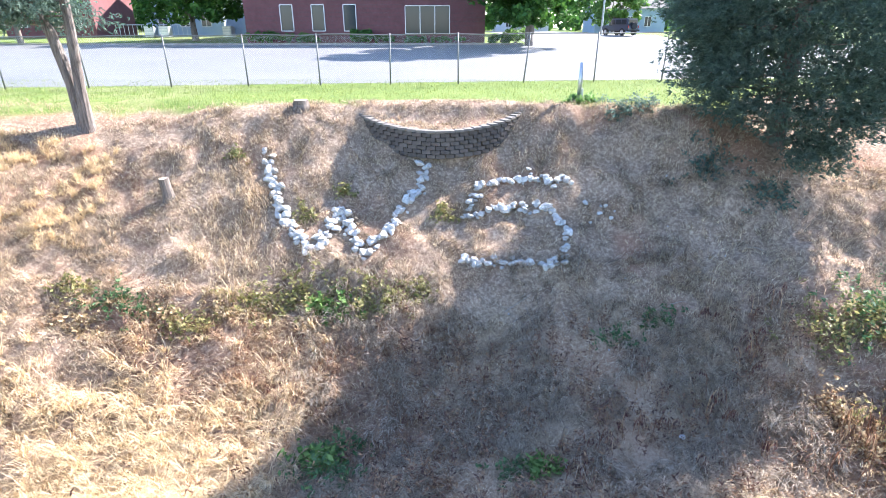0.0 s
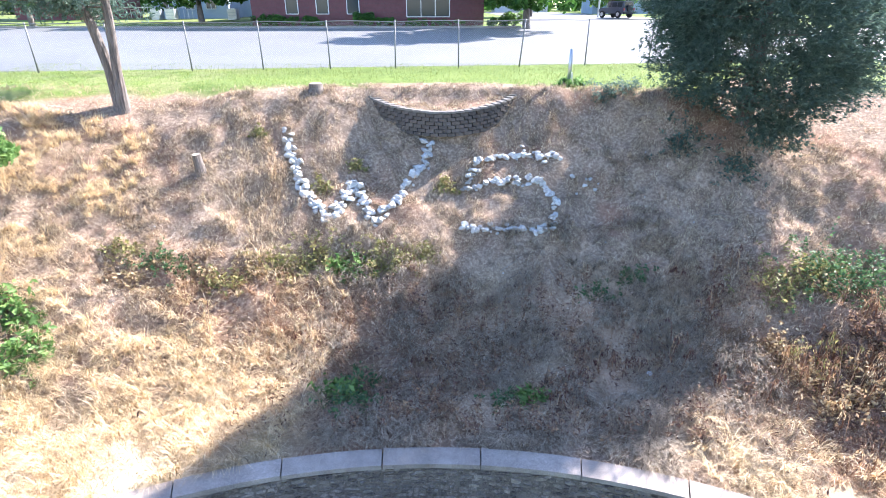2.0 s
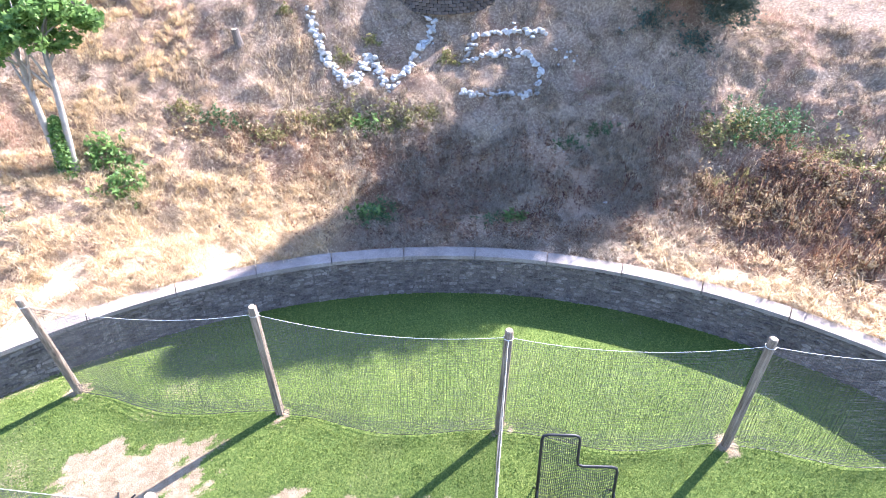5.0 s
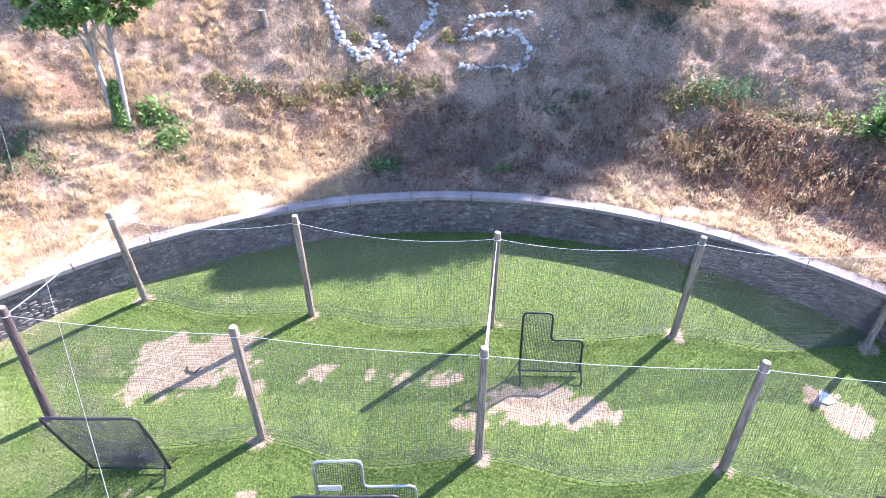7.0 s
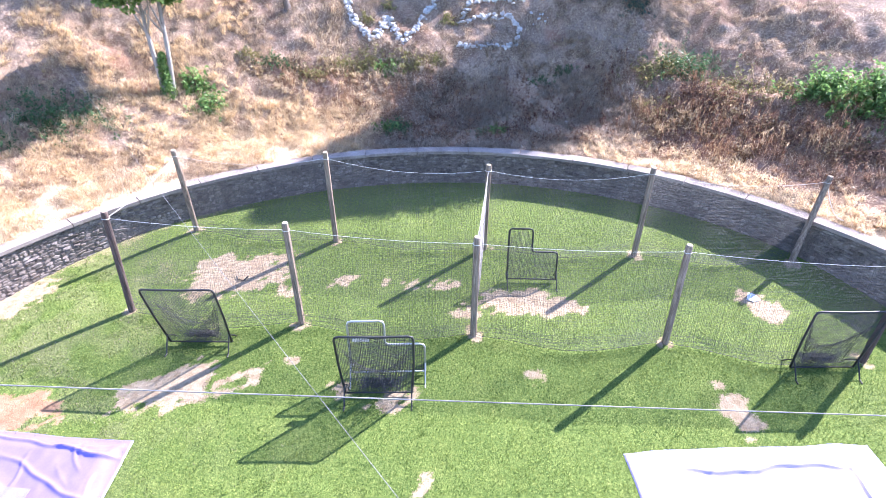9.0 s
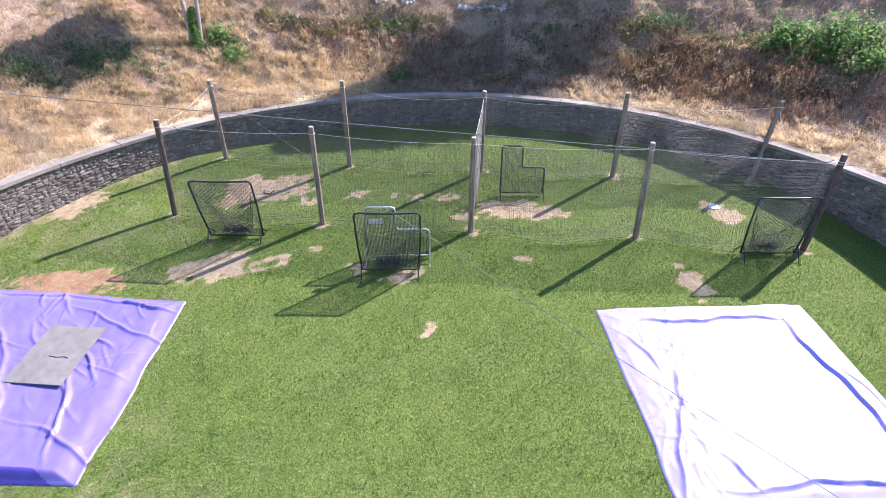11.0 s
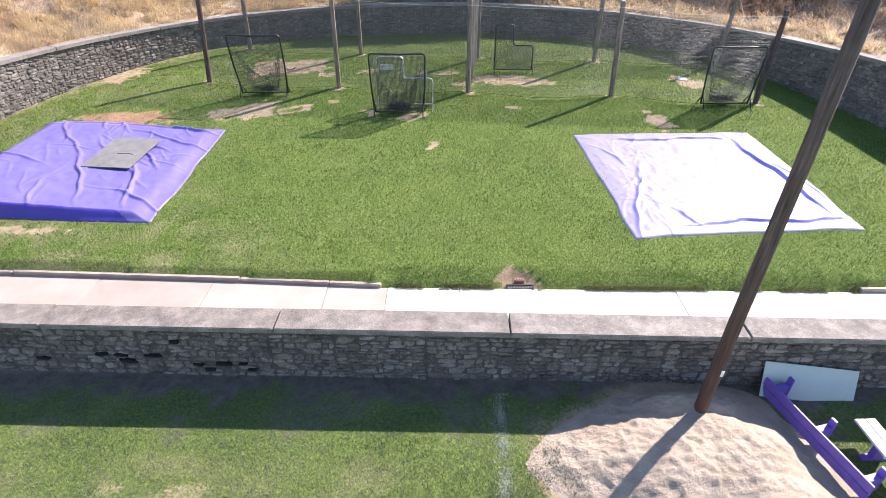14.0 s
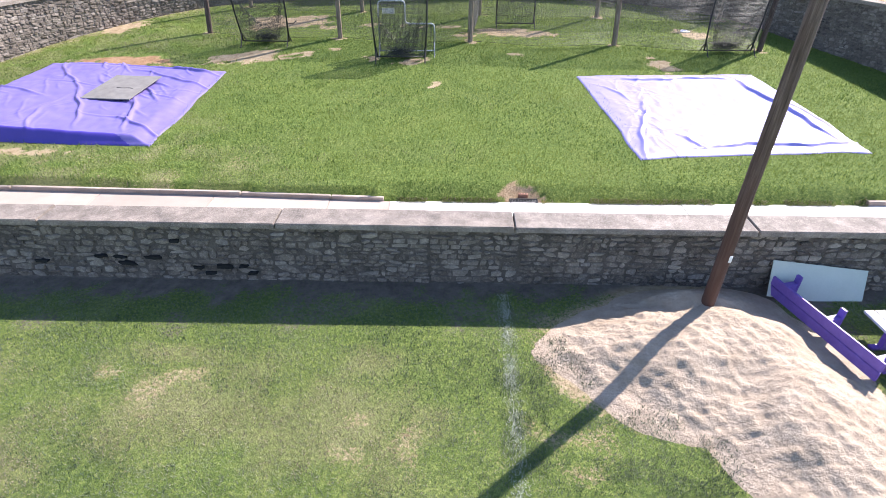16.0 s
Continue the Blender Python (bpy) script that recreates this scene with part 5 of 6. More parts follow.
part("shaft", tube(bmesh.new(), [(0, 0, 0.1), (0.02, 0, 1.38)], 0.085, 10), M_STEEL, guard, smooth_shade=True)
part("bracket", box(bmesh.new(), 0.04, 0.14, -0.05, 0.05, 0.12, 0.45, 0.01), M_STEEL, guard)


# ---- chain-link fence along the crest ----
def fence_y(x):
    return 24.9 + 0.1 * (x + 10)


def fence():
    f = thing("chain_link_fence", "chain-link fence with dull steel posts beside the parking lot", "fence")
    tall = 2.18
    xs = [-33.0, -29.7, -26.4, -23.1, -19.7, -16.2, -12.67, -9.32, -6.12, -2.95, 0.18, 3.22, 6.6, 9.9, 13.2, 16.5, 19.8, 23.1, 26.4]
    at = lambda x, h: (x, fence_y(x), ground_z(x, fence_y(x)) + h)
    for i, x in enumerate(xs):
        lean = random.uniform(-0.05, 0.05) + (0.25 if i == 11 else 0)
        part("fence_post", tube(bmesh.new(), [at(x, -0.2), (at(x, 0)[0] + lean, at(x, 0)[1], at(x, tall + 0.03)[2])], 0.034, 8), M_FENCE, f, smooth_shade=True)
    part("top_rail", tube(bmesh.new(), [at(x, tall - 0.03 + random.uniform(-0.03, 0.03)) for x in np.linspace(xs[0], xs[-1], 60)], 0.022, 6), M_FENCE, f)
    lines, x0, x1 = [], xs[0], xs[-1]
    for a in np.arange(x0, x1, 0.085):
        for d in (1, -1):
            b = min(max(a + d * (tall - 0.1), x0), x1)
            p, q = at(a, 0.03), at(b, tall - 0.07)
            lines.append([(p[0], p[1] + 0.03, p[2]), (q[0], q[1] + 0.03, q[2])])
    tagged(part_me("wire_mesh", strands("wire_mesh", lines, 0.0018, M_STEEL), f), kind="stuff")


fence()


# ---- parking lot, building, car, far houses ----
def slab_on_ground(name, x0, x1, y0, y1, lift, mat, label, category, n=24):
    X, Y = np.meshgrid(np.linspace(x0, x1, n), np.linspace(0, 1, n))
    Y = y0(X) + (y1 - y0(X)) * Y if callable(y0) else y0 + (y1 - y0) * Y
    Z = np.interp(Y, BACK_Y, BACK_Z) + lift
    i = (np.arange(n - 1)[:, None] * n + np.arange(n - 1)[None]).ravel()
    ob = new(name, mesh_np(name, np.stack([X, Y, Z], -1).reshape(-1, 3), [np.stack([i, i + 1, i + n + 1, i + n], 1)], mat))
    return tagged(ob, label, category, kind="structure")


def backz(y):
    return float(np.interp(y, BACK_Y, BACK_Z))


slab_on_ground("parking_lot", -60, 60, lambda x: fence_y(x) + 0.55, 50, 0.012, M_ASPHALT, "wide sun-bleached asphalt parking lot", "parking lot")
slab_on_ground("street", 6.5, 22, 50, 130, 0.03, M_ASPHALT, "asphalt street leading away from the parking lot", "street")
kerb2 = tagged(new("lot_kerb", bm_mesh("lot_kerb", box(bmesh.new(), -60, 6, 50.0, 50.2, backz(50) - 0.3, backz(50) + 0.16, 0.02), M_COPING)), "concrete kerb along the parking lot", "kerb", kind="structure")


def window(parent, x, y, z, w, h, panes):
    fr = bmesh.new()
    box(fr, x - w / 2, x + w / 2, y - 0.06, y + 0.04, z - 0.07, z, 0.008)
    box(fr, x - w / 2, x + w / 2, y - 0.06, y + 0.04, z + h, z + h + 0.07, 0.008)
    for i in range(panes + 1):
        px = x - w / 2 + w * i / panes
        box(fr, px - 0.035, px + 0.035, y - 0.055, y + 0.04, z, z + h)
    wob = part("window", fr, M_FRAME, parent)
    for i in range(panes):
        a, b = x - w / 2 + w * i / panes + 0.035, x - w / 2 + w * (i + 1) / panes - 0.035
        part("pane", box(bmesh.new(), a, b, y - 0.01, y + 0.01, z + 0.002, z + h - 0.002), M_GLASS, wob)


def brick_building():
    y, z0, z1 = 53.0, 9.2, 16.5
    b = thing("brick_building", "long red brick building with pale-framed windows", "building")
    part("wall", box(bmesh.new(), -19.3, 2.75, y, y + 16, z0, z1), M_BRICK, b)
    part("roof", box(bmesh.new(), -19.8, 3.25, y - 0.5, y + 16.5, z1, z1 + 0.35, 0.03), M_ROOF, b)
    me = bmesh.new()
    for k in range(60):
        zz = z0 + 0.9 + k * 0.11
        box(me, -19.3, 2.75, y - 0.006, y + 0.001, zz, zz + 0.012)
    part("mortar_course", me, M_MORTAR, b)["kind"] = "stuff"
    for x in (-15.4, -12.5, -9.6):
        window(b, x, y - 0.02, 11.0, 1.15, 2.15, 1)
    window(b, -2.5, y - 0.02, 10.75, 4.05, 2.3, 3)
    for yy in (55.5, 58.5, 61.5):
        g = bmesh.new()
        box(g, 2.74, 2.8, yy, yy + 1.6, 10.7, 12.6)
        part("window", g, M_FRAME, b)


brick_building()


def house(x, y, w, d, tall, mat, label, wins):
    b = thing("house", label, "house", "houses beyond the parking lot")
    z0 = backz(y) - 0.2
    part("wall", box(bmesh.new(), x - w / 2, x + w / 2, y, y + d, z0, z0 + tall), mat, b)
    r = bmesh.new()
    v = [r.verts.new(p) for p in ((x - w / 2 - 0.4, y - 0.4, z0 + tall), (x + w / 2 + 0.4, y - 0.4, z0 + tall), (x + w / 2 + 0.4, y + d + 0.4, z0 + tall), (x - w / 2 - 0.4, y + d + 0.4, z0 + tall), (x - w / 2 - 0.4, y + d / 2, z0 + tall + 2.2), (x + w / 2 + 0.4, y + d / 2, z0 + tall + 2.2))]
    for q in ((0, 1, 5, 4), (2, 3, 4, 5), (0, 4, 3), (1, 2, 5), (3, 2, 1, 0)):
        r.faces.new([v[k] for k in q])
    part("roof", r, M_ROOF, b)
    for wx in wins:
        window(b, x + wx, y - 0.02, z0 + 1.2, 1.1, 1.5, 2)


house(-31, 66, 9, 8, 5.2, M_BLUEHOUSE, "blue-grey house with white-framed windows", (-2.5, 0, 2.5))
house(-20, 70, 6, 8, 5.2, M_PALEHOUSE, "pale house half hidden behind a tree", (-1.5, 1.5))
house(-44, 62, 10, 8, 4.6, M_BRICK, "low red brick house at the far side of the lot", (-3, 0, 3))
house(15, 130, 12, 9, 3.0, M_PALEHOUSE, "small pale house far down the street", (-3, 0, 3))
house(30, 100, 12, 9, 4.0, M_BLUEHOUSE, "blue-grey house beside the street", (-3, 0, 3))


def hvac(x, y):
    b = thing("air_conditioner", "grey air-conditioning unit on the ground", "air conditioner", at=(x, y, backz(y)))
    part("casing", box(bmesh.new(), -0.5, 0.5, -0.5, 0.5, 0, 1.1, 0.03), M_STEEL, b)
    for k in range(6):
        part("louvre", box(bmesh.new(), -0.42, 0.42, -0.52, -0.5, 0.14 + k * 0.15, 0.22 + k * 0.15), M_FRAME, b)


for x in (-33, -31.4, -24.5):
    hvac(x, 62.0)
part_rail = thing("railing", "grey metal railing before the far houses", "railing")
for k in range(16):
    part("baluster", tube(bmesh.new(), [(-37 + k * 0.5, 63.0, backz(63)), (-37 + k * 0.5, 63.0, backz(63) + 1.2)], 0.03, 6), M_STEEL, part_rail)
part("top_rail", tube(bmesh.new(), [(-37.2, 63.0, backz(63) + 1.2), (-29.2, 63.0, backz(63) + 1.2)], 0.04, 6), M_STEEL, part_rail)


def car(x, y, turn):
    c = thing("car", "dark blue off-road car parked at the street", "car", at=(x, y, backz(y) + 0.03), turn=turn)
    b = bmesh.new()
    box(b, -1.95, 1.95, -0.88, 0.88, 0.45, 1.02, 0.1)
    part("body", b, M_CARBODY, c)
    b = bmesh.new()
    box(b, -1.85, 0.75, -0.8, 0.8, 1.0, 1.72, 0.12)
    part("cabin", b, M_CARBODY, c)
    for s in (-1, 1):
        for x0, x1 in ((-1.7, -0.95), (-0.85, -0.1), (0.0, 0.62)):
            part("side_window", box(bmesh.new(), x0, x1, s * 0.795 - 0.02, s * 0.795 + 0.02, 1.12, 1.58, 0.01), M_GLASS, c)
        part("tail_light", box(bmesh.new(), -1.98, -1.93, s * 0.72 - 0.08, s * 0.72 + 0.08, 0.75, 1.0, 0.01), simple("red_lens", (0.3, 0.01, 0.01), (0.4, 0.02, 0.02), 3, 0.3), c)
        for wx in (-1.25, 1.25):
            w = part("wheel", tube(bmesh.new(), [(wx, s * 0.72, 0.37), (wx, s * 0.95, 0.37)], 0.37, 18), M_TYRE, c)
            part("rim", tube(bmesh.new(), [(wx, s * 0.94, 0.37), (wx, s * 0.965, 0.37)], 0.21, 14), M_STEEL, w)
    part("rear_window", box(bmesh.new(), -1.88, -1.84, -0.6, 0.6, 1.12, 1.58, 0.01), M_GLASS, c)
    part("spare_wheel", tube(bmesh.new(), [(-1.95, 0, 0.98), (-2.14, 0, 0.98)], 0.36, 18), M_TYRE, c)
    part("bumper", box(bmesh.new(), -2.08, -1.93, -0.85, 0.85, 0.42, 0.6, 0.03), M_TYRE, c)


car(18.2, 64.0, 118)
upole = thing("street_pole", "tall grey utility pole beside the street", "pole", at=(17.2, 68, backz(68)))
part("shaft", tube(bmesh.new(), [(0, 0, 0), (0, 0, 9)], [0.14, 0.1], 8), M_STEEL, upole)


# ---- trees ----
def limb(bm, a, b, r0, r1, bend=0.15, n=5, sides=7):
    a, b = Vector(a), Vector(b)
    off = Vector(unit_dirs(1)[0]) * (b - a).length * bend
    pts = [a.lerp(b, k / n) + off * math.sin(math.pi * k / n) * 0.5 for k in range(n + 1)]
    tube(bm, pts, [r0 + (r1 - r0) * k / n for k in range(n + 1)], sides)
    return pts


def cloud(centres, radii, per, flat=0.75):
    c = np.repeat(np.asarray(centres, float), per, axis=0)
    r = np.repeat(np.asarray(radii, float), per)[:, None]
    d = unit_dirs(len(c)) * (rng.uniform(0.25, 1, len(c)) ** 0.5)[:, None] * r
    d[:, 2] *= flat
    return c + d


def broadleaf(name, at, trunk_top, spread, tall, leafsize, n_clump, per, leaf_mat, bark, radius, label, twin=False):
    t = thing(name, label, "tree", at=at)
    bm = bmesh.new()
    ends = []
    stems = [(0, 0)] if not twin else [(-0.12, 0), (0.14, 0.05)]
    for k, (sx, sy) in enumerate(stems):
        top = (sx * 3 + trunk_top[0], sy * 3 + trunk_top[1], trunk_top[2])
        pts = limb(bm, (sx, sy, -0.3), top, radius, radius * 0.55, 0.05, 6, 10)
        for j in range(7):
            a = rng.uniform(0, 6.28)
            r = spread * rng.uniform(0.45, 0.85)
            e = (top[0] + r * math.cos(a), top[1] + r * math.sin(a), top[2] + tall * rng.uniform(0.15, 0.8))
            limb(bm, pts[-1 - (j % 3)], e, radius * 0.4, radius * 0.1)
            ends.append(e)
    part("trunk", bm, bark, t, smooth_shade=True)
    a, q = rng.uniform(0, 6.28, n_clump), rng.uniform(0, 1, n_clump) ** 0.5
    h = rng.uniform(0, 1, n_clump)
    prof = np.sqrt(np.clip(1 - (2 * h - 0.8) ** 2 / 1.6, 0.05, 1))
    C = np.stack([trunk_top[0] + spread * q * prof * np.cos(a), trunk_top[1] + spread * q * prof * np.sin(a), trunk_top[2] - 0.1 * tall + tall * h], 1)
    C = np.concatenate([C, np.array(ends)])
    P = cloud(C, rng.uniform(0.35, 0.75, len(C)) * spread * 0.3, per)
    nr = unit_dirs(len(P)) + np.array([0, 0, 0.9])
    part_me("crown", leaves("crown", P, nr, rng.uniform(0.7, 1.3, len(P)) * leafsize, leaf_mat), t)
    return t


def sprays(centres, outward, size, mat, name):
    """Drooping conifer sprays: a fan of narrow blades at each centre."""
    k = 7
    n = len(centres)
    c = np.repeat(centres, k, axis=0)
    o = np.repeat(outward, k, axis=0) + rng.normal(size=(n * k, 3)) * 0.55
    o[:, 2] += 0.05
    o /= np.linalg.norm(o, axis=1, keepdims=True)
    s = np.repeat(size, k)[:, None] * rng.uniform(0.6, 1.2, (n * k, 1))
    side = np.cross(o, rng.normal(size=(n * k, 3)))
    side /= np.linalg.norm(side, axis=1, keepdims=True)
    v = np.stack([c - side * s * 0.11, c + side * s * 0.11, c + o * s], 1).reshape(-1, 3)
    return mesh_np(name, v, [(np.arange(n * k) * 3)[:, None] + np.array([0, 1, 2])], mat)


def conifer():
    x, y = 10.8, 18.2
    z = ground_z(x, y)
    t = thing("conifer", "large dense dark green conifer at the top of the bank", "tree", at=(x, y, z))
    bm = bmesh.new()
    limb(bm, (0, 0, -0.4), (0.1, 0, 10.8), 0.34, 0.04, 0.02, 8, 12)
    zs = np.array([0.0, 0.5, 1.6, 3.0, 5.0, 7.0, 9.0, 10.6, 11.4])
    rs = np.array([1.7, 2.6, 3.5, 4.0, 4.0, 3.0, 1.8, 0.85, 0.15])
    for k in range(60):
        h = rng.uniform(0.3, 9.5)
        a = rng.uniform(0, 6.28)
        r = np.interp(h, zs, rs) * 0.85
        br = bmesh.new()
        limb(br, (0, 0, h), (r * math.cos(a), r * math.sin(a), h + 0.3 - 0.05 * r), 0.06, 0.012, 0.1, 3, 5)
        part("branch", br, M_BARK, t)
    part("trunk", bm, M_BARK, t)
    n = 3700
    a = rng.uniform(0, 6.28, n)
    h = rng.uniform(0.05, 11.3, n)
    h = np.where(h < 1.5 - 1.05 * np.cos(a - 4.75), h + rng.uniform(1.0, 4.0, n), h)
    lump = 0.86 + 0.26 * vnoise(a * 2.2 + 3, h, 1.1, 71)
    r = np.interp(h, zs, rs) * lump * rng.uniform(0.35, 1.0, n) ** 0.6 * (1 - 0.26 * np.maximum(np.cos(a - 1.75), 0)) * (1 + 0.22 * np.maximum(np.cos(a), 0))
    C = np.stack([r * np.cos(a) - 0.065 * h, r * np.sin(a) + 0.075 * h, h], 1)
    C[:, 2] = np.maximum(C[:, 2], height(C[:, 0] + x, C[:, 1] + y) - z + rng.uniform(0.55, 1.15, n))
    low = 60
    al, rl = rng.uniform(4.4, 5.4, low), rng.uniform(1.2, 2.6, low)
    L = np.stack([rl * np.cos(al), rl * np.sin(al), rng.uniform(-0.5, 0.6, low)], 1)
    L[:, 2] = np.maximum(L[:, 2], height(L[:, 0] + x, L[:, 1] + y) - z + rng.uniform(0.5, 1.2, low))
    C, a, n = np.concatenate([C, L]), np.concatenate([a, al]), n + low
    out = np.stack([np.cos(a), np.sin(a), np.full(n, -0.15)], 1)
    core = rng.uniform(0, 1, n) < 0.45
    K = C[core] * np.array([0.86, 0.86, 1.0])
    P = np.repeat(K, 14, axis=0) + rng.normal(size=(len(K) * 14, 3)) * np.array([0.25, 0.25, 0.14])
    part_me("inner_crown", sprays(P, np.repeat(out[core], 14, axis=0), rng.uniform(0.14, 0.28, len(P)), M_CONIFER, "inner_crown"), t)
    P = np.repeat(C, 12, axis=0) + rng.normal(size=(n * 12, 3)) * np.array([0.2, 0.2, 0.11])
    part_me("crown", sprays(P, np.repeat(out, 12, axis=0) + np.array([0, 0, 0.15]), rng.uniform(0.08, 0.175, len(P)), M_CONIFER, "crown"), t)


conifer()


def cedar():
    x, y = -12.75, 18.4
    z = ground_z(x, y)
    t = thing("cedar", "twin-trunked cedar with shaggy grey bark on the crest", "tree", at=(x, y, z))
    bm = bmesh.new()
    tube(bm, [(0.05, 0, -0.4), (0, 0, 0.1), (-0.12, 0.05, 1.4), (-0.42, 0.1, 3.0), (-1.6, 0.2, 5.5), (-1.9, 0.2, 8)], [0.34, 0.24, 0.19, 0.17, 0.12, 0.05], 12)
    tube(bm, [(0.12, -0.05, -0.4), (0.15, -0.05, 0.1), (0.24, -0.1, 1.4), (0.42, -0.15, 3.0), (0.5, -0.1, 5.5), (0, 0, 8)], [0.32, 0.22, 0.17, 0.15, 0.11, 0.05], 12)
    for v in bm.verts:
        v.co += Vector((random.uniform(-1, 1), random.uniform(-1, 1), 0)) * 0.018
    cents = []
    for k in range(84):
        h = rng.uniform(3.3, 7.5)
        a = rng.uniform(0, 6.28)
        r = rng.uniform(1.2, 3.9) * (1.15 - (h - 3) / 9) * (1 - 0.45 * max(0.0, math.cos(a)))
        bx = -0.7 - 0.1 * h
        e = (bx + r * math.cos(a), r * math.sin(a), h + rng.uniform(-0.5, 0.3) + 0.12)
        br = bmesh.new()
        limb(br, (bx, 0, h), e, 0.05, 0.012, 0.15, 3, 5)
        part("branch", br, M_BARK, t)
        for q in np.linspace(0.35, 1.05, 5):
            cents.append((bx + (e[0] - bx) * q, e[1] * q, h + (e[2] - h) * q))
    part("trunk", bm, M_BARK, t)
    C = np.array(cents)
    P = np.repeat(C, 27, axis=0) + rng.normal(size=(len(C) * 27, 3)) * np.array([0.32, 0.32, 0.16])
    part_me("crown", sprays(P, unit_dirs(len(P)) + np.array([0, 0, -0.35]), rng.uniform(0.09, 0.2, len(P)), M_CONIFER, "crown"), t)


cedar()
broadleaf("small_tree", (-13.3, 9.5, ground_z(-13.3, 9.5)), (-0.15, 0.7, 4.2), 2.2, 2.8, 0.13, 100, 110, M_LIME, M_PALEBARK, 0.13, "young tree with pale twin trunks and ivy at its foot", True)
P = cloud([(-13.3 + 0.03 * math.sin(k), 9.5 + 0.04 * k, ground_z(-13.3, 9.5) + 0.25 * k) for k in range(8)], [0.42 - 0.035 * k for k in range(8)], 220, 1.0)
tagged(new("ivy", leaves("ivy", P, unit_dirs(len(P)), rng.uniform(0.06, 0.12, len(P)), M_LIME, 1.2)), "green ivy climbing a pale trunk", "ivy", kind="stuff")
broadleaf("street_tree", (-25.5, 56, backz(56)), (0, 0, 2.6), 5.2, 5.0, 0.3, 120, 70, M_LEAF, M_BARK, 0.36, "broad shade tree beside the parking lot")
broadleaf("street_tree", (6.4, 49.3, backz(49.3)), (0, 0, 3.0), 5.0, 11.0, 0.3, 240, 80, M_LEAF, M_BARK, 0.4, "broad shade tree at the corner of the brick building")
broadleaf("street_tree", (9.6, 72, backz(64)), (0, 0, 2.6), 2.8, 5.5, 0.3, 90, 60, M_LEAF, M_BARK, 0.3, "leafy tree beside the street")
broadleaf("street_tree", (25, 92, backz(64)), (0, 0, 2.2), 5.5, 7, 0.4, 90, 60, M_LIME, M_BARK, 0.3, "sunlit leafy tree down the street")
broadleaf("street_tree", (-40, 52, backz(52)), (0, 0, 2.6), 5.0, 5.0, 0.3, 90, 60, M_LEAF, M_BARK, 0.3, "leafy tree beside the parking lot")


def far_woods():
    pts = []
    for k in range(170):
        a = radians(rng.uniform(28, 152))
        d = rng.uniform(120, 210)
        x, y = d * math.cos(a), d * math.sin(a)
        pts += [(x + rng.normal() * 3, y + rng.normal() * 3, 10.3 + h) for h in rng.uniform(1, 15, 12)]
    P = cloud(pts, rng.uniform(1.5, 3.2, len(pts)), 14)
    tagged(new("far_woods", leaves("far_woods", P, unit_dirs(len(P)) + np.array([0, 0, 0.6]), rng.uniform(1.0, 2.0, len(P)), M_LEAF)), "leafy woods beyond the houses", "woods", kind="stuff")


far_woods()


def shrub(x, y, w, h, n, size, mat, name, label, z=None):
    zz = backz(y) if z is None else z
    t = thing(name, label, "shrub", at=(x, y, zz))
    bm = bmesh.new()
    for k in range(6):
        limb(bm, (0, 0, -0.1), (w * 0.35 * math.cos(k), w * 0.25 * math.sin(k), h * 0.7), 0.03, 0.01, 0.2, 3, 5)
    part("stems", bm, M_BARK, t)
    m = 26
    C = np.stack([rng.uniform(-w / 2, w / 2, m), rng.uniform(-0.35, 0.35, m) * min(w, 1.6), h * rng.uniform(0.25, 0.8, m)], 1)
    P = cloud(C, np.full(m, min(w, h) * 0.24), n // m, 0.9)
    part_me("foliage", leaves("foliage", P, unit_dirs(len(P)) + np.array([0, 0, 0.5]), rng.uniform(0.7, 1.3, len(P)) * size, mat), t)


for x, w, h in ((-17.5, 3.0, 1.1), (-14.2, 4.2, 1.0), (-8.5, 1.8, 1.3), (-6.6, 2.2, 0.8), (-3.6, 2.2, 0.7), (-0.6, 3.0, 0.6)):
    shrub(x, 52.2, w, h, 1600, 0.12, M_LEAF, "hedge_shrub", "clipped green shrub before the brick building")
shrub(4.0, 50.9, 1.8, 0.9, 1200, 0.12, M_LEAF, "hedge_shrub", "round green shrub at the building corner")
shrub(5.6, 52.6, 2.0, 1.4, 1400, 0.12, M_LIME, "hedge_shrub", "bright green shrub under a street tree")

# ---- plants on the bank ----
def weed(x, y, w, h, mat, label):
    """A loose patch of leafy stems."""
    z = ground_z(x, y)
    t = thing("weed", label, "weed", at=(x, y, z))
    m = int(16 + 30 * w * max(w, 0.6) * max(1.0, 1.6 * h))
    sx, sy = rng.normal(size=m) * w * 0.42, rng.normal(size=m) * w * 0.26
    sz = height(x + sx, y + sy) - z
    hh = h * rng.uniform(0.35, 1.15, m) * np.exp(-(sx / w) ** 2)
    lx, ly = rng.normal(size=m) * 0.25 * h, rng.normal(size=m) * 0.25 * h
    k = 11
    q = rng.uniform(0.15, 1.0, (m, k))
    P = np.stack([sx[:, None] + lx[:, None] * q, sy[:, None] + ly[:, None] * q, sz[:, None] + hh[:, None] * q], -1).reshape(-1, 3)
    P += rng.normal(size=P.shape) * 0.05
    part_me("foliage", leaves("foliage", P, unit_dirs(len(P)) * 0.8 + np.array([0, 0, 0.7]), rng.uniform(*((0.06, 0.13) if mat is M_LIME else (0.03, 0.085)), len(P)), mat, 2.0), t)
    base = np.stack([sx, sy, sz - 0.02], 1)
    part_me("stem_tuft", blades("stem_tuft", base, hh * 1.1, np.full(m, 0.012), np.arctan2(ly, lx), np.full(m, 0.15), M_RUST), t)["kind"] = "stuff"


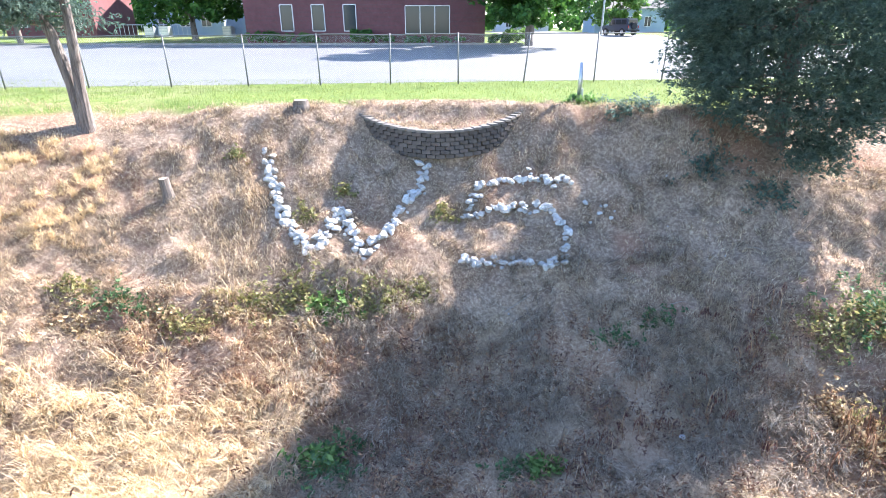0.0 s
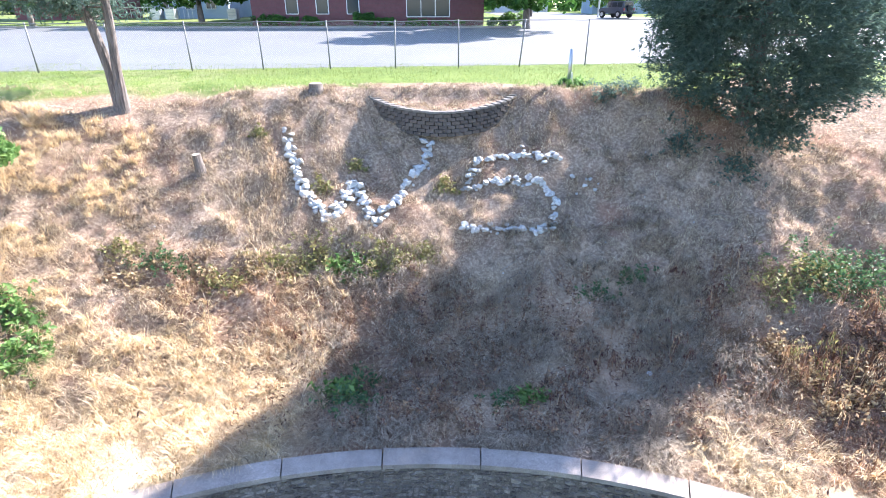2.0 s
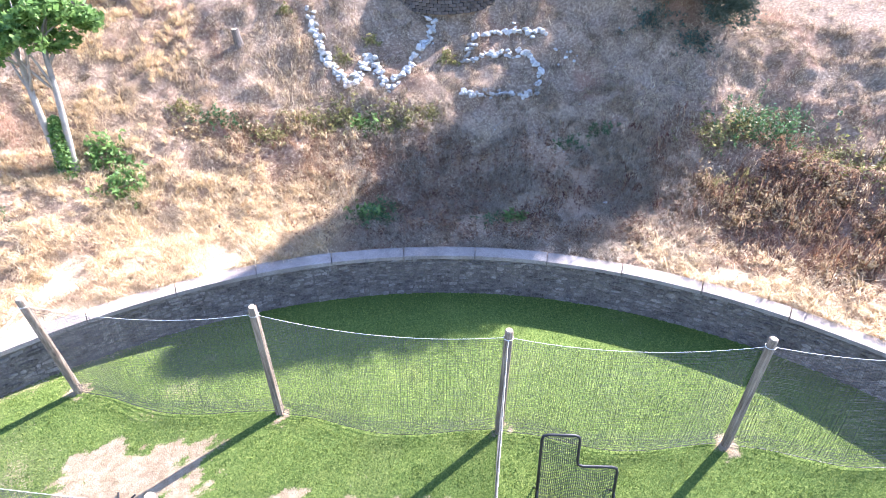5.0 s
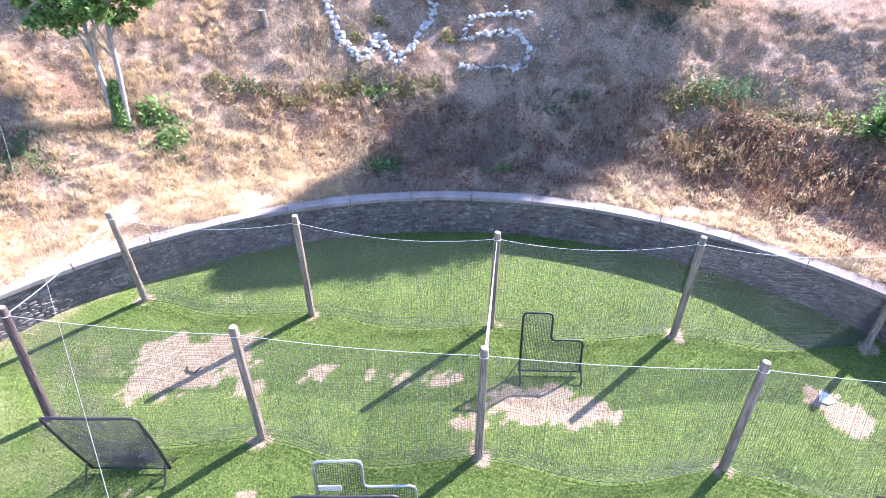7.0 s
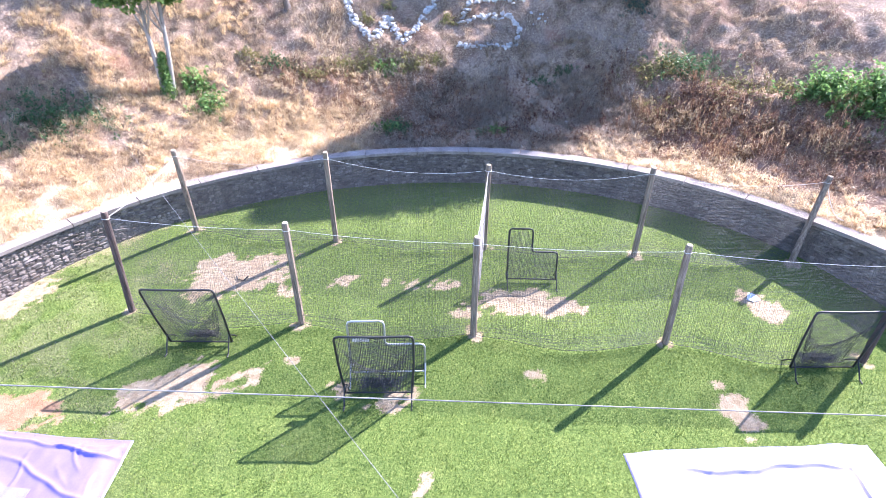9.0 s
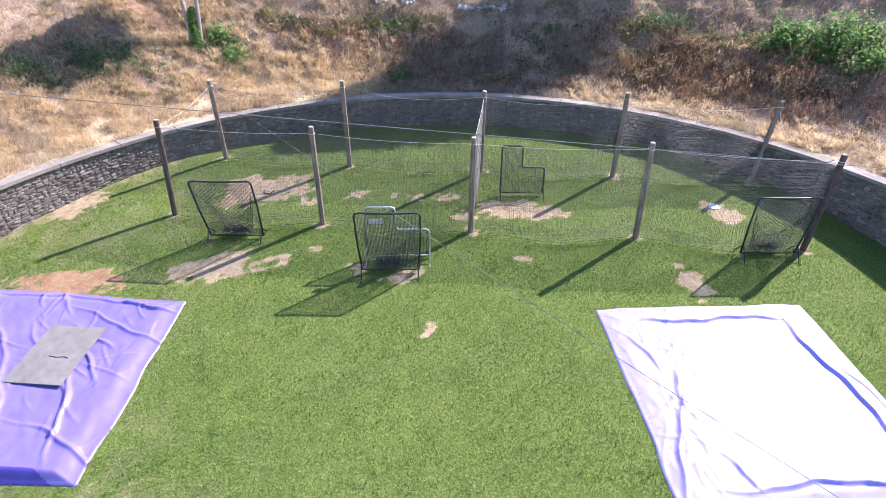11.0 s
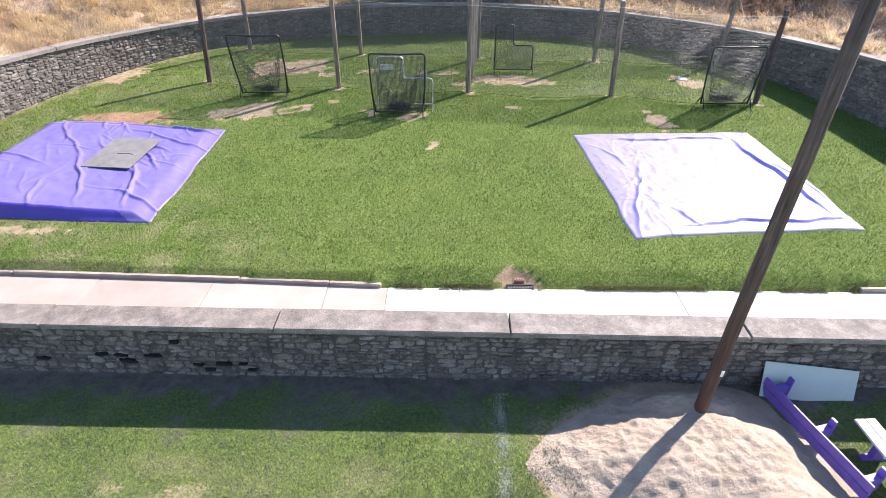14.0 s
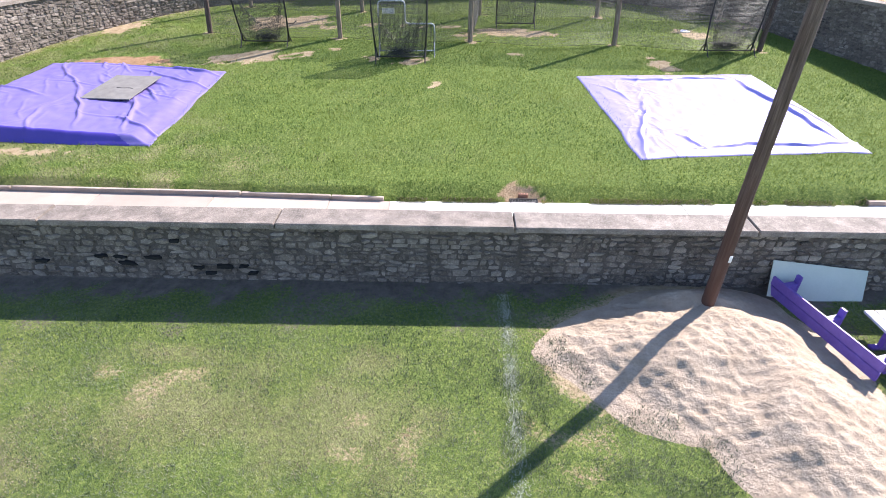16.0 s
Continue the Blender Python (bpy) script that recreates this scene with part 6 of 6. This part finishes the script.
BANK_SHRUBS = [(-2.7, 8.9, 0.9, 0.6, M_WEED), (-2.55, 9.8, 0.7, 0.6, M_WEED), (1.4, 9.2, 0.7, 0.3, M_WEED), (-7.2, 12.4, 0.9, 0.5, M_YELLOW), (-8.9, 12.7, 1.1, 0.4, M_WEED), (-11.4, 9.4, 1.0, 0.8, M_LIME),
               (-12.2, 10.3, 1.1, 0.7, M_LIME), (-15.7, 6.9, 1.5, 0.6, M_WEED), (-17.1, 6.2, 1.9, 0.8, M_WEED), (-18.7, 4.4, 1.7, 0.8, M_WEED), (18.6, 5.2, 1.6, 0.9, M_LIME), (9.6, 11.9, 1.2, 0.7, M_YELLOW), (11.6, 12.1, 2.0, 0.9, M_WEED), (10.6, 12.2, 1.2, 0.6, M_YELLOW), (14.6, 9.3, 1.4, 0.5, M_YELLOW),
               (16.4, 8.2, 1.6, 1.3, M_LIME), (18.1, 7.2, 2.0, 1.5, M_LIME), (13.0, 10.4, 1.6, 0.5, M_YELLOW), (-4.3, 13.7, 1.2, 0.5, M_YELLOW), (-2.6, 13.8, 1.2, 0.5, M_YELLOW), (-5.9, 13.2, 0.9, 0.4, M_YELLOW), (-0.9, 13.9, 0.7, 0.4, M_YELLOW), (-3.4, 13.5, 0.8, 0.5, M_LIME), (-1.8, 13.5, 0.9, 0.45, M_YELLOW), (-5.1, 13.5, 0.8, 0.45, M_YELLOW), (-6.6, 12.8, 0.7, 0.4, M_GOLD), (-7.9, 12.6, 0.7, 0.5, M_GOLD), (-9.8, 12.2, 0.9, 0.4, M_GOLD), (-10.4, 13.0, 0.7, 0.4, M_YELLOW), (-3.0, 9.3, 0.7, 0.5, M_LIME), (2.0, 9.4, 0.5, 0.4, M_LIME), (4.9, 20.8, 0.9, 0.25, M_LIME),
               (-0.3, 16.6, 0.5, 0.4, M_YELLOW), (-3.6, 17.0, 0.4, 0.35, M_YELLOW), (-4.8, 16.2, 0.5, 0.25, M_YELLOW), (-7.3, 17.6, 0.4, 0.2, M_YELLOW), (5.7, 12.9, 0.6, 0.25, M_WEED), (4.6, 12.6, 0.6, 0.25, M_WEED), (11.3, 8.0, 0.9, 0.6, M_GOLD), (12.7, 8.6, 0.9, 0.6, M_GOLD), (9.2, 9.4, 0.8, 0.6, M_GOLD), (13.4, 7.4, 1.0, 0.55, M_GOLD), (12.3, 9.6, 1.0, 0.6, M_GOLD), (8.9, 10.2, 0.8, 0.75, M_GOLD), (9.7, 8.6, 0.9, 0.6, M_GOLD), (10.5, 8.8, 1.0, 0.7, M_GOLD), (11.8, 9.4, 1.2, 0.75, M_RUST), (10.9, 10.2, 1.2, 0.6, M_RUST), (12.0, 6.0, 0.9, 0.5, M_GOLD), (15.6, 5.2, 1.2, 0.6, M_GOLD), (14.7, 6.4, 1.0, 0.5, M_RUST), (16.3, 4.6, 1.0, 0.5, M_RUST), (16.3, 8.4, 1.0, 1.4, M_LIME), (6.3, 19.5, 1.4, 0.5, M_CONIFER), (8.2, 17.2, 1.2, 0.5, M_CONIFER), (9.7, 16.0, 1.0, 0.4, M_CONIFER)]
for x, y, w, h, m in BANK_SHRUBS:
    lab = {"weed_leaves": "low green weed on the dry bank", "yellow_green_leaves": "yellowing green weed among dry grass", "sunlit_leaves": "bright green leafy bush on the bank", "rust_brown_weed": "rust-brown dead weed clump on the bank", "golden_weed_leaves": "tall golden dead weed standing on the bank", "conifer_sprays": "dark low evergreen growth under the conifer"}[m.name]
    weed(x, y, w, h, m, lab)


def scatter(n, x0, x1, y0, y1, dens):
    x, y = rng.uniform(x0, x1, n), rng.uniform(y0, y1, n)
    keep = rng.uniform(0, 1, n) < dens(x, y)
    return x[keep], y[keep]


def outside(x, y):
    return np.hypot(x - CX, y - CY) - RW - 0.5


def straw_density(x, y):
    s = outside(x, y)
    low = 1 - smooth(4.5, 9.5, s + np.where(x < -6, -2.5, 0) + (vnoise(x, y, 2.2, 81) - 0.5) * 3)
    centre = smooth(-4.5, -1.5, x) * (1 - smooth(4.5, 7.0, x))
    d = low * (1 - 0.6 * centre)
    d = np.where(x > 9, d * (0.75 - 0.45 * smooth(5, 8, s)), d)
    return np.where((s > 0.12) & (y < 20), d * smooth(0.25, 0.6, vnoise(x, y, 0.9, 82)) + (0.2 - 0.12 * centre) * (s > 0.12) * (y < 20), 0)


cx, cy = scatter(33000, -21, 21, -4, 20, straw_density)
k = 11
n = len(cx) * k
d0 = np.repeat(np.arctan2(cy - CY, cx - CX) + math.pi + rng.normal(size=len(cx)) * 0.9, k)
sz = np.repeat(rng.uniform(0.55, 1.15, len(cx)) * (0.55 + 0.45 * straw_density(cx, cy)) * (1 + 0.45 * smooth(-2, -6, cx) * (1 - smooth(4, 7, outside(cx, cy)))), k)
bx, by = np.repeat(cx, k) + rng.normal(size=n) * 0.1, np.repeat(cy, k) + rng.normal(size=n) * 0.1
ok = outside(bx, by) > 0.06
bx, by, d0, sz = bx[ok], by[ok], d0[ok], sz[ok]
n = len(bx)
red = rng.uniform(0, 1, n) < 0.85 * russet(bx, by)
for sel, mat, name, label in ((~red, M_STRAW, "dry_grass", "tall straw-coloured dry grass lying down the bank"), (red, M_RUSSET, "russet_grass", "red-brown dry grass lying on the bank")):
    m = int(sel.sum())
    me = blades(name, np.stack([bx, by, height(bx, by) - 0.02], 1)[sel], sz[sel] * rng.uniform(0.25, 0.65, m), rng.uniform(0.006, 0.016, m), d0[sel] + rng.normal(size=m) * 0.4, rng.uniform(0.15, 0.95, m), mat)
    tagged(new(name, me), label, "dry grass", kind="stuff")


def tussocks(name, label, mat, n0, box4, dens, k, lo, hi, wide, spread, droop):
    """Clumps of long blades that fan out from one foot and arch mostly downhill."""
    x, y = scatter(n0, *box4, dens)
    head = np.arctan2(y - CY, x - CX) + math.pi + rng.normal(size=len(x)) * 0.5
    n = len(x) * k
    long2 = np.repeat(rng.uniform(lo, hi, len(x)), k) * rng.uniform(0.55, 1.1, n)
    d2 = np.repeat(head, k) + rng.normal(size=n) * spread
    x, y = np.repeat(x, k) + rng.normal(size=n) * 0.045, np.repeat(y, k) + rng.normal(size=n) * 0.045
    ok = outside(x, y) > 0.06
    me = blades(name, np.stack([x, y, height(x, y) - 0.02], 1)[ok], long2[ok], rng.uniform(0.6, 1.3, n)[ok] * wide, d2[ok], rng.uniform(*droop, n)[ok], mat)
    tagged(new(name, me), label, "dry grass", kind="stuff")


# grey dead grass on the shaded middle of the bank, denser towards the wall
tussocks("grey_grass", "clumps of grey-brown dead grass on the shaded bank", M_GREYSTRAW, 5200, (-4.5, 8.5, 6.8, 15.0),
         lambda x, y: np.where(outside(x, y) > 0.25, (1 - 0.7 * smooth(3.5, 7.5, outside(x, y))) * smooth(0.3, 0.6, vnoise(x, y, 0.8, 111)), 0), 22, 0.35, 0.85, 0.013, 0.7, (0.3, 0.9))
# golden clumps high on the west side
tussocks("golden_grass", "clumps of golden dry grass high on the bank", M_PALESTRAW, 2200, (-20, -9.5, 8, 17.5),
         lambda x, y: np.where(outside(x, y) > 3.5, (1 - smooth(-12.5, -10.0, x + 2 * (vnoise(x, y, 1.5, 113) - 0.5))) * smooth(0.35, 0.6, vnoise(x, y, 0.9, 112)), 0), 26, 0.35, 0.75, 0.011, 0.8, (0.3, 0.85))
# russet clumps in the red-brown drift and on the east side
tussocks("russet_tufts", "clumps of red-brown dead grass on the bank", M_RUSSET, 4200, (-12, 20, 2, 14.5),
         lambda x, y: np.where(outside(x, y) > 0.5, russet(x, y) * smooth(0.35, 0.6, vnoise(x, y, 0.8, 114)), 0), 24, 0.3, 0.7, 0.01, 0.9, (0.2, 0.8))

tx, ty = scatter(620000, -19, 19, 4, 21.2, lambda x, y: np.where((outside(x, y) > 0.1) & (outside(x, y) < 13.6), 0.35 + 0.65 * smooth(3, 8, outside(x, y)), 0) * smooth(0.3, 0.62, vnoise(x, y, 0.24, 83)) * smooth(0.15, 0.5, vnoise(x, y, 0.9, 87)))
n = len(tx)
me = short_blades("thatch", np.stack([tx, ty, height(tx, ty) + 0.015], 1), rng.uniform(0.05, 0.19, n), rng.uniform(0.009, 0.022, n), rng.uniform(0, 6.28, n), rng.uniform(0.55, 0.98, n), M_THATCH)
tagged(new("thatch", me), "matted dead grass and mulch over the bank", "mulch", kind="stuff")

fx, fy = scatter(150000, -19, 19, 5, 21, lambda x, y: np.where((outside(x, y) > 3) & (outside(x, y) < 13.3), 1.0, 0) * smooth(0.42, 0.6, vnoise(x, y, 0.42, 121)) * (1 - 0.5 * smooth(0.45, 0.7, vnoise(x, y, 1.8, 122))))
n = len(fx)
me = short_blades("flat_straw", np.stack([fx, fy, height(fx, fy) + 0.03], 1), rng.uniform(0.14, 0.38, n), rng.uniform(0.009, 0.018, n), rng.normal(size=n) * 0.9 - 1.57 + 2.5 * (vnoise(fx, fy, 1.1, 123) - 0.5), rng.uniform(0.75, 0.995, n), M_THATCH)
tagged(new("flat_straw", me), "long dead stems lying flat over the bank", "dead stems", kind="stuff")

# tussocks of long pale straw that arch down towards the wall
px, py = scatter(15000, -20, 20, -3, 13.5, lambda x, y: np.where((outside(x, y) > 0.15) & (outside(x, y) < 8), np.where(x < 0, smooth(-2.5, -5.5, x) * (1 - smooth(3.0, 7.5, outside(x, y))), 0.8 * smooth(5, 7.5, x) * (1 - smooth(0.8, 3.2, outside(x, y)))) * smooth(0.25, 0.55, vnoise(x, y, 0.9, 86)), 0))
k = 28
n = len(px) * k
d1 = np.repeat(np.arctan2(py - CY, px - CX) + math.pi, k) + rng.normal(size=n) * 1.15
long1 = np.repeat(rng.uniform(0.4, 0.95, len(px)), k) * rng.uniform(0.6, 1.1, n)
px, py = np.repeat(px, k) + rng.normal(size=n) * 0.035, np.repeat(py, k) + rng.normal(size=n) * 0.035
ok = outside(px, py) > 0.06
px, py, d1, long1 = px[ok], py[ok], d1[ok], long1[ok]
n = len(px)
me = blades("pale_straw", np.stack([px, py, height(px, py) - 0.02], 1), long1, rng.uniform(0.009, 0.02, n), d1, rng.uniform(0.25, 0.8, n), M_PALESTRAW)
tagged(new("pale_straw", me), "tussocks of long bleached straw arching down the bank", "dry grass", kind="stuff")



def drooping_weed(x, y, tall, stems, mat, label, wide=0.35):
    """A clump of upright stems whose tops nod over, with limp leaves hanging along them."""
    z = ground_z(x, y)
    t = thing("nodding_weed", label, "weed", "nodding dry weeds on the bank", at=(x, y, z))
    bm = bmesh.new()
    at, hang = [], []
    for i in range(stems):
        fx, fy = rng.normal() * wide, rng.normal() * wide * 0.7
        fz = ground_z(x + fx, y + fy) - z
        a, h = rng.uniform(0, 6.28), tall * rng.uniform(0.65, 1.1)
        c, s = math.cos(a), math.sin(a)
        pts = [(fx + c * u * h, fy + s * u * h, fz - 0.05 + w * h) for u, w in ((0, 0), (0.04, 0.4), (0.08, 0.75), (0.15, 0.95), (0.25, 1.0), (0.33, 0.93), (0.37, 0.8))]
        tube(bm, pts, [0.011, 0.01, 0.009, 0.008, 0.006, 0.005, 0.003], 4, False)
        for q in range(19):
            f = rng.uniform(1.6, 6.0)
            j = min(int(f), 5)
            p = np.array(pts[j]) * (1 - f + j) + np.array(pts[j + 1]) * (f - j)
            at.append(p + np.array([rng.normal() * 0.03, rng.normal() * 0.03, -0.05]))
            hang.append((rng.normal(), rng.normal(), 0.25 * rng.normal()))
    tagged(part("stem_tuft", bm, M_RUSSET, t), kind="stuff")
    C, N = np.array(at), np.array(hang)
    N /= np.linalg.norm(N, axis=1, keepdims=True)
    down = np.array([0, 0, -1.0]) + N * 0.25
    side = np.cross(N, down)
    sz = rng.uniform(0.05, 0.13, len(C))[:, None]
    V = np.stack([C, C + down * sz * 0.5 + side * sz * 0.11, C + down * sz, C + down * sz * 0.5 - side * sz * 0.11], 1).reshape(-1, 3)
    base = (np.arange(len(C)) * 4)[:, None]
    part_me("foliage", mesh_np("foliage", V, [base + np.array([0, 1, 2, 3])], mat), t)


WEEDS = np.random.default_rng(23)
for k in range(46):
    x, y = 12.3 + WEEDS.normal() * 2.1, 8.2 + WEEDS.normal() * 1.3
    y -= 0.42 * (x - 11.5)
    if outside(x, y) < 0.9 or x < 8.0 or x > 19.5:
        continue
    mat, lab = ((M_RUSSET, "tall red-brown dry weed with nodding tops"), (M_RUSSET, "tall red-brown dry weed with nodding tops"), (M_GOLD, "tall golden dry weed with nodding tops on the bank"), (M_PALESTRAW, "tall bleached dry weed with nodding tops"))[k % 4]
    drooping_weed(x, y, WEEDS.uniform(0.7, 1.15), 7, mat, lab)
for x, y in ((9.3, 9.7), (9.9, 9.4), (10.4, 9.9)):
    drooping_weed(x, y, 0.95, 8, M_YELLOW, "tall yellowing weed with drooping leaves", 0.3)
# wine-brown upright stalks in the shade
for x, y, h in ((5.0, 10.3, 0.6), (6.3, 10.6, 0.85), (6.5, 10.2, 0.7), (4.2, 10.2, 0.6), (7.4, 11.5, 0.8), (7.7, 11.9, 0.6), (8.3, 12.6, 0.8), (6.9, 12.9, 0.5), (3.4, 9.7, 0.55), (2.7, 9.2, 0.5), (7.1, 9.4, 0.6), (5.7, 9.2, 0.5), (-1.0, 10.6, 0.45), (-4.6, 11.1, 0.45), (0.6, 11.6, 0.45)):
    drooping_weed(x, y, h, 5, M_WINE, "wine-brown upright dead weed on the shaded bank", 0.16)
# dead twigs fallen over the bank
for k in range(26):
    x, y = WEEDS.uniform(-3, 9), WEEDS.uniform(9, 15)
    a, ln = WEEDS.uniform(0, 6.28), WEEDS.uniform(0.4, 1.1)
    pts = [(x + math.cos(a) * ln * q + 0.05 * math.sin(5 * q + k), y + math.sin(a) * ln * q, ground_z(x + math.cos(a) * ln * q, y + math.sin(a) * ln * q) + 0.05 + 0.05 * math.sin(3 * q)) for q in (0, 0.25, 0.5, 0.75, 1)]
    tagged(new("twig", bm_mesh("twig", tube(bmesh.new(), pts, [0.012, 0.011, 0.009, 0.007, 0.004], 5), M_PALEBARK if k % 3 else M_BARK)), "thin dead twig lying on the shaded bank", "twig", "fallen twigs")
# bits of white litter and stones
for k, (x, y, s) in enumerate(((5.0, 14.1, 0.05), (7.0, 17.3, 0.06), (4.2, 12.3, 0.045), (1.6, 13.4, 0.05), (5.3, 13.0, 0.04), (2.6, 9.3, 0.07), (6.6, 15.6, 0.05), (0.3, 12.2, 0.05), (3.4, 11.6, 0.04), (-9.9, 14.0, 0.05), (7.9, 14.4, 0.05), (-6.5, 12.9, 0.05))):
    ob = tagged(new("pebble", ROCKS[k % 9]), "small pale stone lying on the bank", "stone", "loose pale stones")
    ob.matrix_basis = Matrix.LocRotScale((x, y, ground_z(x, y) + s * 0.6), Euler((k, k * 2.1, k * 0.7)), (s * 2.2, s * 1.6, s * 1.4))

# rust-brown standing weeds
rx, ry = scatter(2600, 3, 22, 2, 13.5, lambda x, y: np.where((outside(x, y) > 0.6) & (outside(x, y) < 7), smooth(6, 9, x + 0.3 * (y - 8)) * smooth(0.3, 0.65, vnoise(x, y, 1.2, 84)), 0))
rx2, ry2 = scatter(1700, -9, 6.5, 7.6, 13.2, lambda x, y: np.where(outside(x, y) > 0.5, (0.25 + 0.75 * smooth(-3.5, -0.5, x)) * smooth(0.15, 0.5, vnoise(x, y, 1.3, 85)), 0))
rx, ry = np.concatenate([rx, rx2]), np.concatenate([ry, ry2])
n = len(rx) * 14
px, py = np.repeat(rx, 14), np.repeat(ry, 14)
hh = rng.uniform(0.02, 0.65, n) * np.repeat(rng.uniform(0.5, 1.1, len(rx)), 14)
P = np.stack([px + rng.normal(size=n) * 0.06, py + rng.normal(size=n) * 0.06, height(px, py) + hh], 1)
tagged(new("rusty_weeds", leaves("rusty_weeds", P, unit_dirs(n), rng.uniform(0.02, 0.05, n), M_RUST, 3.0)), "rust-brown dead weeds standing on the bank", "dead weeds", kind="stuff")
n = len(rx)
me = blades("weed_stalks", np.stack([rx, ry, height(rx, ry)], 1), rng.uniform(0.3, 0.65, n), np.full(n, 0.012), rng.uniform(0, 6.28, n), rng.uniform(0, 0.3, n), M_RUST)
tagged(new("weed_stalks", me), "thin brown stalks of dead weeds", "dead weeds", kind="stuff")


# ---- mown turf ----
def turf(n, x0, x1, y0, y1, mat, name, label, lo, hi, width, share=None, clump=0.5):
    fade = lambda x, y: np.where(y < -16, smooth(0.0, 2.2, np.minimum.reduce([x - x0, x1 - x, (y - y0) * 2]) + 1.5 * (vnoise(x, y, 0.7, 100) - 0.5)), 1.0)
    x, y = scatter(n, x0, x1, y0, y1, lambda x, y: fade(x, y) * (1.0 if share is None else share(x, y)) * np.clip(turfness(x, y) - 1.15 * bareness(x, y), 0, 1) * (0.55 + 0.45 * vnoise(x, y, 0.5, 91)) * (1 - clump + clump * smooth(0.3, 0.6, vnoise(x, y, 0.085, 95))))
    r = np.hypot(x - CX, y - CY)
    ok = ((r < RW) & (y > lawn_edge(x) + np.where((x < -1.9) | (x > 9.4), 0.13, 0.05))) | (y < -16.95) | (y > 20)
    x, y = x[ok], y[ok]
    m = len(x)
    me = short_blades(name, np.stack([x, y, height(x, y) - 0.004], 1), rng.uniform(lo, hi, m) * (0.7 + 0.6 * vnoise(x, y, 0.085, 95)) * np.where(rng.uniform(0, 1, m) < 0.2, 1.7, 1.0), rng.uniform(0.6, 1.5, m) * width, rng.uniform(0, 6.28, m), rng.uniform(0.2, 0.85, m), mat)
    tagged(new(name, me), label, "grass", kind="stuff")


turf(760000, -17, 17, -14.8, 7.0, M_TURF, "lawn_grass", "mown green lawn grass on the terrace", 0.03, 0.075, 0.014)
turf(460000, -12, 10.5, -23.2, -16.9, M_FIELD, "field_grass", "worn green grass of the playing field", 0.022, 0.05, 0.009, lambda x, y: 1 - 0.85 * field_dry(x, y), 0.4)
turf(460000, -12, 10.5, -23.2, -16.9, M_DRYTURF, "bleached_grass", "sun-bleached yellow grass of the playing field", 0.018, 0.042, 0.009, lambda x, y: field_dry(x, y) * (y < -18.6), 0.4)
turf(300000, -17, 8, -14.8, 6.0, M_DRYTURF, "yellowed_lawn_grass", "yellowed dry grass among the lawn", 0.025, 0.065, 0.013, lambda x, y: 0.6 * lawn_dry(x, y))
turf(60000, -22, 22, 17.5, 27.2, M_STRIP, "strip_grass", "bright green grass strip along the fence", 0.04, 0.1, 0.02)

# ragged lawn edge over the sidewalk
for name, mat, m, label in (("edge_grass", M_TURF, 7000, "green grass hanging over the sidewalk edge"), ("edge_straw", M_DRYTURF, 7000, "dry grass and dirt along the sidewalk edge")):
    ex = rng.uniform(-1.9, 9.4, m)
    keep = (rng.uniform(0, 1, m) < smooth(0.25, 0.6, vnoise(ex, ex * 0, 0.35, 131))) & (np.abs(ex - 1.4) > 0.42)
    ex = ex[keep]
    m = len(ex)
    ey = lawn_edge(ex) + rng.uniform(-0.05, 0.14, m)
    me = short_blades(name, np.stack([ex, ey, np.maximum(height(ex, ey), -0.64)], 1), rng.uniform(0.04, 0.09, m), rng.uniform(0.009, 0.018, m), -1.57 + rng.normal(size=m) * 0.8, rng.uniform(0.3, 0.9, m), mat)
    tagged(new(name, me), label, "grass", kind="stuff")

gx, gy = scatter(26000, 0.4, 4.6, -22.5, -18.6, lambda x, y: smooth(0.62, 0.85, sand_reach(x, y)) * smooth(0.52, 0.72, vnoise(x, y, 0.4, 96)) * smooth(4.6, 3.2, x))
n = len(gx)
me = short_blades("sand_edge_grass", np.stack([gx, gy, np.maximum(sand_z(gx, gy), height(gx, gy)) - 0.004], 1), rng.uniform(0.03, 0.07, n), rng.uniform(0.008, 0.014, n), rng.uniform(0, 6.28, n), rng.uniform(0.2, 0.85, n), M_FIELD)
tagged(new("sand_edge_grass", me), "sparse green grass growing through the edge of the sand", "grass", kind="stuff")

# ---- single stones of the two walls, the nearest ones ----
for i, (u, z, w, h) in enumerate(fnear):
    ob = part_me("stone", STONE_MESHES[i % 10], wall_front)
    ob.matrix_basis = front_place(u, z, i) @ Matrix.Diagonal((w, 0.035 + 0.03 * ((i * 7) % 5) / 5, h, 1))
for i, (u, z, w, h) in enumerate(near_left):
    ob = part_me("stone", STONE_MESHES[i % 10], wall_curved)
    ob.matrix_basis = curved_place(u, z, i) @ Matrix.Diagonal((w, 0.035 + 0.03 * ((i * 7) % 5) / 5, h, 1))
